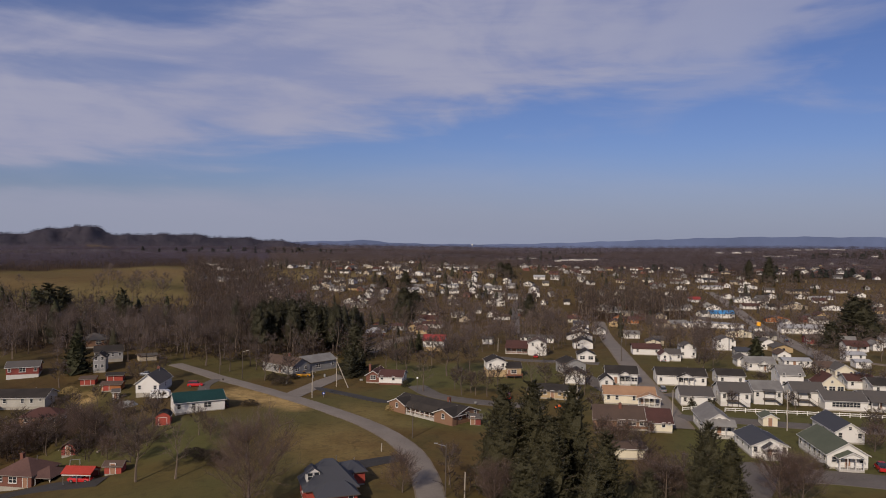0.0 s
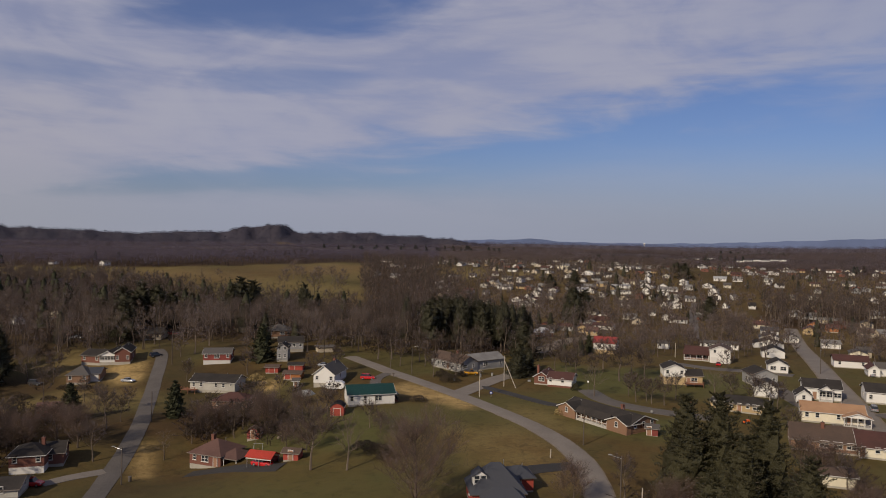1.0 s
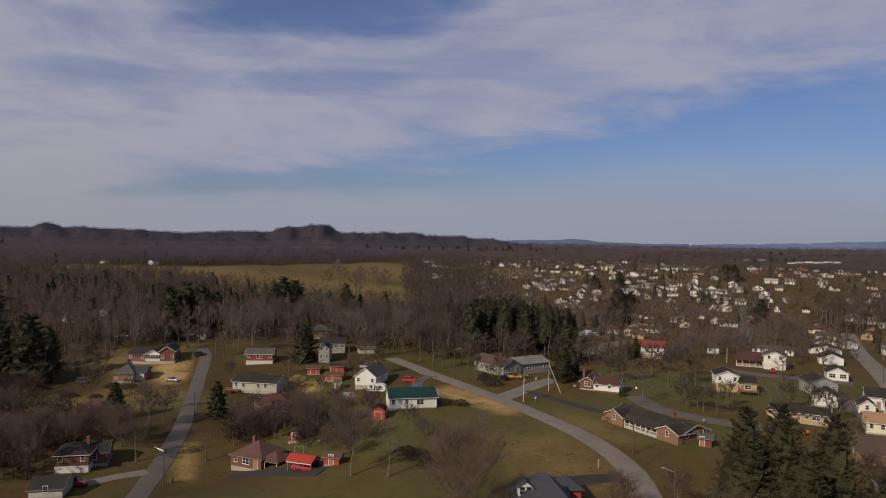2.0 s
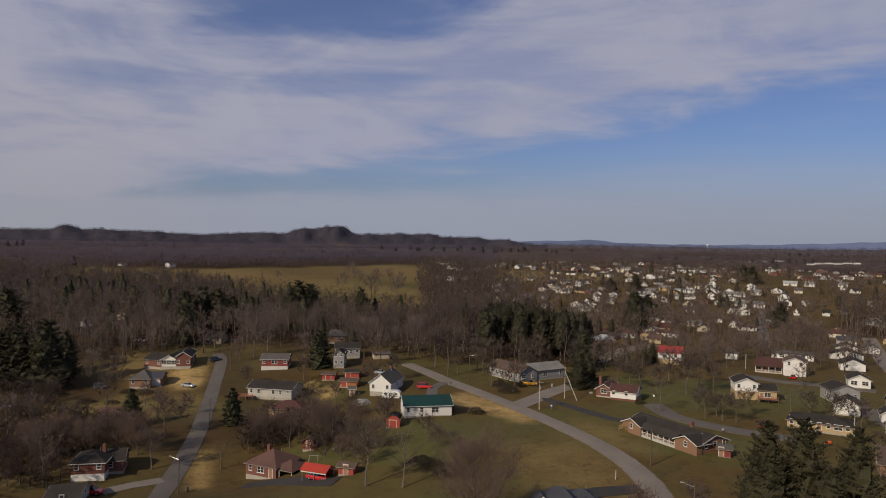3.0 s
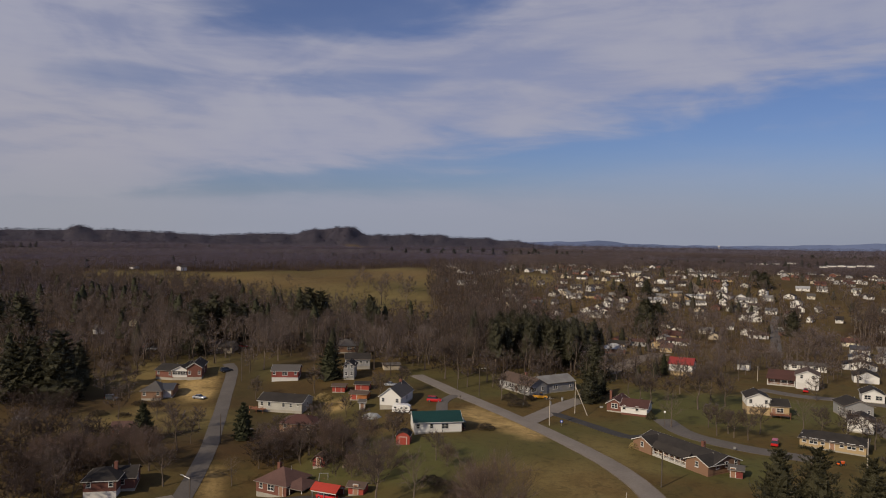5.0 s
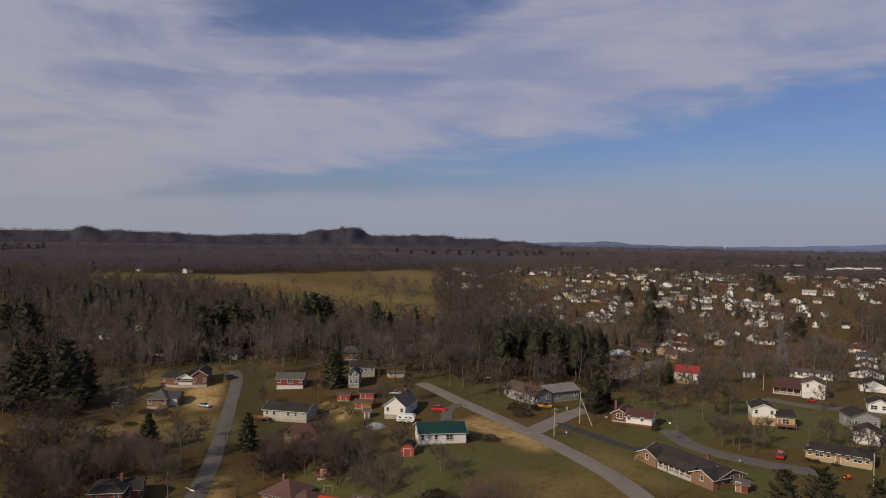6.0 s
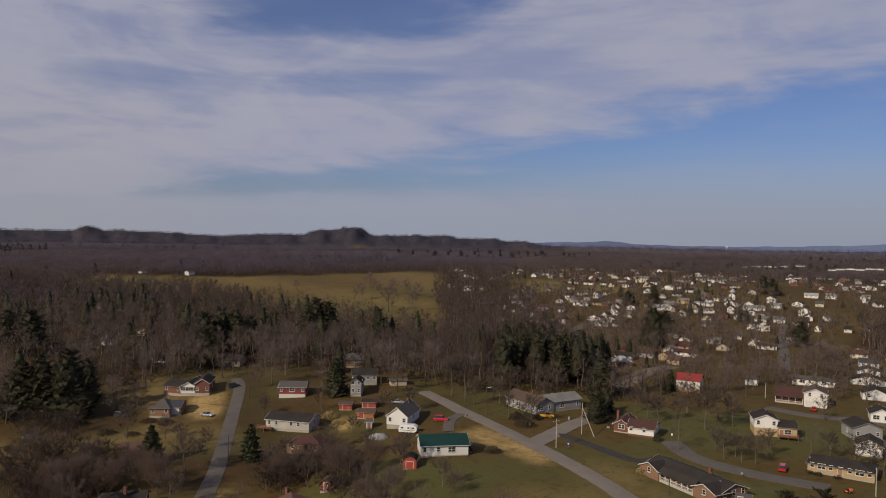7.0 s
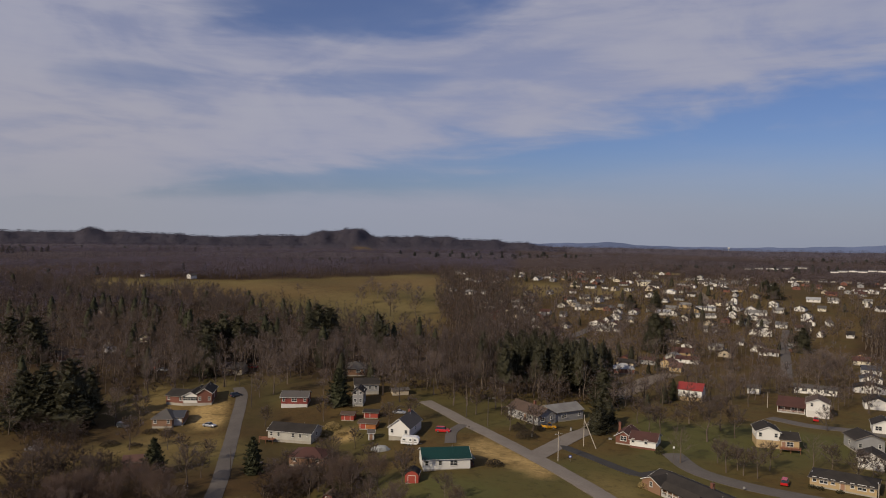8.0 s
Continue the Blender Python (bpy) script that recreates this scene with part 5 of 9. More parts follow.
def utility_pole(x, y, tall, arm=True, lamp=0.0, pale=False, brace=None, turn=0.0):
    """A wooden pole, leaning a hair; lamp: length of a street-lamp arm."""
    say = "wooden utility pole with a crossarm on the verge" if arm else "plain wooden pole standing on the grass"
    if lamp:
        say = "wooden pole with a street lamp on an arm"
    c = thing("utility_pole" if not lamp else "street_lamp", x, y, turn, None, say, "pole", "poles along the streets")
    part("pole", add_rod(bmesh.new(), (0, 0, -0.6), (0.08, 0.05, tall), 0.14, 0.10, 8), M["pale_pole_wood" if pale else "pole_wood"], c)
    if arm:
        a = part("crossarm", box(-1.1, 1.1, -0.06, 0.06, tall - 0.75, tall - 0.62), M["pole_wood"], c)
        for u in (-1.0, -0.5, 0.5, 1.0):
            part("insulator", add_rod(bmesh.new(), (u, 0, tall - 0.62), (u, 0, tall - 0.45), 0.05, 0.035, 6), M["lamp_glass"], a)
        part("transformer", add_rod(bmesh.new(), (0.32, 0.05, tall - 2.3), (0.32, 0.05, tall - 1.4), 0.22, 0.22, 10), M["steel"], c)
    if lamp:
        part("lamp_arm", add_rod(bmesh.new(), (0, 0, tall - 0.4), (lamp, 0, tall + 0.1), 0.04, 0.03, 6), M["steel"], c)
        part("lamp_head", box(lamp - 0.1, lamp + 0.6, -0.15, 0.15, tall + 0.02, tall + 0.16, bevel=0.04), M["plain_grey"], c)
    if brace:
        part("brace_pole", add_rod(bmesh.new(), (brace[0], brace[1], -0.5), (0.05, 0, tall * 0.86), 0.15, 0.10, 8), M["pale_pole_wood"], c)
    return c


def rail_fence(x0, y0, x1, y1, gap=2.6, tall=1.2):
    n = max(2, int(math.hypot(x1 - x0, y1 - y0) / gap))
    yaw = math.degrees(math.atan2(y1 - y0, x1 - x0))
    f = thing("rail_fence", x0, y0, 0, 0.0, "long white painted two-rail fence along the street", "fence")
    f.matrix_world = pose(0, 0, 0)
    for i in range(n + 1):
        u = i / n
        x, y = x0 + (x1 - x0) * u, y0 + (y1 - y0) * u
        z = float(ground(x, y))
        p = part("post", POST, None, f)
        p.matrix_local = pose(x, y, z, 0, 0, yaw)
        if i < n:
            x2, y2 = x0 + (x1 - x0) * (i + 1) / n, y0 + (y1 - y0) * (i + 1) / n
            z2 = float(ground(x2, y2))
            for h in (0.5, 0.98):
                part("rail", add_prism(bmesh.new(), [(x, y, z + h - 0.08), (x, y, z + h + 0.08), (x + 0.05, y + 0.05, z + h + 0.08), (x + 0.05, y + 0.05, z + h - 0.08)], (x2 - x, y2 - y, z2 - z)), M["fence_paint"], f)


POST = finished("post", box(-0.08, 0.08, -0.08, 0.08, -0.3, 1.25, bevel=0.015), "fence_paint")


def bush(x, y, r, h, mat="shrub", label="rounded winter shrub beside the wall", seed=1):
    v, f = shrub_shape(random.Random(seed), r, h, int(160 * r * h) + 80, 0.28)
    ob = new("bush", mesh_of("bush", v, f, M[mat]))
    ob.matrix_world = pose(x, y, float(ground(x, y)) - 0.05)
    return tagged(ob, label, "bush")


def tarp_heap(x, y, yaw):
    """A boat or heap of wood under a sagging grey cover."""
    bm = bmesh.new()
    bmesh.ops.create_uvsphere(bm, u_segments=18, v_segments=10, radius=1.0)
    for v in bm.verts:
        n = noise.noise(v.co * 2.2)
        v.co = Vector((v.co.x * 2.9, v.co.y * 1.5, max(0.0, v.co.z) * 1.7 + 0.03)) * (1 + 0.12 * n)
    bmesh.ops.recalc_face_normals(bm, faces=bm.faces)
    ob = new("covered_boat", finished("covered_boat", bm, "grey_tarp"))
    ob.matrix_world = pose(x, y, float(ground(x, y)) - 0.03, 0, 0, yaw)
    return tagged(ob, "heap under a sagging pale grey cover beside shed", "boat")


def small_box_thing(name, label, category, x, y, yaw, size, mat, post=0.0):
    """Mailbox, sign, tank or bin: a rounded body, on a post where it has one."""
    c = thing(name, x, y, yaw, None, label, category)
    a, b, h = size
    part("body", box(-a / 2, a / 2, -b / 2, b / 2, post, post + h, bevel=min(a, b, h) * 0.2), M[mat], c)
    if post:
        part("post", box(-0.06, 0.06, -0.06, 0.06, -0.3, post), M["pole_wood"], c)
    else:
        part("lid", box(-a / 2 - 0.02, a / 2 + 0.02, -b / 2 - 0.02, b / 2 + 0.02, h + 0.002, h + 0.05), M["dark_trim"], c)
    return c


def round_sign(x, y):
    t = thing("round_sign", x, y, 20, None, "small round blue and white sign on a short post", "sign")
    part("post", add_rod(bmesh.new(), (0, 0, -0.3), (0, 0, 1.2), 0.04, 0.04, 6), M["steel"], t)
    part("disc", add_rod(bmesh.new(), (0, -0.04, 1.2), (0, 0.04, 1.2), 0.42, 0.42, 20), M["blue_tarp"], t, "round blue sign board")
    part("mark", add_rod(bmesh.new(), (0, -0.07, 1.2), (0, -0.041, 1.2), 0.22, 0.22, 14), M["white_paint"], t, "white spot on the sign board")


def deck(x, y, yaw, long, deep, tall):
    c = thing("wooden_deck", x, y, yaw, None, "red-brown wooden deck with railing beside the house", "deck")
    n = int(deep / 0.2)
    for i in range(n):
        part("plank", box(-long / 2, long / 2, -deep / 2 + i * deep / n + 0.01, -deep / 2 + (i + 1) * deep / n - 0.01, tall, tall + 0.04), M["deck_wood"], c)
    for u in (-long / 2 + 0.1, 0, long / 2 - 0.1):
        part("post", box(u - 0.06, u + 0.06, -deep / 2, -deep / 2 + 0.12, -0.4, tall + 1.0), M["deck_wood"], c)
    m = int(long / 0.25)
    us = [v for i in range(m) for v in (-long / 2 + i * long / (m - 1) - 0.02, -long / 2 + i * long / (m - 1) + 0.02)]
    part("railing", add_lattice(bmesh.new(), us, [tall + 0.1, tall + 0.16, tall + 0.9, tall + 0.98], lambda i, j: j != 1 or i % 2 == 0, -deep / 2 + 0.03, -deep / 2 + 0.08), M["deck_wood"], c)


def lawn_tractor(x, y, yaw):
    c = thing("lawn_tractor", x, y, yaw, None, "small orange garden tractor on the asphalt", "tractor")
    part("bonnet", box(0.0, 1.0, -0.35, 0.35, 0.35, 0.95, bevel=0.08), M["orange_paint"], c)
    part("fender", box(-0.8, 0.0, -0.5, 0.5, 0.3, 0.62, bevel=0.06), M["orange_paint"], c)
    part("seat", box(-0.65, -0.2, -0.25, 0.25, 0.63, 1.05, bevel=0.06), M["rubber"], c)
    for u, r in ((-0.55, 0.36), (0.75, 0.24)):
        for s in (-1, 1):
            wheel(c, u, s * 0.48, r)


def antenna_tower(x, y, tall):
    c = thing("antenna_mast", x, y, 0, None, "thin lattice antenna mast on the wooded hill", "mast")
    part("mast", add_rod(bmesh.new(), (0, 0, -2), (0, 0, tall), 0.7, 0.35, 5), M["steel"], c)


def water_tower(x, y, tall):
    c = thing("water_tower", x, y, 0, None, "white water tower far off on the horizon", "tower")
    bm = bmesh.new()
    bmesh.ops.create_uvsphere(bm, u_segments=16, v_segments=10, radius=7.0, matrix=Matrix.Translation((0, 0, tall)) @ Matrix.Diagonal((1, 1, 0.75, 1)))
    part("tank", bm, M["trim"], c)
    part("stem", add_rod(bmesh.new(), (0, 0, -4), (0, 0, tall - 4.5), 2.2, 1.6, 10), M["trim"], c)


# ---- roads and houses ----

# ---- roads and drives ----
road('main_road', [(-1.75, 92.63), (-0.4, 107.0), (-2.4, 126.0), (-4.0, 138.5), (-6.8, 151.1), (-11.8, 163.3), (-19.0, 174.8), (-27.0, 184.3), (-36.6, 194.5), (-44.3, 202.2), (-54.3, 212.2), (-65.9, 223.8), (-75.8, 233.0), (-84.0, 241.0), (-95.7, 251.0)], 4.9, 'worn_asphalt', 'worn grey two-lane road curving past the lawns', verge=0.35)
road('side_street', [(-44.5, 203.5), (-38.46, 228.15), (-34.09, 239.94), (-33.47, 256.02)], 6.0, 'worn_asphalt', 'short grey side street joining the main road', lift=0.14)
road('driveway', [(-40.2, 217.0), (-35.5, 213.6), (-27.9, 207.7), (-21.2, 202.3), (-15.8, 199.6), (-11.34, 203.86)], 3.6, 'fresh_asphalt', 'dark fresh asphalt driveway beside the brick ranch house', category='driveway', lift=0.12)
road('lower_drive', [(-9.14, 222.35), (-2.92, 209.24), (7.91, 201.72), (19.17, 198.17), (27.47, 196.45)], 6.0, 'asphalt', 'dark lane behind the brick ranch house', lift=0.11)
road('west_street', [(-94.85, 116.57), (-105.11, 134.77), (-112.52, 150.56), (-119.59, 164.62), (-131.65, 184.04), (-145.42, 206.29), (-156.75, 225.31), (-163.55, 235.44), (-171.0, 243.5)], 4.3, 'asphalt', 'worn grey residential street running between the lawns')
road('west_drive', [(-113.77, 125.75), (-111.7, 131.37), (-108.21, 137.6)], 3.2, 'worn_asphalt', 'pale worn driveway to the brick house', category='driveway', lift=0.13)
road('green_drive', [(-73.55, 228.19), (-74.22, 218.95), (-70.43, 206.48)], 3.5, 'asphalt', 'curved asphalt drive beside the green-roofed house', category='driveway', lift=0.12)
road('pink_drive', [(-90.5, 141.6), (-84.0, 142.2), (-78.0, 140.6), (-71.5, 138.2), (-66.5, 137.8)], 5.0, 'fresh_asphalt', 'dark asphalt parking strip by the pink-roofed house', category='driveway', lift=0.12)
road('house_drive', [(-18.6, 137.0), (-17.4, 142.5), (-13.2, 145.8), (-8.6, 148.4)], 4.6, 'fresh_asphalt', 'dark asphalt drive behind the red boarded house', category='driveway', lift=0.12)
road('east_street', [(57.96, 174.46), (63.76, 221.6), (69.69, 274.61), (78.45, 333.55), (89.68, 405.0), (97.84, 455.33)], 6.0, 'worn_asphalt', 'pale grey residential street running towards the town', lift=0.15, verge=0.6)
road('fence_street', [(46.86, 243.85), (53.84, 203.79), (61.36, 187.06), (74.82, 183.65), (89.87, 178.81), (116.64, 172.31)], 6.5, 'asphalt', 'grey cross street along the white rail fence', lift=0.12)
road('far_street', [(144.6, 256.16), (159.52, 313.66), (174.98, 373.35), (193.54, 451.43), (223.17, 562.6), (241.65, 655.44)], 8.0, 'worn_asphalt', 'long grey street running through the far houses', lift=0.3, step=6)
road('town_street', [(38.11, 391.09), (43.54, 445.98), (49.77, 512.67), (56.49, 568.45)], 5.4, 'asphalt', 'grey street climbing into the town', lift=0.3, step=6)
road('mid_street', [(57.94, 267.83), (45.94, 271.91), (32.67, 273.09), (21.05, 279.91)], 5.5, 'asphalt', 'grey lane behind the white garage', lift=0.15)
road('back_lane', [(66.08, 212.01), (84.14, 222.06), (103.03, 233.03), (124.23, 240.18), (143.68, 247.55), (157.34, 244.42)], 5.0, 'asphalt', 'grey lane behind the row of white houses', lift=0.13, verge=0.8)
road('row_lane', [(122.14, 260.16), (141.46, 273.7), (159.1, 282.0), (171.4, 269.72)], 4.5, 'gravel', 'brown gravel lane between pale houses', lift=0.13)
road('south_loop', [(63.95, 147.95), (61.03, 137.28), (52.05, 122.36)], 6.0, 'asphalt', 'grey asphalt loop in front of small white houses', lift=0.14)
road('south_street', [(61.57, 142.38), (70.72, 140.36), (78.68, 138.68), (91.4, 134.72)], 9.0, 'asphalt', 'wide grey asphalt lane in front of small white houses', lift=0.1)
road('town_lane', [(-85.73, 482.02), (-72.51, 550.12), (-67.4, 577.31)], 7.0, 'asphalt', 'grey lane between far town houses', lift=0.3, step=6)
road('gravel_lane', [(-33.07, 289.74), (-28.03, 317.6), (-23.28, 351.26), (-14.2, 377.38)], 9.0, 'gravel', 'pale gravel lane by the red-roofed house', lift=0.12)
road('hill_lane', [(-6.23, 754.21), (1.49, 715.22), (3.64, 667.08)], 7.0, 'gravel', 'pale gravel lane down the hill', lift=0.3, step=6)

# ---- houses west of the main road ----
green_house = house(-64.72, 185.27, 28.74, 12.15, 8.5, eave=2.9, rise=1.7, wall='white_siding', roof='green_metal', front='w-w-p--', left='s', right='', label='white clapboard house with a dark green metal roof', base_h=0.3)
lean_to(green_house, 6.08, 7.5, -2.4, 2.6, 2.5, 'green_metal')
house(-87.96, 214.11, 3.98, 6.67, 12.0, eave=3.6, rise=2.6, ridge='y', wall='white_siding', roof='grey_shingle', front='w-w', left='ww', base_h=0.9, stack=(0, 4), label='white gabled house with a weathered brown shingle roof')
house(-68.29, 172.11, 14.0, 3.32, 3.6, eave=2.1, rise=1.0, kind='gambrel', ridge='y', over=0.15, wall='red_boards', roof='slate_shingle', front='b', left='', right='', name='shed', category='shed', label='small red shed with white trim and grey roof', base_h=0.1)
pink = house(-88.6, 150.15, -7.03, 8.4, 8.5, eave=2.9, rise=2.3, kind='hip', wall='red_brick', roof='pink_shingle', front='wpd', left='ww', right='', stack=(-1.5, 0.5), label='red brick house with a faded pink hipped roof and carport', trim='brown_trim')
carport_wing(pink, 4.2, 7.9, -3.6, 2.6, 2.45, 1.3, 'pink_shingle')
metal_carport(-72.2, 140.6, -2.0, 5.6, 3.6)
house(-66.2, 142.34, 3.56, 3.3, 2.6, eave=1.7, rise=0.6, wall='red_boards', roof='brown_shingle', front='d', left='', right='', name='shed', category='shed', label='tiny red garden shed beside the driveway', base_h=0.1, trim='brown_trim')
house(-85.52, 161.89, 8.0, 2.97, 3.2, eave=1.6, rise=1.3, ridge='y', kind='gambrel', wall='maroon_boards', roof='brown_shingle', front='d', left='', right='', name='barn_shed', category='shed', label='small gambrel barn shed with white door trim', base_h=0.1)
house(-137.4, 231.06, 21.97, 9.2, 8.0, eave=3.2, rise=1.4, wall='maroon_boards', roof='grey_shingle', front='w-p-w', left='w', right='w', base_h=0.9, base='trim', label='dark red house on a white block basement')
house(-121.0, 203.8, 6.84, 14.3, 8.5, eave=3.0, rise=1.6, wall='dull_siding', roof='slate_shingle', front='ww-wws', left='w', right='w', base_h=0.5, label='long white house with a dark shingle roof')
house(-105.3, 186.4, 10.59, 9.8, 8.0, eave=2.6, rise=1.6, wall='brown_brick', roof='maroon_shingle', front='w-w', left='w', right='w', kind='hip', trim='brown_trim')
house(-137.86, 278.21, 27.46, 9.64, 11.0, eave=3.0, rise=2.0, wall='brown_brick', roof='grey_shingle', kind='hip', front='w-pw', left='w', right='w', label='low brick house with a grey hipped roof', trim='brown_trim')
house(-120.69, 253.79, 27.87, 8.98, 8.0, eave=3.6, rise=1.6, wall='grey_siding', roof='slate_shingle', front='-www', left='w', right='w', base_h=0.9, trim='brown_trim')
house(-116.11, 238.53, 18.54, 3.77, 7.0, eave=4.7, rise=1.4, ridge='y', wall='grey_siding', roof='slate_shingle', front='ww', left='w', right='w', storeys=2, label='tall blue-grey gabled house wing with dark roof', trim='brown_trim')
house(-112.33, 223.24, 14.62, 4.17, 4.0, eave=1.85, rise=0.6, wall='red_boards', roof='brown_shingle', front='b', left='', right='', name='shed', category='shed', label='red wooden shed with a shallow brown roof', base_h=0.1, group='wooden sheds behind the gabled house', trim='brown_trim')
house(-105.75, 227.37, 14.08, 4.77, 4.0, eave=1.85, rise=0.6, wall='red_boards', roof='slate_shingle', front='b-', left='', right='', name='shed', category='shed', label='dark red wooden shed with a shallow dark roof', base_h=0.1, group='wooden sheds behind the gabled house', trim='brown_trim')
house(-102.33, 218.13, 9.22, 5.6, 4.5, eave=1.85, rise=0.6, wall='orange_boards', roof='brown_shingle', front='b-', left='', right='', name='shed', category='shed', label='orange-brown wooden shed with a shallow roof', base_h=0.1, group='wooden sheds behind the gabled house', trim='brown_trim')
house(-97.12, 208.94, 21.94, 1.72, 3.0, eave=2.2, rise=0.6, wall='white_siding', roof='grey_shingle', front='d', left='', right='', name='shed', category='shed', label='narrow white garden shed beside the house', base_h=0.1)
house(-123.27, 133.53, 29.42, 6.73, 8.5, eave=3.7, rise=1.6, kind='hip', wall='red_brick', roof='slate_shingle', front='w-w', left='w', right='w', base_h=1.35, base='trim', stack=(2, 1), label='brick house on a white basement with dark hipped roof')
house(-121.61, 137.68, 32.7, 5.15, 7.0, eave=2.8, rise=1.6, wall='red_brick', roof='slate_shingle', front='w', left='', right='w', label='dark-roofed brick house wing beside the lawn', trim='brown_trim')
house(-116.0, 119.9, 28.58, 6.0, 8.0, eave=1.9, rise=1.2, wall='dull_siding', roof='slate_shingle', front='w', left='', right='w', trim='brown_trim')
house(-169.28, 201.82, 23.5, 6.39, 9.0, eave=2.9, rise=2.2, kind='hip', wall='brown_brick', roof='grey_shingle', front='w-w', left='w', right='w', trim='brown_trim')
house(-166.12, 204.93, 26.38, 3.55, 8.0, eave=2.5, rise=1.3, wall='brown_brick', roof='blue_shingle', front='g', left='', right='', name='garage', category='garage', label='garage wing with a blue-grey shingle roof', trim='brown_trim')
house(-175.52, 224.59, 20.21, 5.56, 12.0, eave=2.8, rise=1.4, ridge='y', wall='white_siding', roof='slate_shingle', front='ppp', left='ww', right='w', label='dark-roofed house with a white glazed gable porch')
house(-179.74, 222.34, 3.15, 7.29, 9.0, eave=2.8, rise=1.6, wall='red_brick', roof='slate_shingle', front='w-w', left='w', right='', trim='brown_trim')
house(-171.48, 225.72, 28.66, 4.98, 12.0, eave=3.8, rise=1.6, ridge='y', wall='red_brick', roof='slate_shingle', front='w-w', left='w', right='w', label='brick house with a white gable and dark roof')
house(-190.81, 266.45, 19.81, 11.29, 10.0, eave=2.8, rise=1.8, wall='tan_siding', roof='slate_shingle', front='w-dw', left='w', right='w', trim='brown_trim')
house(-147.01, 163.72, 33.54, 4.59, 4.5, eave=2.4, rise=1.2, wall='red_brick', roof='pink_shingle', front='w-', left='', right='', name='shed', category='shed', label='small brick outbuilding with a faded pink roof', base_h=0.1, trim='brown_trim')
house(-107.95, 256.14, 34.27, 5.99, 4.0, eave=1.9, rise=0.4, wall='tan_siding', roof='grey_shingle', front='---', left='', right='', name='carport', category='carport', label='low open-fronted carport with a shallow grey roof', base_h=0.1, trim='brown_trim')
house(-230.96, 263.76, 23.72, 5.33, 8.0, eave=2.8, rise=1.6, wall='maroon_boards', roof='slate_shingle', front='wdw', trim='brown_trim')
house(-282.13, 266.39, 58.69, 11.24, 9.0, eave=2.8, rise=1.6, wall='red_brick', roof='brown_shingle', front='wdw', trim='brown_trim')
house(-282.82, 291.5, 56.8, 4.74, 7.0, eave=2.8, rise=1.6, wall='white_siding', roof='grey_shingle', front='ww', ridge='y')
house(-302.01, 336.22, 38.82, 8.04, 7.0, eave=3.0, rise=1.6, wall='cream_siding', roof='brown_shingle', front='wdw', ridge='y')
house(-232.87, 282.99, 26.12, 3.82, 7.0, eave=2.6, rise=1.4, wall='white_siding', roof='slate_shingle', front='wd')
house(-495.82, 415.41, 19.66, 15.16, 9.0, eave=2.8, rise=1.6, wall='tan_siding', roof='brown_shingle', front='wdw', trim='brown_trim')
house(-455.45, 451.93, 41.64, 6.89, 8.0, eave=2.8, rise=1.6, wall='white_siding', roof='grey_shingle', front='wd')

# ---- houses at the junction ----
house(-54.8, 244.07, -37.0, 15.58, 7.5, eave=3.2, rise=2.0, wall='grey_siding', roof='brown_shingle', front='wwpdww', left='w', right='pw', stack=(0, 1.5), label='blue-grey house with a weathered grey-brown gable roof', trim='brown_trim')
house(-46.04, 249.35, 48.94, 12.97, 8.0, eave=3.3, rise=1.7, wall='grey_siding', roof='light_shingle', front='-p-w', left='w', right='w', trim='brown_trim')
house(-16.81, 227.57, -7.0, 7.42, 8.0, eave=2.5, rise=1.5, wall='white_siding', roof='maroon_shingle', front='w-w-', left='', right='w', base='red_brick', base_h=0.6, label='white and brick ranch house with a maroon roof')
house(-22.3, 230.4, -9.0, 4.6, 9.0, eave=2.5, rise=1.4, ridge='y', wall='red_brick', roof='maroon_shingle', front='-p-', left='w', right='', stack=(-3, 3), label='red brick gable wing with white trim')
house(-2.52, 186.29, -43.0, 22.6, 8.6, eave=2.35, rise=1.5, wall='brown_brick', roof='slate_shingle', over=0.4, front='--wdpw---', left='w', right='www', stack=(3, 2.0), base='brown_brick', stoop=(-5.3, 5.1, 1.4, 7, False), wings=((-11.5, -5.4, 1.6, 1.3, '-w-'), (5.2, 11.5, 1.6, 1.3, '-w-')), label='long brown brick ranch house and white gable trim')
house(7.71, 177.26, -4.84, 2.61, 3.4, eave=1.8, rise=0.6, wall='maroon_boards', roof='grey_shingle', front='d-', left='', right='', name='shed', category='shed', label='small red shed with a weathered grey roof', base_h=0.1, trim='brown_trim')
dormer(house(-20.5, 125.0, 19.26, 8.8, 7.6, eave=3.0, rise=3.7, kind='hip', wall='red_boards', roof='blue_shingle', front='-w-w', left='w', right='w', label='red boarded house with a dark blue-grey hipped roof', base_h=0.4, trim='dark_trim'), 'white_siding', 'blue_shingle', -2.9, -2.1, 3.8, 2.2, 2.4, 1.4)
house(-18.3, 119.9, 19.26, 6.6, 3.8, eave=2.9, rise=1.5, kind='hip', wall='red_boards', roof='blue_shingle', front='w-w', left='w', right='', label='red boarded front wing with a dark hipped roof', base_h=0.4, trim='dark_trim', vents=0)
house(-17.49, 133.68, 21.94, 3.64, 6.0, eave=2.6, rise=1.2, kind='hip', wall='red_boards', roof='blue_shingle', front='d-', left='', right='w', label='low porch wing with a dark blue-grey roof', base_h=0.3, trim='dark_trim')

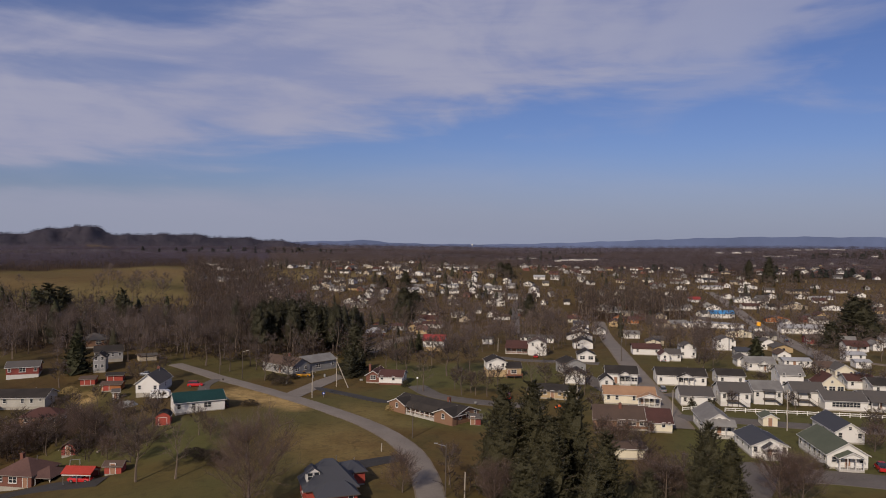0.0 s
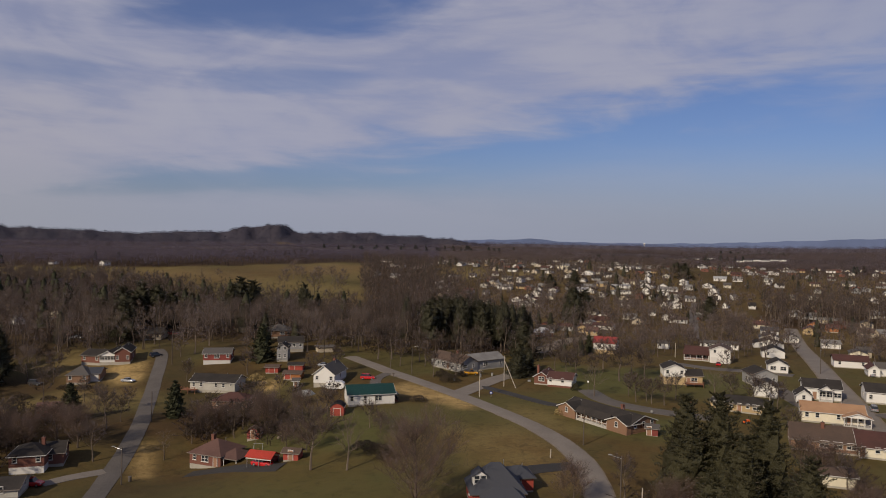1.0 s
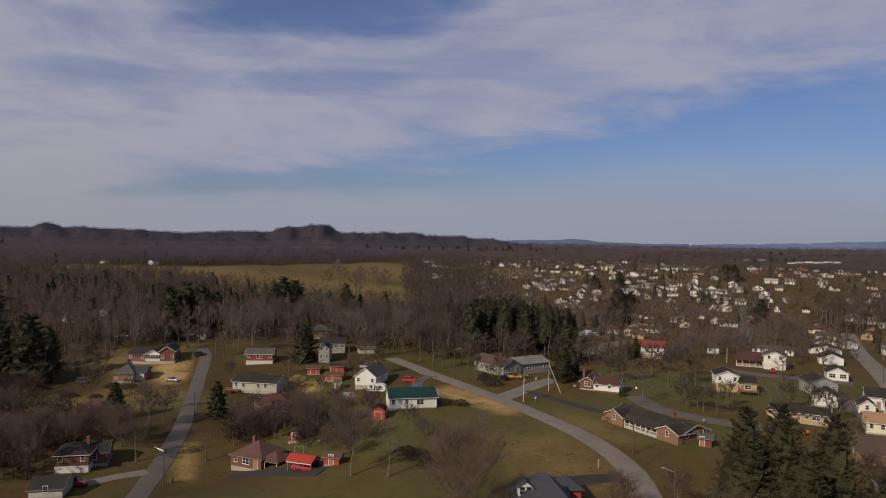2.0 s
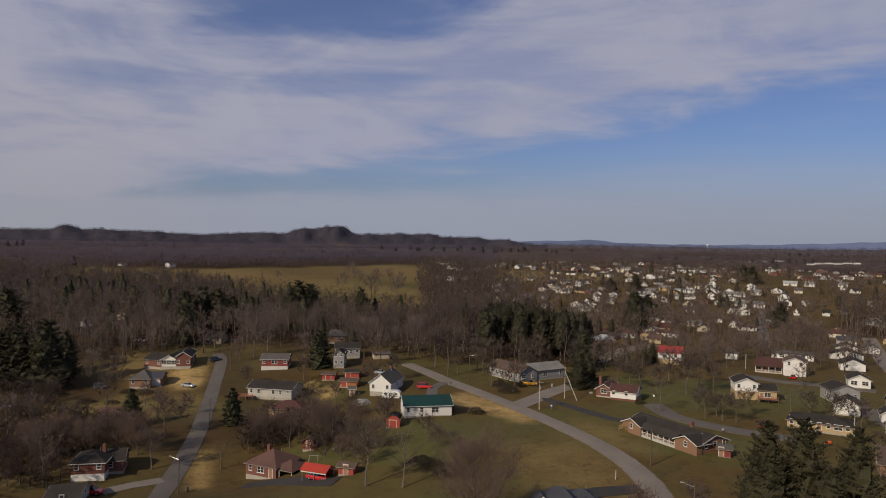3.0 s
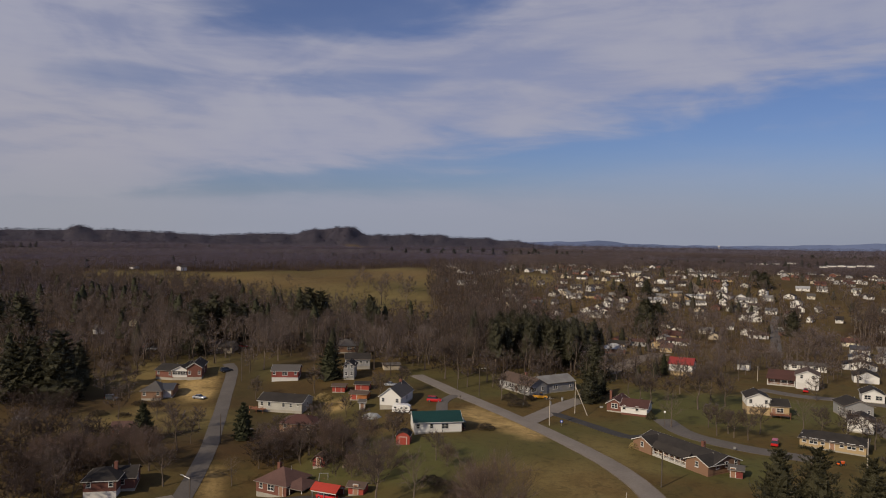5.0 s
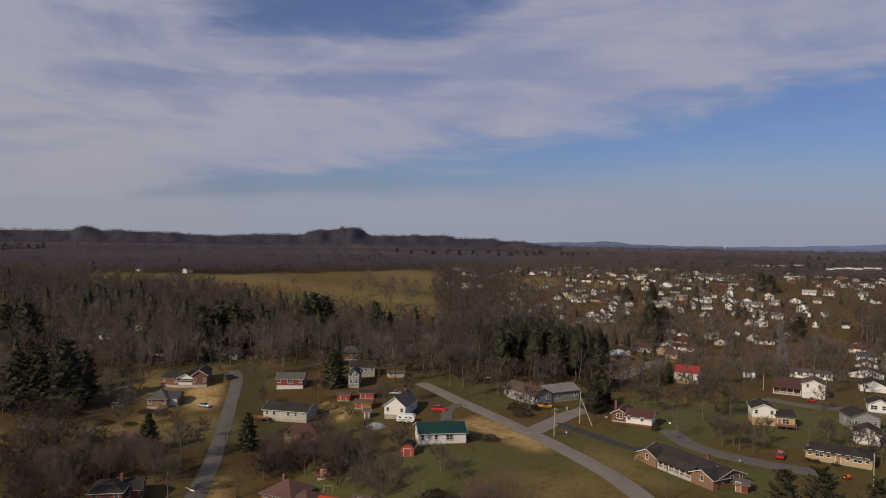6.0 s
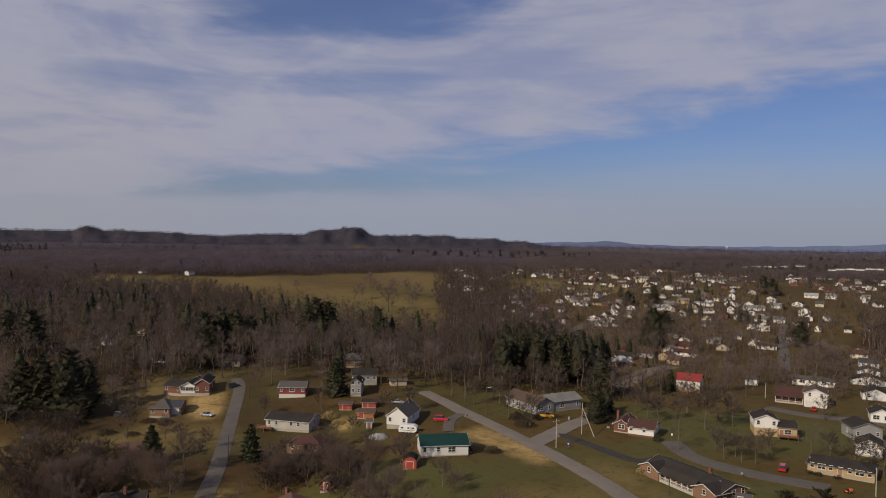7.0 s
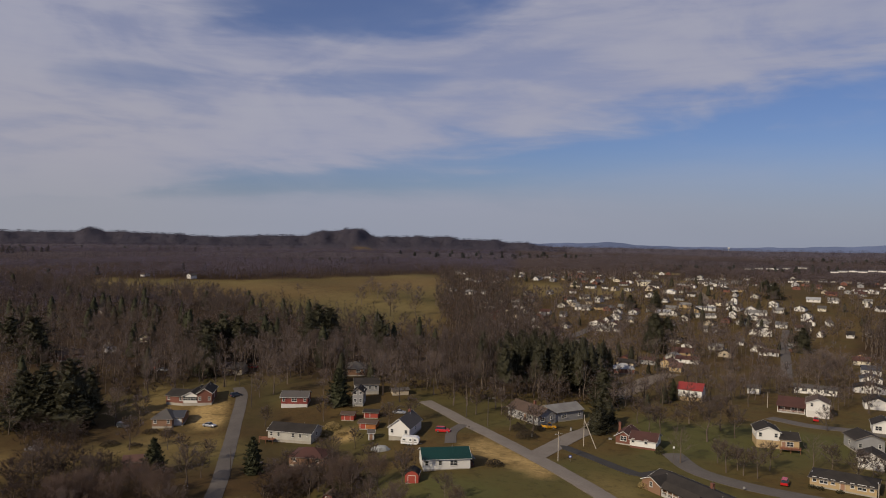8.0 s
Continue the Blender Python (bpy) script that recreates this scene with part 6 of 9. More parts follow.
# ---- houses east of the main road ----
house(16.9, 243.4, 5.0, 6.4, 8.0, eave=4.9, rise=1.4, ridge='y', wall='white_siding', roof='slate_shingle', front='w-w', base='yellow_brick', base_h=2.4, left='w', right='w', label='split-level house, white gable over yellow brick')
house(22.75, 242.6, 5.0, 5.0, 7.0, eave=3.2, rise=1.4, wall='yellow_brick', roof='slate_shingle', front='dp-', left='', right='w', label='low brick wing of the split-level house', trim='brown_trim')
house(32.2, 210.2, -15.0, 14.4, 8.6, eave=2.3, rise=1.3, wall='yellow_brick', roof='slate_shingle', front='wpwdwpw', left='w', right='w', kind='hip', label='long yellow brick bungalow with a low dark roof', trim='brown_trim')
house(42.4, 231.8, -12.0, 6.3, 7.6, eave=3.0, rise=1.5, ridge='y', wall='white_siding', roof='slate_shingle', front='---', left='', right='w', name='garage', category='garage', label='white garage with a dark gable roof')
house(44.0, 250.01, 12.33, 8.01, 8.0, eave=3.6, rise=1.6, ridge='y', wall='grey_siding', roof='slate_shingle', front='w-w', left='w', right='w', trim='brown_trim')
house(54.04, 274.48, -6.0, 6.29, 8.0, eave=2.9, rise=1.6, ridge='y', wall='white_siding', roof='slate_shingle', front='pp', left='w', right='w')
house(61.5, 319.75, -6.0, 8.34, 9.0, eave=2.9, rise=1.8, ridge='y', wall='white_siding', roof='slate_shingle', front='w-', left='w', right='w')
house(68.49, 365.45, -6.0, 12.88, 8.0, eave=2.6, rise=1.8, ridge='y', wall='white_siding', roof='slate_shingle', front='ww', left='', right='')
house(74.39, 394.06, -6.0, 8.82, 8.0, eave=2.8, rise=1.8, ridge='y', wall='white_siding', roof='blue_shingle', front='ww', left='', right='')
house(79.46, 419.53, -6.0, 8.42, 8.0, eave=3.2, rise=1.6, wall='white_siding', roof='blue_shingle', front='www', left='', right='')
house(85.11, 397.04, -6.0, 6.41, 8.0, eave=2.8, rise=1.6, ridge='y', wall='grey_siding', roof='grey_shingle', front='w-g', trim='brown_trim')
house(81.69, 454.96, -6.0, 7.34, 8.0, eave=2.8, rise=2.2, kind='hip', wall='yellow_brick', roof='tan_shingle', front='w-w', trim='brown_trim')
house(-4.66, 302.77, -8.0, 8.8, 9.0, eave=4.6, rise=1.9, wall='white_siding', roof='old_red_metal', front='ww', left='w', right='w', base='yellow_brick', base_h=1.8, label='white and brick house with a bright red metal roof')
house(30.07, 298.87, -8.0, 8.39, 10.0, eave=2.9, rise=1.9, wall='red_brick', roof='maroon_shingle', front='wdpw', stoop=(-4.5, 4.5, 2.2, 5, False), label='brick house with a maroon roof and columned porch', trim='brown_trim')
house(37.73, 292.63, -8.0, 7.29, 10.0, eave=5.0, rise=1.6, ridge='y', wall='white_siding', roof='brown_shingle', front='gg', storeys=2, label='white two-storey gabled house over double garage')
house(44.8, 348.8, -8.0, 16.13, 8.0, eave=2.8, rise=0.8, wall='white_siding', roof='grey_shingle', front='wpwwpw')
house(19.75, 334.2, -8.0, 4.82, 6.0, eave=2.8, rise=0.9, wall='white_siding', roof='grey_shingle', front='w-')
house(57.39, 233.04, -8.0, 9.74, 9.0, eave=3.6, rise=1.8, wall='white_siding', roof='slate_shingle', front='wdppp', stoop=(-1, 2.5, 1.8, 3, True))
house(50.91, 225.42, -8.0, 3.97, 6.0, eave=2.4, rise=1.5, ridge='y', wall='white_siding', roof='slate_shingle', front='w', name='garage', category='garage', label='small white gabled garage')
house(52.63, 204.6, -8.0, 14.09, 9.0, eave=2.8, rise=1.6, wall='cream_siding', roof='tan_shingle', front='ww-wdw', stoop=(2, 8, 2.5, 5, True), label='cream bungalow with tan roof and white porch')
house(52.64, 176.23, -8.0, 5.52, 11.0, eave=2.4, rise=2.2, wall='cream_siding', roof='maroon_shingle', front='d-ws', label='cream walled house with a broad brown roof')
house(43.75, 178.12, -8.0, 12.89, 10.0, eave=2.4, rise=2.4, wall='brown_brick', roof='brown_shingle', front='--ppp', stack=(0, -1), label='broad brown-roofed house with a glazed sunroom', trim='brown_trim')
house(76.44, 232.5, -8.0, 15.18, 9.0, eave=3.3, rise=1.8, wall='white_siding', roof='slate_shingle', front='w--pw-w', stoop=(-1.5, 3.5, 2.0, 4, True))
house(71.2, 203.62, -8.0, 8.66, 9.0, eave=3.0, rise=1.8, wall='white_siding', roof='grey_shingle', front='w--w', group='white houses along the rail fence')
house(65.84, 174.65, -8.0, 6.77, 13.0, eave=3.2, rise=2.2, ridge='y', wall='white_siding', roof='light_shingle', front='wdw', left='wwww', attic=True, stoop=(-3.2, 3.2, 2.0, 4, False), label='white gabled house with a pale roof and front porch')
house(69.62, 156.77, -4.0, 7.45, 11.0, eave=2.7, rise=1.6, ridge='y', left='www', wall='white_siding', roof='blue_shingle', front='w-d-w', stoop=(-1.6, 1.6, 1.6, 2, True), label='small white bungalow with a purplish grey roof')
house(82.81, 152.15, -6.0, 7.93, 15.0, eave=3.0, rise=2.3, ridge='y', wall='white_siding', roof='green_shingle', front='wdw', left='wwwwww', stoop=(-2.4, 2.4, 2.0, 4, True), label='white church-like house with green roof and porch')
house(38.74, 152.1, -4.0, 7.23, 6.0, eave=2.3, rise=0.5, wall='cream_siding', roof='brown_shingle', front='---', left='', right='', label='low cream-walled building behind the spruces')
house(81.76, 180.08, -8.0, 3.48, 4.0, eave=2.2, rise=0.9, wall='cream_siding', roof='green_shingle', front='d', left='', right='', ridge='y', name='shed', category='shed', label='small cream garden shed with green roof', base_h=0.1)
flight(house(82.2, 204.26, -8.0, 8.02, 9.0, eave=4.0, rise=2.0, wall='white_siding', roof='grey_shingle', front='w--w', storeys=1, base_h=1.3, base='trim', group='white houses along the rail fence'), 0.5, -4.5, 1.9)
flight(house(92.76, 207.32, -8.0, 7.78, 9.0, eave=4.0, rise=2.0, wall='white_siding', roof='light_shingle', front='w--w', base_h=1.3, base='trim', group='white houses along the rail fence'), 1.5, -4.5, 1.9)
house(109.89, 228.98, -8.0, 7.06, 9.0, eave=4.6, rise=2.4, ridge='x', wall='white_siding', roof='light_shingle', front='w-w', storeys=2)
flight(house(103.95, 206.23, -8.0, 8.27, 9.0, eave=4.0, rise=2.0, wall='white_siding', roof='grey_shingle', front='-ww', base_h=1.3, base='trim', group='white houses along the rail fence'), -0.5, -4.5, 1.9)
house(118.8, 221.58, -8.0, 7.27, 8.0, eave=3.0, rise=3.0, ridge='y', wall='cream_siding', roof='maroon_shingle', front='ppp', attic=True)
house(110.76, 199.9, -8.0, 10.86, 9.0, eave=2.9, rise=1.8, wall='white_siding', roof='grey_shingle', front='-pppp-')
house(120.99, 201.46, -8.0, 7.97, 9.0, eave=3.0, rise=1.6, wall='white_siding', roof='grey_shingle', front='wdw', stoop=(-3, 3, 2, 4, False))
house(92.82, 233.54, -8.0, 8.34, 8.0, eave=3.2, rise=1.5, wall='white_siding', roof='slate_shingle', front='w-w')
house(114.14, 260.1, -8.0, 9.64, 8.0, eave=3.0, rise=1.8, wall='white_siding', roof='light_shingle', front='w-dw', stoop=(-1, 2, 1.5, 3, True))
house(111.87, 268.69, -8.0, 5.01, 7.0, eave=2.8, rise=1.5, wall='white_siding', roof='grey_shingle', front='w', ridge='y')
house(131.55, 268.37, -8.0, 9.5, 7.0, eave=2.6, rise=0.7, wall='white_siding', roof='pale_metal', front='wdww')
house(133.59, 283.33, -8.0, 5.03, 7.0, eave=2.8, rise=1.5, wall='white_siding', roof='brown_shingle', front='w', ridge='y')
house(135.63, 252.47, -8.0, 7.94, 8.0, eave=2.9, rise=1.6, wall='tan_siding', roof='brown_shingle', front='w-w', trim='brown_trim')
house(137.08, 247.45, -8.0, 6.13, 8.0, eave=3.0, rise=1.8, ridge='y', wall='cream_siding', roof='grey_shingle', front='w-w')
house(155.48, 266.81, -8.0, 5.27, 5.0, eave=2.6, rise=0.6, wall='white_siding', roof='pale_metal', front='w-')
house(162.47, 284.49, -8.0, 7.28, 6.0, eave=2.8, rise=0.8, wall='white_siding', roof='pale_metal', front='ww')
house(132.17, 229.07, -8.0, 8.31, 8.0, eave=2.8, rise=1.6, wall='white_siding', roof='maroon_shingle', front='w-w')
house(135.72, 221.52, -8.0, 8.77, 9.0, eave=3.0, rise=1.6, wall='white_siding', roof='slate_shingle', front='w-w')
house(93.67, 169.69, -6.0, 6.37, 13.0, eave=2.8, rise=2.0, ridge='y', wall='white_siding', roof='blue_shingle', front='w-w', attic=True)
house(97.42, 287.76, -8.0, 6.08, 7.0, eave=4.6, rise=1.6, ridge='y', wall='white_siding', roof='grey_shingle', front='w-w', storeys=2)
house(89.08, 279.63, -8.0, 5.29, 7.0, eave=2.8, rise=1.6, wall='white_siding', roof='grey_shingle', front='w-w')
house(83.52, 297.23, -8.0, 11.3, 8.0, eave=2.9, rise=1.5, wall='white_siding', roof='maroon_shingle', front='w-w')
house(85.05, 277.94, -8.0, 3.59, 7.0, eave=2.6, rise=1.4, ridge='y', wall='white_siding', roof='maroon_shingle', front='w')
house(100.58, 338.38, -8.0, 5.15, 6.0, eave=2.8, rise=1.5, wall='tan_siding', roof='grey_shingle', front='w', trim='brown_trim')
house(97.86, 375.65, -8.0, 7.76, 7.0, eave=2.7, rise=1.3, wall='white_siding', roof='light_shingle', front='w-')
house(124.03, 317.49, -8.0, 8.08, 8.0, eave=4.6, rise=1.6, wall='white_siding', roof='grey_shingle', front='w-w', storeys=2, ridge='y')
house(121.38, 291.49, -8.0, 6.31, 7.0, eave=2.8, rise=1.2, wall='grey_siding', roof='blue_shingle', front='g', trim='brown_trim')
house(144.2, 320.61, -8.0, 5.72, 7.0, eave=3.6, rise=1.6, ridge='y', wall='white_siding', roof='grey_shingle', front='w-w')
house(176.52, 345.46, -8.0, 5.09, 7.0, eave=2.8, rise=1.6, wall='maroon_boards', roof='brown_shingle', front='w-', trim='brown_trim')
house(192.69, 349.79, -8.0, 5.64, 7.0, eave=3.0, rise=1.5, wall='white_siding', roof='brown_shingle', front='w-')
house(180.8, 315.73, -8.0, 9.21, 8.0, eave=3.0, rise=1.6, wall='white_siding', roof='maroon_shingle', front='wdw', stoop=(-3, 3, 1.6, 4, False))
house(191.61, 318.76, -8.0, 3.94, 7.0, eave=3.0, rise=1.3, wall='white_siding', roof='light_shingle', front='w', ridge='y')

# ---- houses of the near town ----
house(157.25, 421.2, -14.0, 33.94, 8.0, eave=2.6, rise=0.6, ridge='y', wall='white_siding', roof='pale_metal', front='wwwwww', left='', right='', vents=0, group='small houses of the near town')
house(183.88, 476.88, -4.0, 15.34, 8.0, eave=3.2, rise=1.8, ridge='x', wall='white_siding', roof='blue_metal', front='www', left='', right='', vents=0, group='small houses of the near town')
house(174.93, 484.53, 12.0, 6.33, 8.0, eave=2.55, rise=1.8, ridge='x', wall='white_siding', roof='grey_shingle', front='w-w', left='', right='', vents=0, group='small houses of the near town')
house(156.97, 379.22, -20.0, 14.56, 8.0, eave=2.55, rise=1.8, ridge='y', wall='cream_siding', roof='light_shingle', front='wdww', left='', right='', vents=0, group='small houses of the near town')
house(194.61, 391.06, -8.0, 22.23, 8.0, eave=3.2, rise=1.8, ridge='x', wall='white_siding', roof='pale_metal', front='wwww', left='', right='', vents=0, group='small houses of the near town')
house(199.79, 417.41, -8.0, 9.28, 8.0, eave=2.55, rise=2.4, ridge='y', wall='white_siding', roof='light_shingle', front='w-w', left='', right='', vents=0, group='small houses of the near town')
house(207.61, 447.05, -14.0, 14.56, 8.0, eave=2.55, rise=1.8, ridge='y', wall='orange_boards', roof='brown_shingle', front='www', left='', right='', vents=0, group='small houses of the near town', trim='brown_trim')
house(223.24, 441.66, -4.0, 6.7, 8.0, eave=2.55, rise=1.8, ridge='x', wall='red_brick', roof='maroon_shingle', front='w', left='', right='', vents=0, group='small houses of the near town', trim='brown_trim')
house(228.02, 437.67, 12.0, 10.26, 8.0, eave=2.55, rise=1.8, ridge='x', wall='white_siding', roof='grey_shingle', front='w-', left='', right='', vents=0, group='small houses of the near town')
house(193.96, 516.16, -20.0, 10.25, 8.0, eave=2.55, rise=2.4, ridge='y', wall='white_siding', roof='grey_shingle', front='w-w', left='', right='', vents=0, group='small houses of the near town')
house(200.29, 575.99, -8.0, 8.72, 8.0, eave=2.55, rise=1.8, ridge='x', wall='white_siding', roof='old_red_metal', front='w', left='', right='', vents=0, group='small houses of the near town')
house(238.33, 603.58, -8.0, 9.07, 8.0, eave=2.55, rise=1.8, ridge='y', wall='white_siding', roof='brown_shingle', front='w-w', left='', right='', vents=0, group='small houses of the near town')
house(240.56, 579.64, -14.0, 12.73, 10.0, eave=2.55, rise=1.8, ridge='y', wall='white_siding', roof='light_shingle', front='w-w', left='', right='', vents=0, group='small houses of the near town')
house(227.95, 535.38, -4.0, 12.27, 8.0, eave=2.55, rise=1.8, ridge='x', wall='white_siding', roof='maroon_shingle', front='w-w', left='', right='', vents=0, group='small houses of the near town')
house(256.21, 691.62, 12.0, 21.12, 10.0, eave=2.55, rise=0.8, ridge='x', wall='white_siding', roof='pale_metal', front='www', left='', right='', vents=0, group='small houses of the near town')
house(298.87, 705.31, -20.0, 15.34, 8.0, eave=2.55, rise=1.8, ridge='y', wall='white_siding', roof='grey_shingle', front='w-w', left='', right='', vents=0, group='small houses of the near town')
house(313.01, 749.39, -8.0, 10.12, 8.0, eave=2.55, rise=1.8, ridge='y', wall='white_siding', roof='brown_shingle', front='w-w', left='', right='', vents=0, group='small houses of the near town')
house(244.78, 533.42, -8.0, 9.13, 8.0, eave=2.55, rise=1.8, ridge='x', wall='white_siding', roof='slate_shingle', front='w-w', left='', right='', vents=0, group='small houses of the near town')
house(262.28, 537.52, -14.0, 17.43, 8.0, eave=2.55, rise=1.8, ridge='y', wall='tan_siding', roof='grey_shingle', front='www', left='', right='', vents=0, group='small houses of the near town', trim='brown_trim')
house(328.21, 667.67, -4.0, 18.8, 8.0, eave=2.55, rise=1.8, ridge='x', wall='tan_siding', roof='slate_shingle', front='www', left='', right='', vents=0, group='small houses of the near town', trim='brown_trim')
house(323.29, 616.68, 12.0, 19.51, 8.0, eave=2.55, rise=0.7, ridge='x', wall='white_siding', roof='pale_metal', front='ww', left='', right='', vents=0, group='small houses of the near town')
house(283.85, 523.93, -20.0, 14.6, 8.0, eave=2.55, rise=1.8, ridge='y', wall='white_siding', roof='brown_shingle', front='www', left='', right='', vents=0, group='small houses of the near town')
house(284.74, 627.37, -8.0, 9.35, 8.0, eave=2.55, rise=1.8, ridge='y', wall='white_siding', roof='slate_shingle', front='w-w', left='', right='', vents=0, group='small houses of the near town')
house(264.89, 598.16, -8.0, 9.82, 8.0, eave=2.55, rise=1.8, ridge='x', wall='white_siding', roof='grey_shingle', front='w-w', left='', right='', vents=0, group='small houses of the near town')
house(310.75, 626.77, -14.0, 6.77, 8.0, eave=2.55, rise=1.8, ridge='y', wall='white_siding', roof='slate_shingle', front='w-w', left='', right='', vents=0, group='small houses of the near town')
house(374.1, 723.45, -4.0, 6.6, 8.0, eave=2.55, rise=1.8, ridge='y', wall='white_siding', roof='grey_shingle', front='w-w', left='', right='', vents=0, group='small houses of the near town')
house(375.19, 683.08, 12.0, 13.67, 8.0, eave=2.55, rise=1.8, ridge='x', wall='white_siding', roof='brown_shingle', front='w-w', left='', right='', vents=0, group='small houses of the near town')
house(111.39, 458.71, -20.0, 6.35, 8.0, eave=2.55, rise=1.8, ridge='y', wall='orange_boards', roof='maroon_shingle', front='w', left='', right='', vents=0, group='small houses of the near town', trim='brown_trim')
house(117.34, 446.87, -8.0, 5.81, 8.0, eave=2.55, rise=1.8, ridge='x', wall='orange_boards', roof='maroon_shingle', front='w', left='', right='', vents=0, group='small houses of the near town', trim='brown_trim')
house(81.61, 453.25, -8.0, 8.07, 8.0, eave=2.55, rise=1.8, ridge='x', wall='cream_siding', roof='maroon_shingle', front='w-w', left='', right='', vents=0, group='small houses of the near town')
house(142.09, 471.15, -14.0, 7.1, 8.0, eave=2.55, rise=1.8, ridge='y', wall='tan_siding', roof='grey_shingle', front='w-w', left='', right='', vents=0, group='small houses of the near town', trim='brown_trim')
house(129.61, 429.21, -4.0, 8.27, 8.0, eave=2.55, rise=1.8, ridge='x', wall='tan_siding', roof='brown_shingle', front='ww', left='', right='', vents=0, group='small houses of the near town', trim='brown_trim')
house(138.28, 425.58, 12.0, 11.02, 8.0, eave=2.55, rise=1.8, ridge='x', wall='tan_siding', roof='light_shingle', front='ww', left='', right='', vents=0, group='small houses of the near town', trim='brown_trim')
house(218.36, 663.07, -20.0, 9.92, 8.0, eave=2.55, rise=1.8, ridge='y', wall='white_siding', roof='grey_shingle', front='w-w', left='', right='', vents=0, group='small houses of the near town')
house(173.61, 551.65, -8.0, 8.39, 8.0, eave=2.55, rise=1.8, ridge='x', wall='cream_siding', roof='slate_shingle', front='ww', left='', right='', vents=0, group='small houses of the near town')
house(174.86, 520.48, -8.0, 7.89, 8.0, eave=2.55, rise=1.8, ridge='x', wall='white_siding', roof='light_shingle', front='w-w', left='', right='', vents=0, group='small houses of the near town')
house(303.99, 834.28, -14.0, 13.62, 12.0, eave=2.55, rise=1.8, ridge='y', wall='white_siding', roof='brown_shingle', front='ww', left='', right='', vents=0, group='small houses of the near town')
house(287.14, 778.34, -4.0, 14.96, 8.0, eave=2.55, rise=1.8, ridge='x', wall='white_siding', roof='blue_shingle', front='w-w', left='', right='', vents=0, group='small houses of the near town')
house(-37.02, 368.54, 12.0, 9.73, 8.0, eave=2.55, rise=2, ridge='x', wall='red_brick', roof='pale_metal', front='wdw', left='', right='', vents=0, group='small houses of the near town', kind='hip', trim='brown_trim')
house(-16.97, 400.15, -20.0, 7.04, 8.0, eave=2.55, rise=1.8, ridge='y', wall='yellow_brick', roof='pink_shingle', front='w-', left='', right='', vents=0, group='small houses of the near town', stack=(-1, -3), trim='brown_trim')
house(-12.61, 388.46, -8.0, 5.8, 8.0, eave=2.55, rise=1.8, ridge='x', wall='yellow_brick', roof='pink_shingle', front='ww', left='', right='', vents=0, group='small houses of the near town', trim='brown_trim')
house(30.9, 478.41, -8.0, 5.68, 8.0, eave=2.55, rise=1.8, ridge='y', wall='white_siding', roof='grey_shingle', front='-w', left='', right='', vents=0, group='small houses of the near town')
house(31.8, 478.08, -14.0, 7.53, 8.0, eave=3.2, rise=1.8, ridge='y', wall='white_siding', roof='brown_shingle', front='-w-', left='', right='', vents=0, group='small houses of the near town')
house(22.61, 502.53, -4.0, 4.63, 8.0, eave=2.55, rise=1.8, ridge='x', wall='white_siding', roof='grey_shingle', front='w-w', left='', right='', vents=0, group='small houses of the near town')
house(39.26, 540.91, 12.0, 8.72, 8.0, eave=4.5, rise=1.8, ridge='y', wall='white_siding', roof='slate_shingle', front='w-w', left='', right='', vents=0, group='small houses of the near town', storeys=2)
house(33.82, 545.12, -20.0, 4.81, 8.0, eave=2.55, rise=1.8, ridge='y', wall='white_siding', roof='grey_shingle', front='w-w', left='', right='', vents=0, group='small houses of the near town')
house(54.16, 578.39, -8.0, 7.72, 8.0, eave=2.55, rise=1.8, ridge='x', wall='white_siding', roof='light_shingle', front='ww', left='', right='', vents=0, group='small houses of the near town')
house(41.7, 578.61, -8.0, 8.25, 8.0, eave=2.55, rise=1.8, ridge='x', wall='white_siding', roof='light_shingle', front='w-w', left='', right='', vents=0, group='small houses of the near town')
house(75.16, 612.92, -14.0, 7.65, 8.0, eave=4.6, rise=1.8, ridge='y', wall='white_siding', roof='grey_shingle', front='w-w', left='', right='', vents=0, group='small houses of the near town', storeys=2)
house(70.62, 582.2, -4.0, 6.5, 8.0, eave=2.55, rise=1.8, ridge='x', wall='white_siding', roof='slate_shingle', front='w-w', left='', right='', vents=0, group='small houses of the near town')
house(87.46, 595.91, 12.0, 3.08, 8.0, eave=2.55, rise=1.8, ridge='x', wall='white_siding', roof='grey_shingle', front='w-w', left='', right='', vents=0, group='small houses of the near town')
house(75.68, 549.67, -20.0, 3.77, 8.0, eave=2.55, rise=1.8, ridge='y', wall='white_siding', roof='brown_shingle', front='w-w', left='', right='', vents=0, group='small houses of the near town')
house(93.6, 552.58, -8.0, 4.58, 8.0, eave=2.55, rise=1.8, ridge='x', wall='white_siding', roof='slate_shingle', front='w-w', left='', right='', vents=0, group='small houses of the near town')
house(106.49, 562.88, -8.0, 3.93, 8.0, eave=2.55, rise=1.8, ridge='x', wall='white_siding', roof='grey_shingle', front='w-w', left='', right='', vents=0, group='small houses of the near town')
house(57.26, 671.35, -14.0, 6.98, 8.0, eave=4, rise=1.8, ridge='y', wall='white_siding', roof='slate_shingle', front='w-w', left='', right='', vents=0, group='small houses of the near town')
house(58.67, 643.2, -4.0, 9.02, 8.0, eave=2.55, rise=1.8, ridge='x', wall='white_siding', roof='light_shingle', front='ww', left='', right='', vents=0, group='small houses of the near town')
house(40.35, 628.76, 12.0, 15.34, 8.0, eave=2.55, rise=1.8, ridge='x', wall='white_siding', roof='light_shingle', front='wwww', left='', right='', vents=0, group='small houses of the near town')
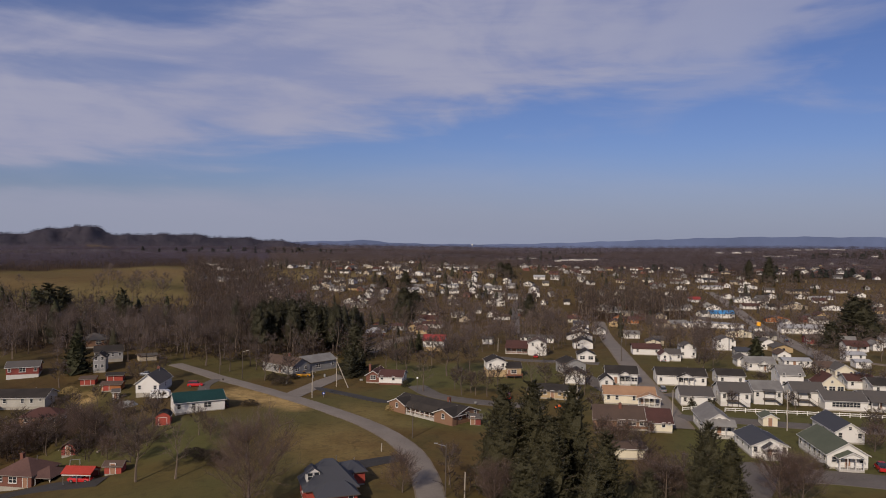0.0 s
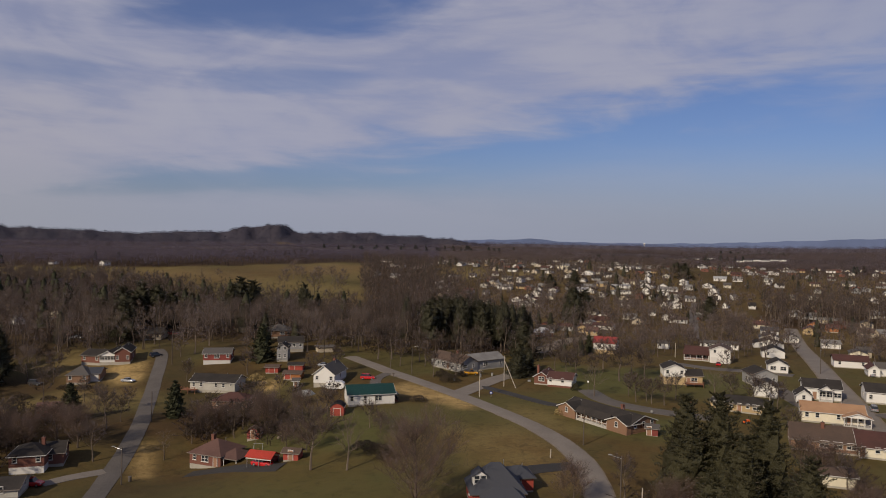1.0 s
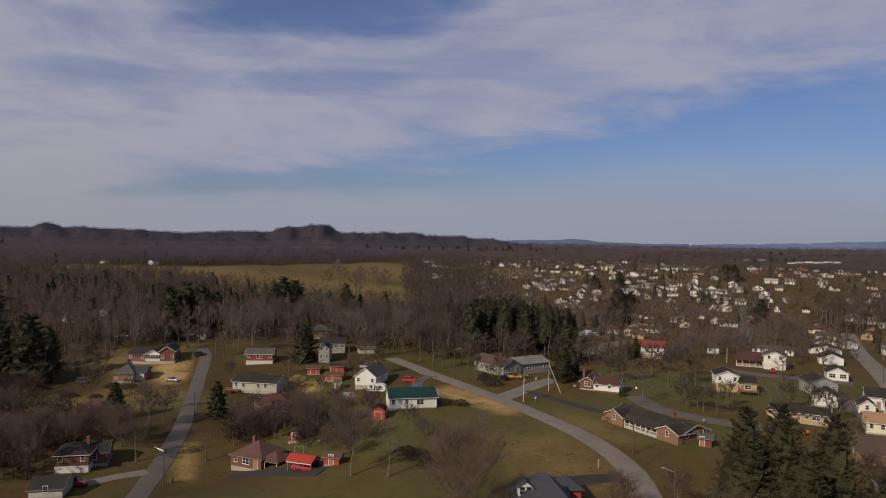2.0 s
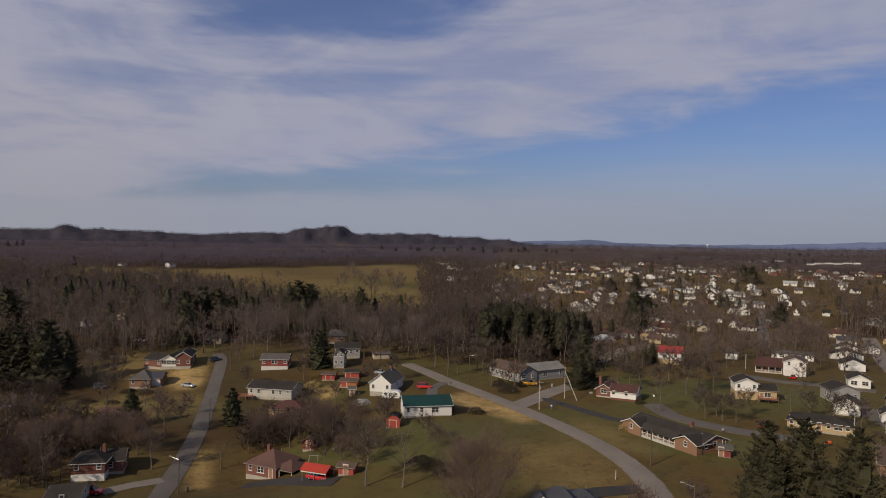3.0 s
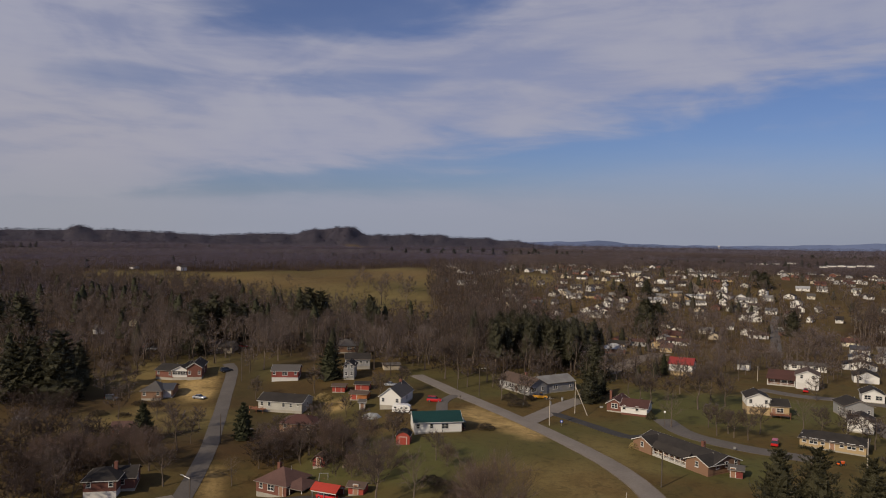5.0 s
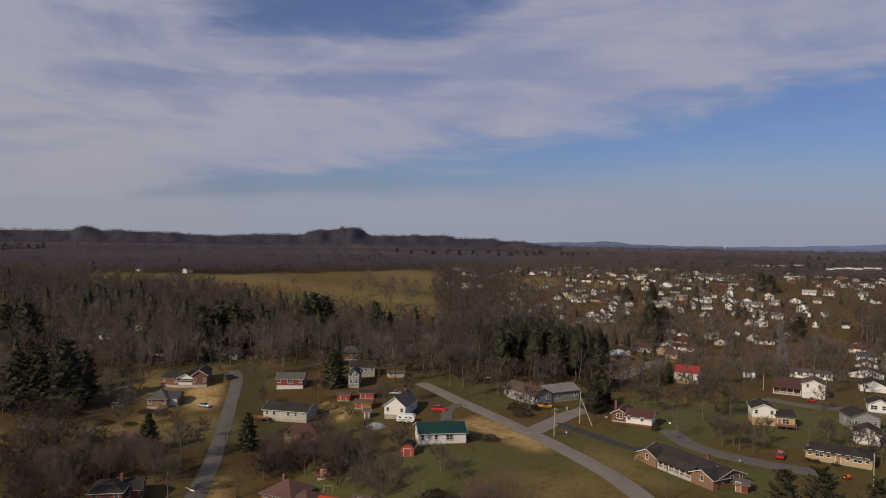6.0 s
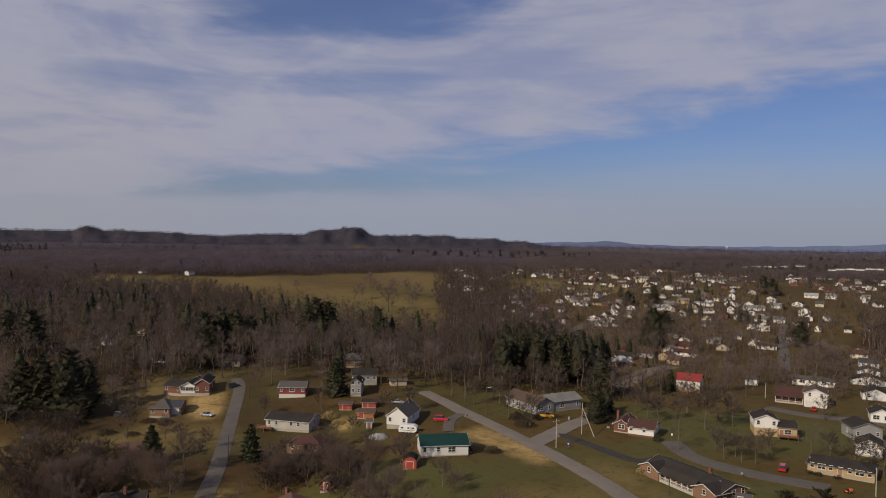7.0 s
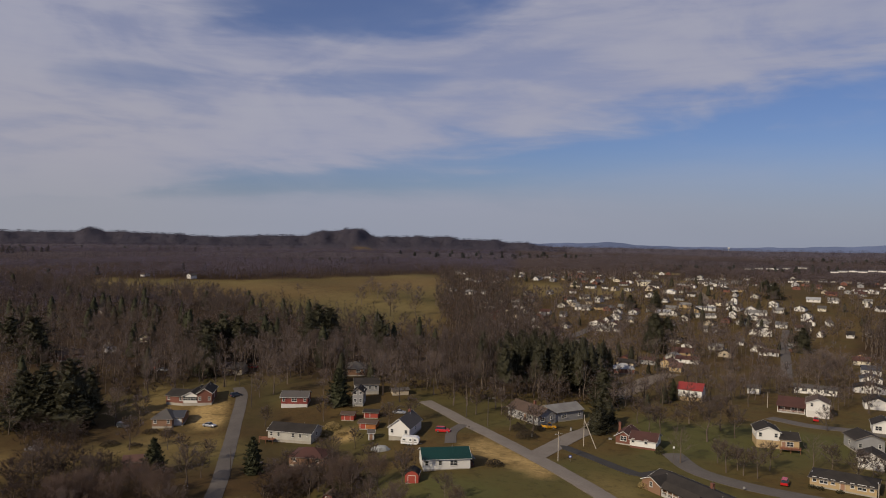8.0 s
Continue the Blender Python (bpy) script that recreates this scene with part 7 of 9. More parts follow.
house(76.08, 656.65, -20.0, 8.43, 8.0, eave=2.55, rise=1.8, ridge='y', wall='white_siding', roof='slate_shingle', front='ww', left='', right='', vents=0, group='small houses of the near town')
house(92.43, 663.52, -8.0, 6.09, 8.0, eave=2.55, rise=1.8, ridge='x', wall='cream_siding', roof='grey_shingle', front='w-w', left='', right='', vents=0, group='small houses of the near town')
house(94.72, 726.81, -8.0, 11.23, 8.0, eave=2.55, rise=1.8, ridge='x', wall='white_siding', roof='pale_metal', front='www', left='', right='', vents=0, group='small houses of the near town')
house(167.04, 866.39, -14.0, 15.73, 8.0, eave=2.55, rise=1.8, ridge='y', wall='white_siding', roof='pale_metal', front='www', left='', right='', vents=0, group='small houses of the near town')
house(159.41, 886.97, -4.0, 11.63, 8.0, eave=2.55, rise=1.8, ridge='x', wall='white_siding', roof='brown_shingle', front='ww', left='', right='', vents=0, group='small houses of the near town')
house(138.52, 685.63, 12.0, 5.61, 8.0, eave=2.55, rise=1.8, ridge='x', wall='white_siding', roof='slate_shingle', front='w-w', left='', right='', vents=0, group='small houses of the near town')
house(134.77, 710.38, -20.0, 4.2, 8.0, eave=2.55, rise=1.8, ridge='y', wall='white_siding', roof='grey_shingle', front='w-w', left='', right='', vents=0, group='small houses of the near town')
house(97.47, 882.45, -8.0, 7.8, 8.0, eave=4, rise=1.8, ridge='y', wall='white_siding', roof='slate_shingle', front='w-w', left='', right='', vents=0, group='small houses of the near town')
house(120.32, 874.94, -8.0, 5.39, 8.0, eave=2.55, rise=1.8, ridge='x', wall='red_brick', roof='maroon_shingle', front='w-w', left='', right='', vents=0, group='small houses of the near town', trim='brown_trim')
house(145.28, 897.16, -14.0, 7.06, 8.0, eave=2.55, rise=1.8, ridge='y', wall='white_siding', roof='brown_shingle', front='w-w', left='', right='', vents=0, group='small houses of the near town')
house(2.83, 637.6, -4.0, 15.72, 8.0, eave=2.55, rise=0.8, ridge='x', wall='white_siding', roof='pale_metal', front='wwww', left='', right='', vents=0, group='small houses of the near town')
house(2.35, 604.31, 12.0, 15.21, 8.0, eave=2.55, rise=0.8, ridge='x', wall='white_siding', roof='light_shingle', front='wwww', left='', right='', vents=0, group='small houses of the near town')
house(5.72, 572.98, -20.0, 7.02, 8.0, eave=2.55, rise=1.8, ridge='y', wall='tan_siding', roof='slate_shingle', front='www', left='', right='', vents=0, group='small houses of the near town', trim='brown_trim')
house(5.78, 547.25, -8.0, 8.6, 8.0, eave=2.55, rise=1.8, ridge='x', wall='white_siding', roof='grey_shingle', front='www', left='', right='', vents=0, group='small houses of the near town')
house(-29.04, 607.61, -8.0, 10.96, 8.0, eave=2.55, rise=1.8, ridge='x', wall='white_siding', roof='pale_metal', front='www', left='', right='', vents=0, group='small houses of the near town')
house(-20.87, 606.97, -14.0, 6.65, 8.0, eave=2.55, rise=1.8, ridge='y', wall='white_siding', roof='slate_shingle', front='ww', left='', right='', vents=0, group='small houses of the near town')
house(-24.19, 625.05, -4.0, 12.4, 8.0, eave=2.55, rise=1.8, ridge='x', wall='tan_siding', roof='light_shingle', front='www', left='', right='', vents=0, group='small houses of the near town', trim='brown_trim')
house(-22.43, 566.81, 12.0, 6.07, 8.0, eave=2.55, rise=1.8, ridge='x', wall='grey_siding', roof='slate_shingle', front='w-w', left='', right='', vents=0, group='small houses of the near town', trim='brown_trim')
house(-68.8, 746.87, -20.0, 7.27, 8.0, eave=2.55, rise=0.8, ridge='y', wall='white_siding', roof='grey_shingle', front='ww', left='', right='', vents=0, group='small houses of the near town')
house(-57.89, 808.28, -8.0, 13.15, 11.0, eave=4.6, rise=1.8, ridge='x', wall='cream_siding', roof='light_shingle', front='www', left='', right='', vents=0, group='small houses of the near town', storeys=2)
house(-30.27, 666.98, -8.0, 5.77, 8.0, eave=2.55, rise=1.8, ridge='y', wall='white_siding', roof='slate_shingle', front='w-w', left='', right='', vents=0, group='small houses of the near town')
house(-28.8, 728.69, -14.0, 12.35, 8.0, eave=2.55, rise=1.8, ridge='y', wall='white_siding', roof='pale_metal', front='ww', left='', right='', vents=0, group='small houses of the near town')
house(-9.09, 713.53, -4.0, 6.95, 8.0, eave=2.55, rise=1.8, ridge='x', wall='white_siding', roof='slate_shingle', front='ww', left='', right='', vents=0, group='small houses of the near town')
house(-18.66, 811.93, 12.0, 11.58, 8.0, eave=2.4, rise=0.6, ridge='x', wall='white_siding', roof='pale_metal', front='www', left='', right='', vents=0, group='small houses of the near town')
house(25.62, 646.88, -20.0, 11.31, 8.0, eave=2.55, rise=1.8, ridge='y', wall='white_siding', roof='brown_shingle', front='www', left='', right='', vents=0, group='small houses of the near town')
house(22.77, 611.02, -8.0, 4.91, 8.0, eave=4, rise=1.8, ridge='y', wall='white_siding', roof='slate_shingle', front='w-w', left='', right='', vents=0, group='small houses of the near town')
house(26.48, 678.18, -8.0, 5.0, 8.0, eave=4.5, rise=1.8, ridge='y', wall='white_siding', roof='grey_shingle', front='w-w', left='', right='', vents=0, group='small houses of the near town')
house(29.22, 723.97, -14.0, 4.44, 8.0, eave=2.55, rise=1.8, ridge='y', wall='white_siding', roof='slate_shingle', front='w-w', left='', right='', vents=0, group='small houses of the near town')
house(22.12, 785.26, -4.0, 7.95, 8.0, eave=2.55, rise=1.8, ridge='y', wall='white_siding', roof='grey_shingle', front='w-w', left='', right='', vents=0, group='small houses of the near town')
house(7.43, 657.75, 12.0, 5.05, 8.0, eave=2.55, rise=1.8, ridge='x', wall='white_siding', roof='brown_shingle', front='w-w', left='', right='', vents=0, group='small houses of the near town')
house(28.72, 583.23, -20.0, 8.05, 8.0, eave=2.55, rise=1.8, ridge='y', wall='white_siding', roof='slate_shingle', front='w-w', left='', right='', vents=0, group='small houses of the near town')
house(33.48, 599.92, -8.0, 3.16, 8.0, eave=2.55, rise=1.8, ridge='y', wall='white_siding', roof='light_shingle', front='w-w', left='', right='', vents=0, group='small houses of the near town')
house(-109.91, 650.77, -8.0, 6.78, 8.0, eave=2.55, rise=1.8, ridge='x', wall='white_siding', roof='slate_shingle', front='w-w', left='', right='', vents=0, group='small houses of the near town')
house(-105.28, 627.59, -14.0, 10.45, 8.0, eave=2.55, rise=1.8, ridge='y', wall='tan_siding', roof='light_shingle', front='ww', left='', right='', vents=0, group='small houses of the near town', trim='brown_trim')
house(-93.67, 610.85, -4.0, 12.31, 8.0, eave=2.55, rise=1.8, ridge='x', wall='white_siding', roof='light_shingle', front='www', left='', right='', vents=0, group='small houses of the near town')
house(-93.92, 644.76, 12.0, 5.35, 8.0, eave=2.55, rise=1.8, ridge='x', wall='tan_siding', roof='slate_shingle', front='w-w', left='', right='', vents=0, group='small houses of the near town', trim='brown_trim')
house(-86.03, 654.91, -20.0, 5.53, 8.0, eave=4, rise=1.8, ridge='y', wall='white_siding', roof='grey_shingle', front='w-w', left='', right='', vents=0, group='small houses of the near town')
house(-63.7, 598.02, -8.0, 5.9, 8.0, eave=4, rise=1.8, ridge='y', wall='white_siding', roof='slate_shingle', front='w-w', left='', right='', vents=0, group='small houses of the near town')
house(-62.73, 575.37, -8.0, 6.99, 8.0, eave=4, rise=1.8, ridge='y', wall='white_siding', roof='grey_shingle', front='w-w', left='', right='', vents=0, group='small houses of the near town')
house(-72.79, 546.36, -14.0, 10.09, 8.0, eave=2.55, rise=1.8, ridge='y', wall='white_siding', roof='maroon_shingle', front='www', left='', right='', vents=0, group='small houses of the near town')
house(-56.44, 528.43, -4.0, 4.33, 8.0, eave=2.55, rise=1.8, ridge='x', wall='white_siding', roof='slate_shingle', front='ww', left='', right='', vents=0, group='small houses of the near town')
house(-52.23, 570.34, 12.0, 5.85, 8.0, eave=2.55, rise=1.8, ridge='x', wall='cream_siding', roof='light_shingle', front='w-w', left='', right='', vents=0, group='small houses of the near town')
house(-67.05, 562.88, -20.0, 4.21, 8.0, eave=2.55, rise=1.8, ridge='y', wall='white_siding', roof='slate_shingle', front='w-w', left='', right='', vents=0, group='small houses of the near town')
house(-119.67, 541.67, -8.0, 4.97, 8.0, eave=4, rise=1.8, ridge='y', wall='white_siding', roof='grey_shingle', front='w-w', left='', right='', vents=0, group='small houses of the near town')
house(-111.66, 523.77, -8.0, 8.67, 8.0, eave=2.55, rise=1.8, ridge='x', wall='white_siding', roof='brown_shingle', front='www', left='', right='', vents=0, group='small houses of the near town')
house(-93.49, 530.17, -14.0, 5.32, 8.0, eave=2.55, rise=1.8, ridge='y', wall='white_siding', roof='slate_shingle', front='w-w', left='', right='', vents=0, group='small houses of the near town')
house(-103.68, 575.32, -4.0, 4.55, 8.0, eave=2.55, rise=1.8, ridge='x', wall='white_siding', roof='grey_shingle', front='w-w', left='', right='', vents=0, group='small houses of the near town')
house(-149.6, 609.04, 12.0, 9.15, 8.0, eave=2.55, rise=1.8, ridge='x', wall='white_siding', roof='grey_shingle', front='ww', left='', right='', vents=0, group='small houses of the near town')
house(-135.83, 556.83, -20.0, 7.95, 8.0, eave=2.55, rise=1.8, ridge='y', wall='tan_siding', roof='grey_shingle', front='w-w', left='', right='', vents=0, group='small houses of the near town', trim='brown_trim')
house(-170.35, 636.2, -8.0, 6.64, 8.0, eave=2.55, rise=1.8, ridge='x', wall='white_siding', roof='brown_shingle', front='w-w', left='', right='', vents=0, group='small houses of the near town')
house(-70.19, 422.8, -8.0, 7.02, 8.0, eave=3.5, rise=3, ridge='y', wall='cream_siding', roof='slate_shingle', front='w-w', left='', right='', vents=0, group='small houses of the near town')
house(-101.28, 453.61, -14.0, 9.88, 8.0, eave=2.55, rise=1.8, ridge='y', wall='tan_siding', roof='light_shingle', front='www', left='', right='', vents=0, group='small houses of the near town', trim='brown_trim')
house(-217.78, 690.65, -4.0, 9.09, 8.0, eave=2.55, rise=1.8, ridge='x', wall='white_siding', roof='pale_metal', front='ww', left='', right='', vents=0, group='small houses of the near town')
house(-206.2, 696.27, 12.0, 4.52, 8.0, eave=2.55, rise=1.8, ridge='x', wall='white_siding', roof='grey_shingle', front='w-w', left='', right='', vents=0, group='small houses of the near town')
house(-232.14, 851.43, -20.0, 7.57, 8.0, eave=2.55, rise=1.8, ridge='y', wall='white_siding', roof='brown_shingle', front='w-w', left='', right='', vents=0, group='small houses of the near town')
house(-221.84, 840.55, -8.0, 5.85, 8.0, eave=2.55, rise=1.8, ridge='x', wall='white_siding', roof='slate_shingle', front='w-w', left='', right='', vents=0, group='small houses of the near town')
house(-185.73, 860.82, -8.0, 8.65, 8.0, eave=2.55, rise=1.8, ridge='x', wall='white_siding', roof='grey_shingle', front='ww', left='', right='', vents=0, group='small houses of the near town')
house(-161.47, 699.84, -14.0, 4.96, 8.0, eave=2.55, rise=1.8, ridge='y', wall='white_siding', roof='slate_shingle', front='w-w', left='', right='', vents=0, group='small houses of the near town')
house(-141.45, 709.87, -4.0, 5.14, 8.0, eave=2.55, rise=1.8, ridge='x', wall='white_siding', roof='grey_shingle', front='w-w', left='', right='', vents=0, group='small houses of the near town')
house(-120.11, 716.69, 12.0, 6.58, 8.0, eave=2.55, rise=1.8, ridge='x', wall='white_siding', roof='brown_shingle', front='ww', left='', right='', vents=0, group='small houses of the near town')
house(-264.35, 834.87, -20.0, 7.78, 8.0, eave=2.55, rise=1.8, ridge='y', wall='white_siding', roof='slate_shingle', front='w-w', left='', right='', vents=0, group='small houses of the near town')
house(-323.4, 969.27, -8.0, 8.05, 8.0, eave=2.55, rise=1.8, ridge='x', wall='white_siding', roof='grey_shingle', front='w-w', left='', right='', vents=0, group='small houses of the near town')
house(-313.66, 962.73, -8.0, 7.95, 8.0, eave=2.55, rise=1.8, ridge='x', wall='white_siding', roof='slate_shingle', front='w-w', left='', right='', vents=0, group='small houses of the near town')
house(-242.05, 707.36, -14.0, 4.87, 8.0, eave=2.55, rise=1.8, ridge='y', wall='white_siding', roof='grey_shingle', front='w-w', left='', right='', vents=0, group='small houses of the near town')
house(-245.45, 806.15, -4.0, 5.63, 8.0, eave=2.55, rise=1.8, ridge='x', wall='white_siding', roof='brown_shingle', front='w-w', left='', right='', vents=0, group='small houses of the near town')
house(-95.56, 770.5, 12.0, 5.78, 8.0, eave=2.55, rise=1.8, ridge='x', wall='white_siding', roof='slate_shingle', front='w-w', left='', right='', vents=0, group='small houses of the near town')
house(-82.88, 748.97, -20.0, 6.2, 8.0, eave=2.55, rise=1.8, ridge='y', wall='tan_siding', roof='grey_shingle', front='w-w', left='', right='', vents=0, group='small houses of the near town', trim='brown_trim')
house(-110.01, 771.01, -8.0, 9.7, 8.0, eave=2.55, rise=1.8, ridge='x', wall='white_siding', roof='slate_shingle', front='ww', left='', right='', vents=0, group='small houses of the near town')
house(-110.28, 849.2, -8.0, 6.61, 8.0, eave=2.55, rise=1.8, ridge='x', wall='white_siding', roof='grey_shingle', front='w-w', left='', right='', vents=0, group='small houses of the near town')
house(-116.79, 847.86, -14.0, 6.89, 8.0, eave=2.55, rise=1.8, ridge='y', wall='white_siding', roof='brown_shingle', front='w-w', left='', right='', vents=0, group='small houses of the near town')
house(247.44, 1586.55, -4.0, 13.62, 10.0, eave=2.55, rise=0.8, ridge='x', wall='white_siding', roof='light_shingle', front='ww', left='', right='', vents=0, group='small houses of the near town')
house(264.25, 1601.69, 12.0, 14.6, 10.0, eave=2.55, rise=0.8, ridge='x', wall='white_siding', roof='light_shingle', front='ww', left='', right='', vents=0, group='small houses of the near town')
house(285.2, 1612.55, -20.0, 14.72, 10.0, eave=2.55, rise=0.8, ridge='y', wall='white_siding', roof='light_shingle', front='ww', left='', right='', vents=0, group='small houses of the near town')
house(295.47, 1582.06, -8.0, 15.04, 10.0, eave=2.55, rise=0.8, ridge='x', wall='white_siding', roof='light_shingle', front='ww', left='', right='', vents=0, group='small houses of the near town')
house(322.38, 1633.43, -8.0, 14.42, 10.0, eave=2.55, rise=0.8, ridge='x', wall='white_siding', roof='light_shingle', front='ww', left='', right='', vents=0, group='small houses of the near town')
house(334.97, 1614.1, -14.0, 13.16, 10.0, eave=2.55, rise=0.8, ridge='y', wall='white_siding', roof='light_shingle', front='ww', left='', right='', vents=0, group='small houses of the near town')
house(100.84, 1705.03, -4.0, 18.14, 10.0, eave=2.55, rise=0.8, ridge='x', wall='white_siding', roof='light_shingle', front='ww', left='', right='', vents=0, group='small houses of the near town')
house(121.32, 1727.45, 12.0, 14.22, 10.0, eave=2.55, rise=0.8, ridge='x', wall='white_siding', roof='light_shingle', front='ww', left='', right='', vents=0, group='small houses of the near town')
house(146.74, 1700.79, -20.0, 22.92, 10.0, eave=2.55, rise=0.8, ridge='y', wall='white_siding', roof='light_shingle', front='ww', left='', right='', vents=0, group='small houses of the near town')
house(174.52, 1706.92, -8.0, 14.25, 10.0, eave=2.55, rise=0.8, ridge='x', wall='white_siding', roof='light_shingle', front='ww', left='', right='', vents=0, group='small houses of the near town')
house(213.21, 1777.64, -8.0, 20.23, 10.0, eave=2.55, rise=0.8, ridge='x', wall='white_siding', roof='light_shingle', front='ww', left='', right='', vents=0, group='small houses of the near town')
house(1264.65, 2576.74, -14.0, 24.23, 12.0, eave=2.55, rise=1.2, ridge='y', wall='white_siding', roof='light_shingle', front='ww', left='', right='', vents=0, group='small houses of the near town')
house(1287.75, 2534.57, -4.0, 23.19, 12.0, eave=2.55, rise=1.2, ridge='x', wall='white_siding', roof='light_shingle', front='ww', left='', right='', vents=0, group='small houses of the near town')
house(1558.42, 2968.71, 12.0, 53.83, 12.0, eave=2.55, rise=1.2, ridge='x', wall='white_siding', roof='light_shingle', front='ww', left='', right='', vents=0, group='small houses of the near town')
house(1529.18, 2793.09, -20.0, 50.74, 12.0, eave=2.55, rise=1.2, ridge='y', wall='white_siding', roof='light_shingle', front='ww', left='', right='', vents=0, group='small houses of the near town')
house(1108.69, 2015.09, -8.0, 37.14, 12.0, eave=2.55, rise=1.2, ridge='x', wall='white_siding', roof='light_shingle', front='ww', left='', right='', vents=0, group='small houses of the near town')
house(897.07, 1997.48, -8.0, 20.92, 12.0, eave=2.55, rise=1.2, ridge='x', wall='white_siding', roof='light_shingle', front='ww', left='', right='', vents=0, group='small houses of the near town')
house(919.63, 1981.92, -14.0, 21.62, 12.0, eave=2.55, rise=1.2, ridge='y', wall='white_siding', roof='light_shingle', front='ww', left='', right='', vents=0, group='small houses of the near town')
house(978.88, 2026.02, -4.0, 23.2, 12.0, eave=2.55, rise=1.2, ridge='x', wall='white_siding', roof='light_shingle', front='ww', left='', right='', vents=0, group='small houses of the near town')
house(874.32, 2288.52, 12.0, 20.09, 12.0, eave=2.55, rise=1.2, ridge='x', wall='white_siding', roof='light_shingle', front='ww', left='', right='', vents=0, group='small houses of the near town')
house(924.56, 2277.25, -20.0, 28.3, 12.0, eave=2.55, rise=1.2, ridge='y', wall='white_siding', roof='light_shingle', front='ww', left='', right='', vents=0, group='small houses of the near town')
house(987.45, 2337.92, -8.0, 17.56, 12.0, eave=2.55, rise=1.2, ridge='x', wall='white_siding', roof='light_shingle', front='ww', left='', right='', vents=0, group='small houses of the near town')
house(1124.78, 1870.47, -8.0, 20.53, 12.0, eave=2.55, rise=1.2, ridge='x', wall='white_siding', roof='light_shingle', front='ww', left='', right='', vents=0, group='small houses of the near town')
house(-550.73, 680.81, -14.0, 8.2, 8.0, eave=4, rise=1.8, ridge='y', wall='white_siding', roof='grey_shingle', front='w-w', left='', right='', vents=0, group='small houses of the near town')
house(-625.27, 688.92, -4.0, 7.22, 8.0, eave=2.55, rise=1.8, ridge='x', wall='white_siding', roof='brown_shingle', front='w-w', left='', right='', vents=0, group='small houses of the near town')
house(-6.65, 1000.25, 12.0, 6.39, 8.0, eave=2.55, rise=1.2, ridge='x', wall='white_siding', roof='grey_shingle', front='w-w', left='', right='', vents=0, group='small houses of the near town')
house(1.09, 992.68, -20.0, 6.57, 8.0, eave=2.55, rise=1.2, ridge='y', wall='white_siding', roof='pale_metal', front='w-w', left='', right='', vents=0, group='small houses of the near town')
house(-1.14, 910.27, -8.0, 5.72, 8.0, eave=2.55, rise=1.2, ridge='x', wall='white_siding', roof='grey_shingle', front='w-w', left='', right='', vents=0, group='small houses of the near town')
house(8.53, 996.05, -8.0, 6.21, 8.0, eave=2.55, rise=1.2, ridge='y', wall='white_siding', roof='pale_metal', front='w-w', left='', right='', vents=0, group='small houses of the near town')
house(11.62, 897.79, -14.0, 5.68, 8.0, eave=2.55, rise=1.2, ridge='x', wall='white_siding', roof='grey_shingle', front='w-w', left='', right='', vents=0, group='small houses of the near town')
house(5.47, 839.81, -4.0, 5.2, 8.0, eave=2.55, rise=1.2, ridge='y', wall='white_siding', roof='pale_metal', front='w-w', left='', right='', vents=0, group='small houses of the near town')
house(11.85, 874.69, 12.0, 5.52, 8.0, eave=2.55, rise=1.2, ridge='x', wall='white_siding', roof='grey_shingle', front='w-w', left='', right='', vents=0, group='small houses of the near town')
house(15.56, 830.19, -20.0, 5.37, 8.0, eave=2.55, rise=1.2, ridge='y', wall='white_siding', roof='pale_metal', front='w-w', left='', right='', vents=0, group='small houses of the near town')
house(8.44, 780.54, -8.0, 4.84, 8.0, eave=2.55, rise=1.2, ridge='x', wall='white_siding', roof='grey_shingle', front='w-w', left='', right='', vents=0, group='small houses of the near town')
house(21.3, 822.7, -8.0, 5.04, 8.0, eave=2.55, rise=1.2, ridge='y', wall='white_siding', roof='pale_metal', front='w-w', left='', right='', vents=0, group='small houses of the near town')
house(4.16, 891.2, -14.0, 5.68, 8.0, eave=2.55, rise=1.2, ridge='x', wall='white_siding', roof='grey_shingle', front='w-w', left='', right='', vents=0, group='small houses of the near town')
house(24.35, 773.11, -4.0, 4.68, 8.0, eave=2.55, rise=1.2, ridge='y', wall='white_siding', roof='pale_metal', front='w-w', left='', right='', vents=0, group='small houses of the near town')
house(29.68, 765.92, 12.0, 4.76, 8.0, eave=2.55, rise=1.2, ridge='x', wall='white_siding', roof='grey_shingle', front='w-w', left='', right='', vents=0, group='small houses of the near town')

# ---- trees ----

# ---- single trees ----
tree('cedar', -138.39, 161.82, 9.7, 1.1)
tree('cedar', -115.48, 173.49, 9.91)
tree('cedar', -122.24, 234.44, 13.0, 1.15)
tree('fir', -195.95, 188.51, 22.45, 0.95)
tree('fir', -205.87, 186.21, 20.33, 0.9)
tree('fir', -210.08, 182.58, 18.68)
tree('fir', -204.95, 204.56, 15.48, 0.8)
tree('fir', -290.77, 254.57, 20.9, 1.2)
tree('fir', -326.85, 272.26, 17.05, 1.2)
tree('fir', -196.94, 257.62, 17.71)
tree('fir', -152.49, 334.52, 22.9, 0.7)
tree('fir', -205.32, 365.49, 25.56)
tree('fir', -199.49, 346.3, 21.25)
tree('fir', -200.24, 369.3, 24.08)
tree('pine', -72.33, 274.44, 19.98)
tree('pine', -69.77, 282.05, 20.22)
tree('pine', -67.29, 290.92, 20.32)
tree('pine', -61.28, 284.6, 21.76)
tree('pine', -57.94, 290.34, 19.39)
tree('pine', -53.08, 284.95, 20.48)
tree('pine', -49.75, 288.68, 18.66)
tree('pine', -45.39, 286.33, 18.2)
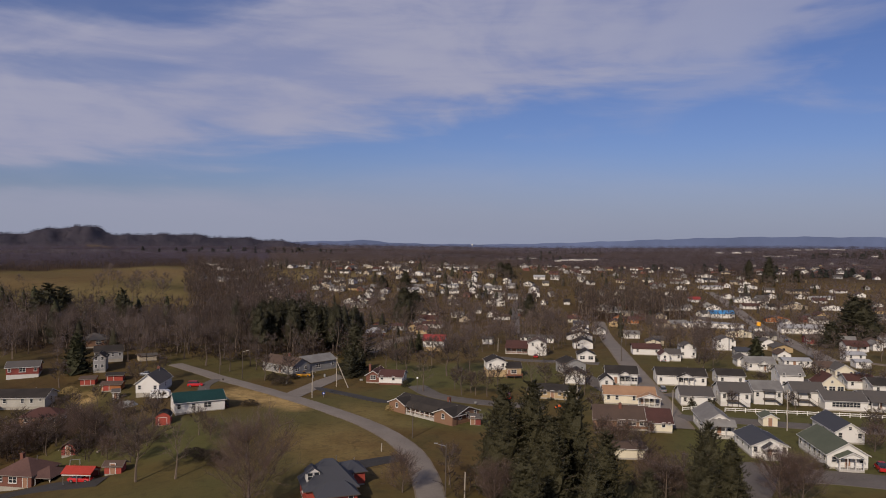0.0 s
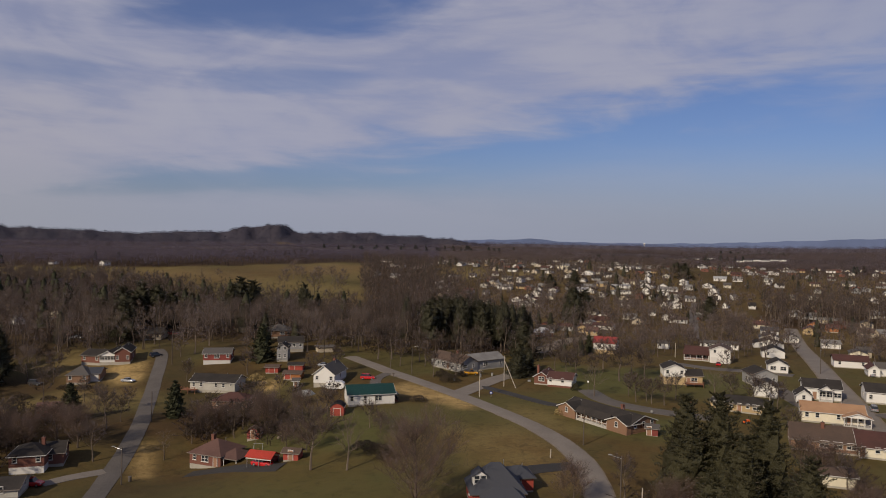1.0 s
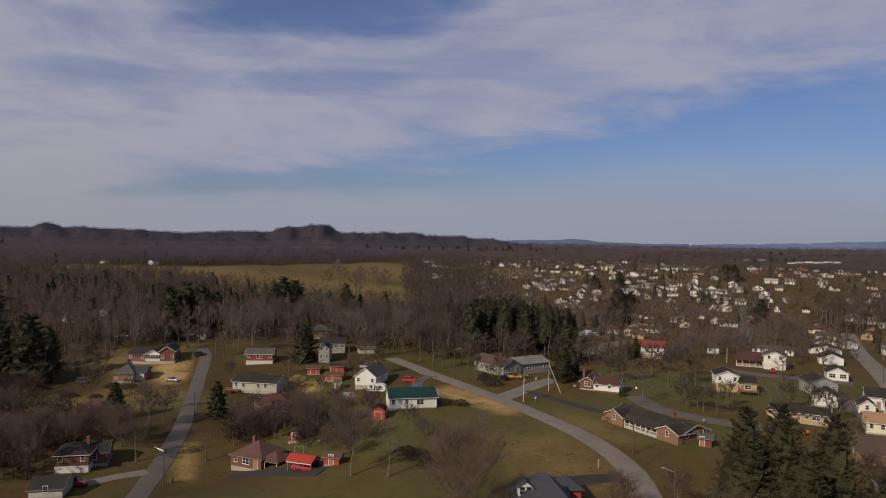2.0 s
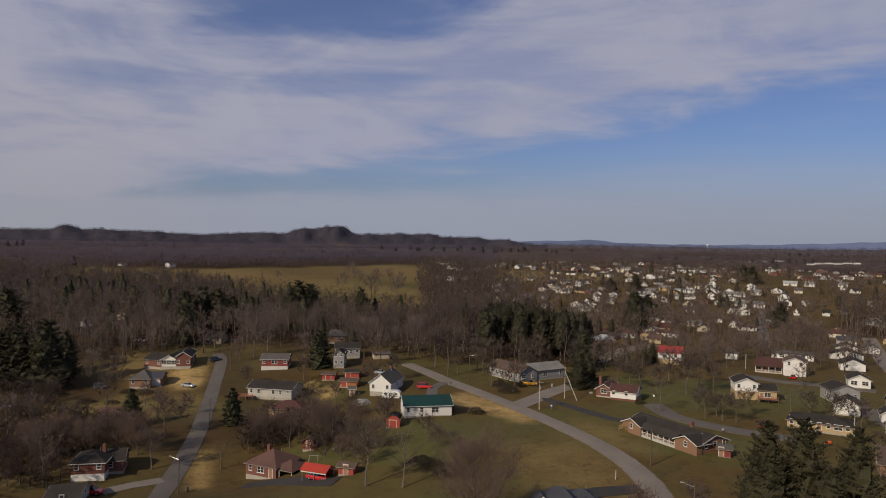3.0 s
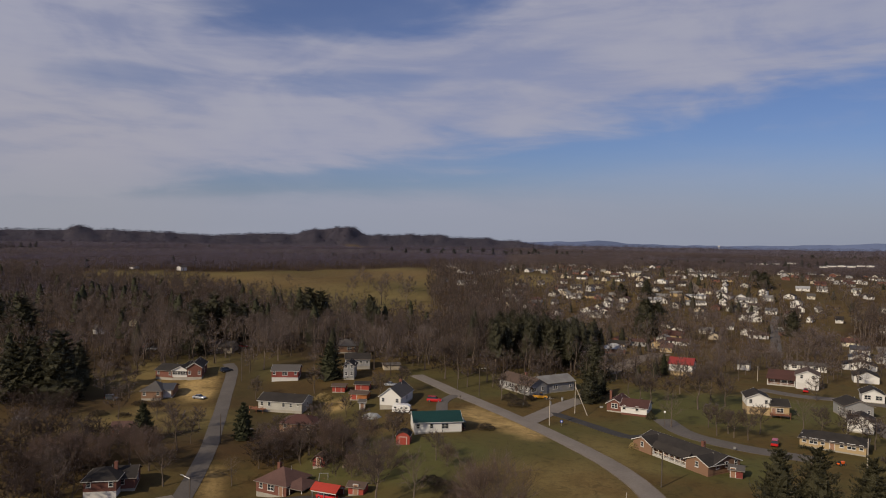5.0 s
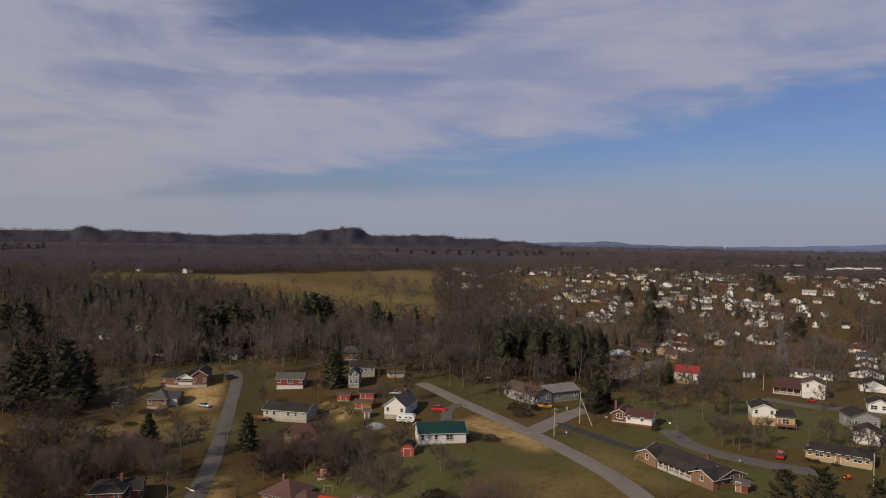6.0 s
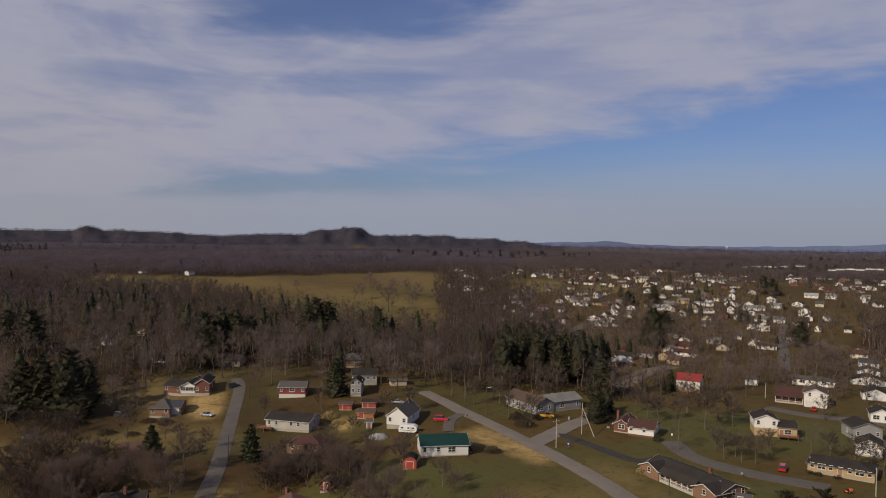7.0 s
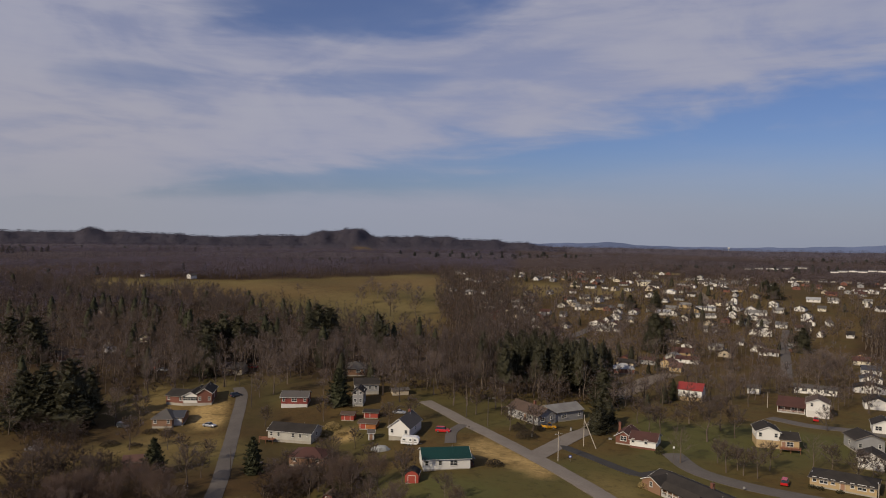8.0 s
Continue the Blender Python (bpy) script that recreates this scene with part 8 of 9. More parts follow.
tree('pine', -82.4, 322.25, 19.18)
tree('pine', -80.51, 336.15, 20.46)
tree('pine', -73.4, 328.59, 20.14)
tree('pine', -71.48, 344.59, 19.42)
tree('pine', -63.48, 331.19, 18.81)
tree('pine', -57.11, 324.3, 18.06)
tree('pine', -43.68, 292.45, 14.53)
tree('pine', -95.74, 368.25, 17.63)
tree('pine', -74.66, 381.76, 17.92)
tree('pine', -83.91, 382.36, 18.08)
tree('fir', -31.82, 239.07, 10.46, 1.3)
tree('fir', -29.85, 249.44, 7.51, 1.2)
tree('fir', -31.5, 235.21, 8.63, 1.3)
tree('cedar', -11.32, 297.43, 8.32, 0.7)
tree('fir', -34.85, 274.71, 13.51, 1.1)
tree('fir', -24.83, 446.35, 16.73, 1.1)
tree('fir', -30.47, 458.48, 12.08)
tree('fir', -28.66, 492.72, 18.42, 1.3)
tree('fir', -21.76, 495.76, 16.6, 1.1)
tree('fir', -56.17, 618.9, 13.16)
tree('fir', -35.86, 618.33, 17.17)
tree('fir', 56.31, 483.5, 15.23)
tree('fir', 60.44, 792.02, 11.35, 1.4)
tree('fir', 62.45, 727.23, 15.56, 1.3)
tree('fir', 208.58, 365.0, 21.7, 1.2)
tree('fir', 207.21, 352.79, 20.97, 1.1)
tree('fir', 178.2, 329.95, 11.78, 1.3)
tree('cedar', 121.61, 278.91, 9.96, 1.2)
tree('fir', 348.17, 821.64, 22.79, 0.8)
tree('fir', 353.39, 782.74, 27.91, 0.8)
tree('fir', 395.54, 805.61, 14.04, 1.5)
tree('fir', 233.29, 389.49, 9.26, 1.4)
tree('spruce', 10.5, 128, 19.5, 1.1)
tree('spruce', 16.0, 130, 20, 1.05)
tree('spruce', 23.5, 131, 19, 1.0)
tree('spruce', 18, 119, 16, 1.0)
tree('spruce', 26, 114, 15, 1.1)
tree('spruce', 12, 106, 14, 1.1)
tree('spruce', 22, 104, 13, 1.1)
tree('spruce', 44, 119, 15.5, 1.0)
tree('spruce', 46, 114, 14, 1.0)
tree('spruce', 30, 104, 12, 1.1)
tree('spruce', 41, 111, 13, 1.0)
tree('bare', -309.39, 649.48, 19.08)
tree('bare', -274.32, 632.21, 17.24)
tree('bare', -260.58, 630.03, 17.07)
tree('bare', -246.76, 624.15, 15.76)
tree('bare', -375.67, 624.15, 10.08)
tree('bare', -238.98, 540.25, 23.03)
tree('bare', -218.13, 543.88, 18.31)
tree('bare', -291.79, 595.28, 18.06)
tree('bare', -291.06, 627.53, 16.19)
tree('bushy', -122.41, 145.9, 10.28)
tree('bushy', -129.6, 147.4, 9.56)
tree('bare', -114.16, 141.03, 9.97)
tree('bare', -125.28, 164.48, 7.41)
tree('bushy', -158.46, 142.1, 12.58)
tree('bushy', -156.78, 148.72, 10.83)
tree('bushy', -146.78, 149.71, 9.27)
tree('bushy', -132.29, 176.82, 6.37)
tree('bushy', -149.85, 180.25, 7.49)
tree('bare', -176.15, 197.44, 11.15)
tree('bare', -184.09, 194.81, 13.01)
tree('bushy', -154.33, 233.44, 9.33)
tree('bare', -151.76, 238.64, 16.84)
tree('bare', -155.24, 253.75, 16.7)
tree('bushy', -133.63, 244.29, 10.51)
tree('bare', -113.12, 252.1, 16.86)
tree('bare', -103.76, 246.31, 12.25)
tree('bare', -136.32, 285.31, 15.7)
tree('bushy', -76.7, 169.63, 7.68)
tree('bare', -84.45, 182.63, 6.82)
tree('bare', -56.1, 161.59, 7.06)
tree('bushy', -33.67, 282.09, 10.66)
tree('bushy', -27.08, 278.46, 11.48)
tree('bare', -13.25, 242.44, 9.8)
tree('bare', -5.01, 260.06, 11.36)
tree('bare', 8.56, 247.21, 10.57)
tree('bushy', 7.8, 213.62, 6.8)
tree('bushy', 2.94, 218.17, 7.01)
tree('bare', 15.72, 216.83, 8.33)
tree('bare', 37.04, 268.15, 8.31)
tree('bare', 55.06, 357.89, 17.33)
tree('bushy', -32.52, 117.86, 16.06)
tree('bare', -59.02, 135.28, 13.88)
tree('stark', -51.29, 134.87, 11.46)
tree('bare', -72.43, 155.89, 8.12)
tree('bushy', -84.69, 165.18, 9.93)
tree('bare', -80.36, 163.11, 8.5)
tree('bushy', -7.51, 127.7, 7.36)
tree('bare', 0.96, 132.24, 8.25)
tree('bushy', 8.54, 119.42, 8.59)
tree('bushy', 59.25, 125.29, 9.48)
tree('bushy', 62.64, 128.21, 8.16)
tree('bushy', 62.62, 124.08, 8.89)
tree('bare', 42.11, 124.63, 8.94)
tree('bare', 38.28, 121.83, 8.74)
tree('bare', 35.18, 158.86, 6.96)
tree('bushy', 40.93, 159.14, 5.71)
tree('bare', -124.68, 158.35, 11.19)
tree('stark', -101.96, 149.49, 7.35)
tree('bare', -126.98, 124.11, 12.19)
tree('bushy', -140.25, 140.14, 9.1)
tree('bushy', -132.53, 140.85, 8.87)
tree('bushy', -143.62, 135.42, 9.17)
tree('bushy', -160.3, 175.97, 10.77)
tree('bare', -141.61, 176.43, 7.26)
tree('bushy', -174.4, 157.27, 6.99)
tree('bare', -106.05, 169.04, 7.34)
tree('bushy', -98.07, 165.62, 6.83)
tree('bare', -91.65, 162.9, 7.62)
tree('bushy', -83.35, 166.09, 6.94)
tree('bare', -88.7, 168.8, 6.4)
tree('bare', -99.17, 162.25, 7.0)
tree('stark', -6.63, 214.24, 10.87)
tree('bare', 0.5, 239.62, 14.66)
tree('bare', -8.32, 249.04, 7.27)
tree('bare', 4.87, 210.54, 8.67)
tree('bare', 9.0, 209.76, 7.69)
tree('bare', 12.34, 208.71, 8.19)
tree('bare', 4.62, 254.5, 12.78)
tree('stark', 26.58, 221.25, 9.88)
tree('bare', 29.55, 309.22, 11.96)
tree('bare', 26.02, 338.19, 12.01)
tree('bushy', -16.89, 245.43, 9.07)
tree('bare', -21.03, 253.23, 9.41)
tree('bare', 8.02, 305.24, 11.0)
tree('bare', 13.83, 318.68, 9.14)
tree('bare', 21.35, 334.95, 9.56)
tree('bare', -73.63, 242.01, 10.24)
tree('bare', -96.04, 260.48, 17.02)
tree('bare', -105.74, 266.31, 10.98)
tree('bushy', -65.66, 245.7, 9.31)
tree('bare', 46.43, 352.19, 19.64)
tree('bare', 53.9, 379.71, 15.86)
tree('bare', 47.77, 397.39, 12.56)
tree('bare', -112.31, 277.62, 13.33)
tree('bare', -84.65, 250.27, 15.16)
tree('bare', -80.07, 252.53, 16.22)
tree('bushy', -53.85, 229.36, 5.36)
tree('bushy', -58.2, 390.89, 12.05)
tree('bare', 98.83, 302.66, 13.22)
tree('bare', 97.46, 313.76, 12.46)
tree('bushy', 112.77, 248.5, 3.95)
tree('bare', 134.07, 255.4, 8.11)
tree('bare', 102.58, 171.6, 6.13)
tree('bushy', 104.69, 171.7, 4.77)
tree('bare', 191.98, 366.34, 11.62)
tree('bushy', 48.76, 168.88, 3.36)
tree('bare', 106.71, 372.34, 13.31)
tree('bare', 106.57, 356.98, 12.76)
tree('bushy', 98.4, 276.98, 13.2)
tree('bushy', 101.57, 277.24, 17.62)
tree('bare', 97.14, 258.32, 11.29)
tree('bushy', 89.54, 246.86, 10.79)
tree('bare', 109.76, 314.82, 12.5)
tree('bare', 99.01, 223.86, 6.22)
tree('bushy', 68.72, 199.06, 3.17)
tree('bushy', 76.19, 200.87, 2.4)
tree('bare', 80.12, 198.36, 5.05)
tree('bushy', 95.62, 197.91, 5.35)
tree('bushy', 96.89, 196.65, 4.84)
tree('bare', 145.13, 280.85, 11.14)
tree('bare', 143.63, 267.64, 9.56)
tree('bushy', 149.15, 268.05, 8.51)
tree('bare', 117.35, 233.99, 7.43)
tree('bushy', 117.9, 225.08, 8.93)
tree('bare', 133.07, 226.06, 8.97)
tree('bushy', 139.58, 226.48, 7.19)
tree('bare', 173.16, 283.13, 11.22)
tree('bare', 138.86, 342.42, 10.87)
tree('bushy', 172.61, 368.28, 11.69)
tree('bare', 199.37, 405.06, 11.24)
tree('bushy', 106.97, 253.45, 4.03)
tree('bushy', 35.82, 158.89, 6.33)
tree('bushy', 37.97, 154.71, 6.78)
tree('bare', 40.68, 148.81, 7.12)
tree('bushy', 38.6, 124.49, 7.45)
tree('bushy', 36.9, 127.19, 7.61)
tree('bushy', 41.17, 123.25, 6.39)
tree('bare', 39.31, 184.65, 7.35)
tree('bare', 41.68, 212.05, 8.44)
tree('bushy', 40.26, 220.08, 7.01)
tree('bare', 35.72, 211.68, 10.11)
tree('bare', 30.91, 219.48, 8.74)
tree('bushy', 107.92, 177.05, 5.62)
tree('bushy', 95.16, 157.39, 6.25)
tree('bare', -69.52, 252.34, 12.0)
tree('bushy', -57.96, 227.5, 8.92)
tree('bare', -50.44, 226.31, 9.65)
tree('bushy', -51.67, 252.13, 8.4)
tree('bare', -90.75, 225.49, 9.26)
tree('bare', -95.47, 218.08, 9.04)
tree('bushy', -98.36, 200.18, 6.73)
tree('bare', -119.26, 218.8, 9.37)
tree('bushy', -135.42, 208.92, 7.37)
tree('bare', -99.01, 187.62, 7.95)
tree('bare', -70.49, 172.72, 8.42)
tree('bushy', -52.45, 158.79, 5.01)
tree('fir', -215.96, 281.57, 20.91)
tree('fir', -214.57, 292.15, 22.58)
tree('fir', -208.23, 295.27, 21.56)
tree('fir', -208.91, 307.63, 18.13)
tree('fir', -229.57, 284.53, 14.7)
tree('fir', -229.03, 404.83, 17.14)
tree('pine', -208.52, 323.3, 17.43)
tree('bushy', -101.65, 165.86, 7.32)
tree('bushy', -98.05, 168.8, 6.77)
tree('bare', -92.05, 167.73, 8.07)
tree('bushy', -72.1, 151.31, 5.46)
tree('bushy', -65.2, 146.69, 6.47)
tree('bare', -93.7, 178.52, 7.15)
tree('bushy', -65.63, 156.03, 6.25)
tree('bushy', -106.8, 176.54, 7.08)
tree('bare', -70.42, 170.59, 7.51)
tree('bare', -103.61, 188.74, 6.8)

# ---- vehicles, poles, fences and yard things in their places ----
car(-77.01, 218.42, 10, 'red_paint', 'suv', 'parked beside the curved road')
car(-72.0, 140.0, -2, 'red_paint', 'sedan', 'standing under the red carport')
car(-82.3, 148.6, 83, 'dark_paint', 'sedan', 'standing under the pink-roofed carport')
car(-189.0, 279.0, 15, 'red_paint', 'suv', 'parked at the end of the street')
car(-98.02, 233.03, 10, 'silver_paint', 'sedan', 'parked behind the white gabled house')
car(-47.08, 235.20, 15, 'yellow_paint', 'pickup', 'parked by the blue-grey house')
car(18.40, 206.51, 80, 'red_paint', 'suv', 'parked on the lane by the bungalow')
car(35.81, 282.17, 82, 'red_paint', 'sedan', 'parked in front of the double garage')
car(-114.9, 124.6, 15, 'red_paint', 'suv', 'parked by the brick house')
car(-163.50, 231.96, 60, 'dark_paint', 'suv', 'standing at the top of the street')
car(-153.60, 204.07, 0, 'silver_paint', 'sedan', 'parked on the dry verge')
car(-184.82, 164.81, 20, 'silver_paint', 'sedan', 'parked near the woods')
car(-180.11, 194.20, 0, 'dark_paint', 'suv', 'parked beside the brick house')
car(-225.23, 257.59, 0, 'white_paint', 'sedan', 'parked among the trees')
car(-221.72, 260.51, 0, 'silver_paint', 'sedan', 'parked among the trees')
car(196.56, 461.08, 75, 'dark_paint', 'suv', 'driving lane of the long street')
car(168.64, 352.60, 75, 'dark_paint', 'sedan', 'standing on the long street')
car(146.17, 249.80, -10, 'dark_paint', 'sedan', 'parked beside the pale houses')
car(67.10, 219.29, 80, 'silver_paint', 'suv', 'parked on the side street')
car(84.66, 275.84, 70, 'silver_paint', 'sedan', 'parked beside a white house')
car(88.67, 144.26, 75, 'red_paint', 'pickup', 'parked beside the green-roofed house')
car(97.87, 230.85, 0, 'white_paint', 'sedan', 'parked between white houses')
school_bus(186.53, 426.32, 75)
camper(-82.06, 204.02, 10)
tarp_heap(-89.01, 198.20, 20)
fallen_trunk(-77.6, 158.0, 78, 7.0)
swing_frame(-79.7, 152.6, 20)
lawn_tractor(30.91, 194.46, 40)
deck(-127.2, 198.0, 7, 4.6, 2.6, 1.1)
deck(22.9, 237.4, 3, 5.4, 2.6, 1.0)
utility_pole(-37.95, 202.18, 7.87, pale=True, turn=40)
utility_pole(-33.68, 219.43, 9.30, arm=False, pale=True, brace=(4.0, -1.2))
utility_pole(-7.43, 163.56, 7.74, arm=False)
utility_pole(-65.84, 229.74, 9.10, arm=False, lamp=1.6)
utility_pole(-99.41, 131.62, 7.73, arm=False, lamp=-2.2)
utility_pole(-118.60, 167.73, 7.90, arm=False)
utility_pole(34.58, 186.53, 8.67, arm=False, pale=True)
utility_pole(59.65, 186.37, 7.27, arm=False, pale=True)
utility_pole(83.86, 174.22, 10.11, arm=True, pale=True, turn=80)
utility_pole(3.64, 125.31, 4.61, arm=False, pale=True)
utility_pole(0.24, 125.74, 9.45, arm=False, lamp=-2.0)
utility_pole(-75.51, 237.17, 6.08, arm=False)
utility_pole(-150.88, 223.33, 11.93, arm=False)
utility_pole(-13.59, 152.46, 1.77, arm=False, pale=True)
utility_pole(138.75, 273.49, 9.77, arm=True, turn=80)
utility_pole(123.83, 311.31, 11.62, arm=True, turn=80)
utility_pole(67.91, 274.46, 9.82, arm=True, turn=80)
utility_pole(90.79, 399.94, 9.53, arm=True, turn=80)
utility_pole(21.97, 298.99, 5.67, arm=False, pale=True)
utility_pole(37.59, 390.83, 8.23, arm=True, turn=80)
utility_pole(272.01, 612.64, 12.14, arm=True, turn=80)
small_box_thing('yard_light', 'white globe yard light on a dark post', 'lamp', -8.39, 213.51, 0, (0.5, 0.5, 0.5), 'lamp_glass', 4.03)
small_box_thing('mailbox', 'dark mailbox on a post by the drive', 'mailbox', -69.88, 222.70, 0, (0.6, 0.4, 0.5), 'dark_trim', 0.9)
small_box_thing('rubbish_bin', 'grey rubbish bin by the junction house', 'bin', -39.91, 234.65, 0, (0.6, 0.6, 1.1), 'plain_grey', 0)
small_box_thing('rubbish_bin', 'pale rubbish bin by the hedge', 'bin', -49.86, 222.97, 0, (0.5, 0.5, 0.9), 'plain_grey', 0)
small_box_thing('gas_tank', 'grey gas tank beside a brick wing', 'tank', -27.19, 229.64, 0, (1.0, 0.5, 0.6), 'plain_grey', 0)
small_box_thing('garden_bin', 'dark bin standing on the street verge', 'bin', -99.48, 134.38, 0, (0.6, 0.6, 1.1), 'dark_trim', 0)
small_box_thing('picnic_table', 'weathered wooden table on the lawn', 'table', -117.56, 179.63, 0, (1.8, 1.2, 0.75), 'pole_wood', 0)
small_box_thing('satellite_dish', 'grey satellite dish on a post in the yard', 'dish', 8.47, 197.57, 0, (0.55, 0.2, 0.55), 'plain_grey', 0.4)
round_sign(-34.86, 203.46)
rail_fence(76.19, 193.51, 120.40, 186.71)
rail_fence(64.67, 193.50, 70.16, 195.12)
bush(-14.26, 189.85, 1.8, 2.0, 'straw_shrub', 'straw-coloured round bush beside the brick wing', 1)
bush(-52.46, 190.16, 2.6, 1.7, 'shrub', 'dark brown bush beside the green-roofed house', 2)
# three dark bushes added to fill in a shadowed patch of the lawn
bush(-52.6, 148.6, 3.2, 1.6, 'shrub', 'dark brown thicket added for a shaded patch of lawn', 34)
bush(-48.6, 146.2, 3.4, 1.8, 'shrub', 'dark brown thicket added for a shaded patch of lawn', 35)
bush(-45.2, 142.6, 3.0, 1.6, 'shrub', 'dark brown thicket added for a shaded patch of lawn', 36)
bush(-51.11, 221.50, 3.5, 2.6, 'shrub', 'brown hedge at the junction', 3)
bush(-55.50, 228.62, 3.0, 2.4, 'shrub', 'brown hedge at the junction', 4)
bush(-49.72, 231.23, 2.2, 1.8, 'shrub', 'brown hedge at the junction', 5)
bush(77.16, 145.20, 1.4, 1.3, 'needles', 'clipped evergreen shrub by the porch', 6)
bush(75.59, 145.49, 1.2, 1.2, 'needles', 'clipped evergreen shrub by the porch', 7)
bush(26.3, 205.8, 1.2, 0.9, 'needles', 'low green shrub along the bungalow wall', 8)
bush(24.6, 206.4, 1.2, 0.9, 'needles', 'low green shrub along the bungalow wall', 9)
bush(30.4, 204.7, 1.2, 0.9, 'needles', 'low green shrub along the bungalow wall', 10)
bush(-12.50, 220.95, 1.4, 2.6, 'needles', 'dark evergreen shrub beside the white wall', 11)
bush(95.36, 204.11, 1.6, 2.4, 'needles', 'dark evergreen shrub between white houses', 12)
bush(108.92, 245.12, 2.2, 1.8, 'needles', 'dark evergreen shrub before a white house', 13)
bush(68.72, 197.70, 1.4, 2.6, 'needles', 'dark evergreen shrub by the white house', 14)
bush(74.01, 198.01, 1.4, 2.6, 'needles', 'dark evergreen shrub by the white house', 15)
bush(-169.24, 177.59, 3.0, 1.6, 'shrub', 'low brown thicket on the dry lawn', 16)
bush(-161.37, 179.30, 2.4, 1.3, 'shrub', 'low brown thicket on the dry lawn', 17)
bush(-186.10, 181.12, 4.0, 2.6, 'shrub', 'low brown thicket on the dry lawn', 18)
bush(-167.50, 192.95, 3.0, 1.4, 'shrub', 'low brown thicket by the brick house', 19)
bush(-161.47, 193.61, 3.0, 1.4, 'shrub', 'low brown thicket by the brick house', 20)
bush(-113.74, 214.48, 3.0, 2.2, 'straw_shrub', 'dry straw-coloured thicket on the slope', 21)
bush(-113.69, 208.93, 2.4, 1.5, 'straw_shrub', 'dry straw-coloured thicket on the slope', 22)
bush(-108.42, 210.26, 2.4, 1.5, 'straw_shrub', 'dry straw-coloured thicket on the slope', 23)
bush(-84.82, 173.49, 2.6, 2.4, 'shrub', 'tangled brown shrub in the garden', 24)
bush(-103.61, 171.83, 3.0, 3.2, 'shrub', 'tangled brown shrub in the garden', 25)
bush(-103.69, 164.19, 2.8, 3.0, 'shrub', 'tangled brown shrub in the garden', 26)
bush(-96.37, 170.91, 3.0, 3.0, 'shrub', 'tangled brown shrub in the garden', 27)
bush(-81.48, 163.96, 2.4, 2.6, 'shrub', 'tangled brown shrub in the garden', 28)
bush(-95.80, 165.87, 2.2, 2.6, 'shrub', 'tangled brown shrub in the garden', 29)
bush(-141.90, 143.34, 3.5, 3.5, 'shrub', 'tangled brown thicket on the slope', 30)
bush(-136.54, 143.17, 3.5, 3.5, 'shrub', 'tangled brown thicket on the slope', 31)
bush(-147.17, 141.71, 3.5, 3.5, 'shrub', 'tangled brown thicket on the slope', 32)
bush(-150.83, 138.68, 3.5, 3.5, 'shrub', 'tangled brown thicket on the slope', 33)
water_tower(159.0, 4480.0, 19.0)
antenna_tower(-1782, 3640, 26.0)
antenna_tower(-1740, 3610, 26.0)
antenna_tower(-1660, 3700, 26.0)

# ---- woods: many trees joined, each grown from one of a few shapes ----
def strew(name, label, places, shapes, mats, category="woods"):
    """One object of stuff. places: rows of x, y, height, width factor; shapes: lists of (verts, faces) per material, for a tree 1 m high."""
    rng = np.random.default_rng(5)
    all_v, all_t, all_m, start = [], [], [], 0
    ready = []
    for shape in shapes:
        vs, ts, ms, n = [], [], [], 0
        for mi, (v, f) in enumerate(shape):
            v = np.array(v, float)
            tri = np.array([t for q in f for t in ([q] if len(q) == 3 else [(q[0], q[1], q[2]), (q[0], q[2], q[3])])])
            vs.append(v)
            ts.append(tri + n)
            ms.append(np.full(len(tri), mi))
            n += len(v)
        ready.append((np.vstack(vs), np.vstack(ts), np.concatenate(ms)))
    places = np.array(places, float)
    zs = ground(places[:, 0], places[:, 1])
    kinds = rng.integers(0, len(ready), len(places))
    turns = rng.uniform(0, 6.283, len(places))
    for (x, y, h, w), z, kd, a in zip(places, zs, kinds, turns):
        v, t, m = ready[kd]
        c, s = math.cos(a) * h * w, math.sin(a) * h * w
        p = np.empty_like(v)
        p[:, 0], p[:, 1], p[:, 2] = x + c * v[:, 0] - s * v[:, 1], y + s * v[:, 0] + c * v[:, 1], z + h * v[:, 2]
        all_v.append(p)
        all_t.append(t + start)
        all_m.append(m)
        start += len(v)
    v, t, mi = np.vstack(all_v).astype(np.float32), np.vstack(all_t).astype(np.int32), np.concatenate(all_m).astype(np.int32)
    me = bpy.data.meshes.new(name)
    me.vertices.add(len(v))
    me.vertices.foreach_set("co", v.ravel())
    me.loops.add(len(t) * 3)
    me.loops.foreach_set("vertex_index", t.ravel())
    me.polygons.add(len(t))
    me.polygons.foreach_set("loop_start", np.arange(0, len(t) * 3, 3, dtype=np.int32))
    me.polygons.foreach_set("loop_total", np.full(len(t), 3, dtype=np.int32))
    for mat in mats:
        me.materials.append(M[mat])
    me.polygons.foreach_set("material_index", mi)
    me.update(calc_edges=True)
    return tagged(new(name, me), label, category, kind="stuff")


def scaled(shape, h):
    wv, wf, tv, tf = shape
    return [([p / h for p in wv], wf), ([p / h for p in tv], tf)]


def clear_of(x, y, gap):
    for line, width in ROADS:
        if np.min(np.hypot(line[:, 0] - x, line[:, 1] - y)) < width / 2 + gap:
            return False
    return all((hx - x) ** 2 + (hy - y) ** 2 > (hr + gap) ** 2 for hx, hy, hr in HOUSES)


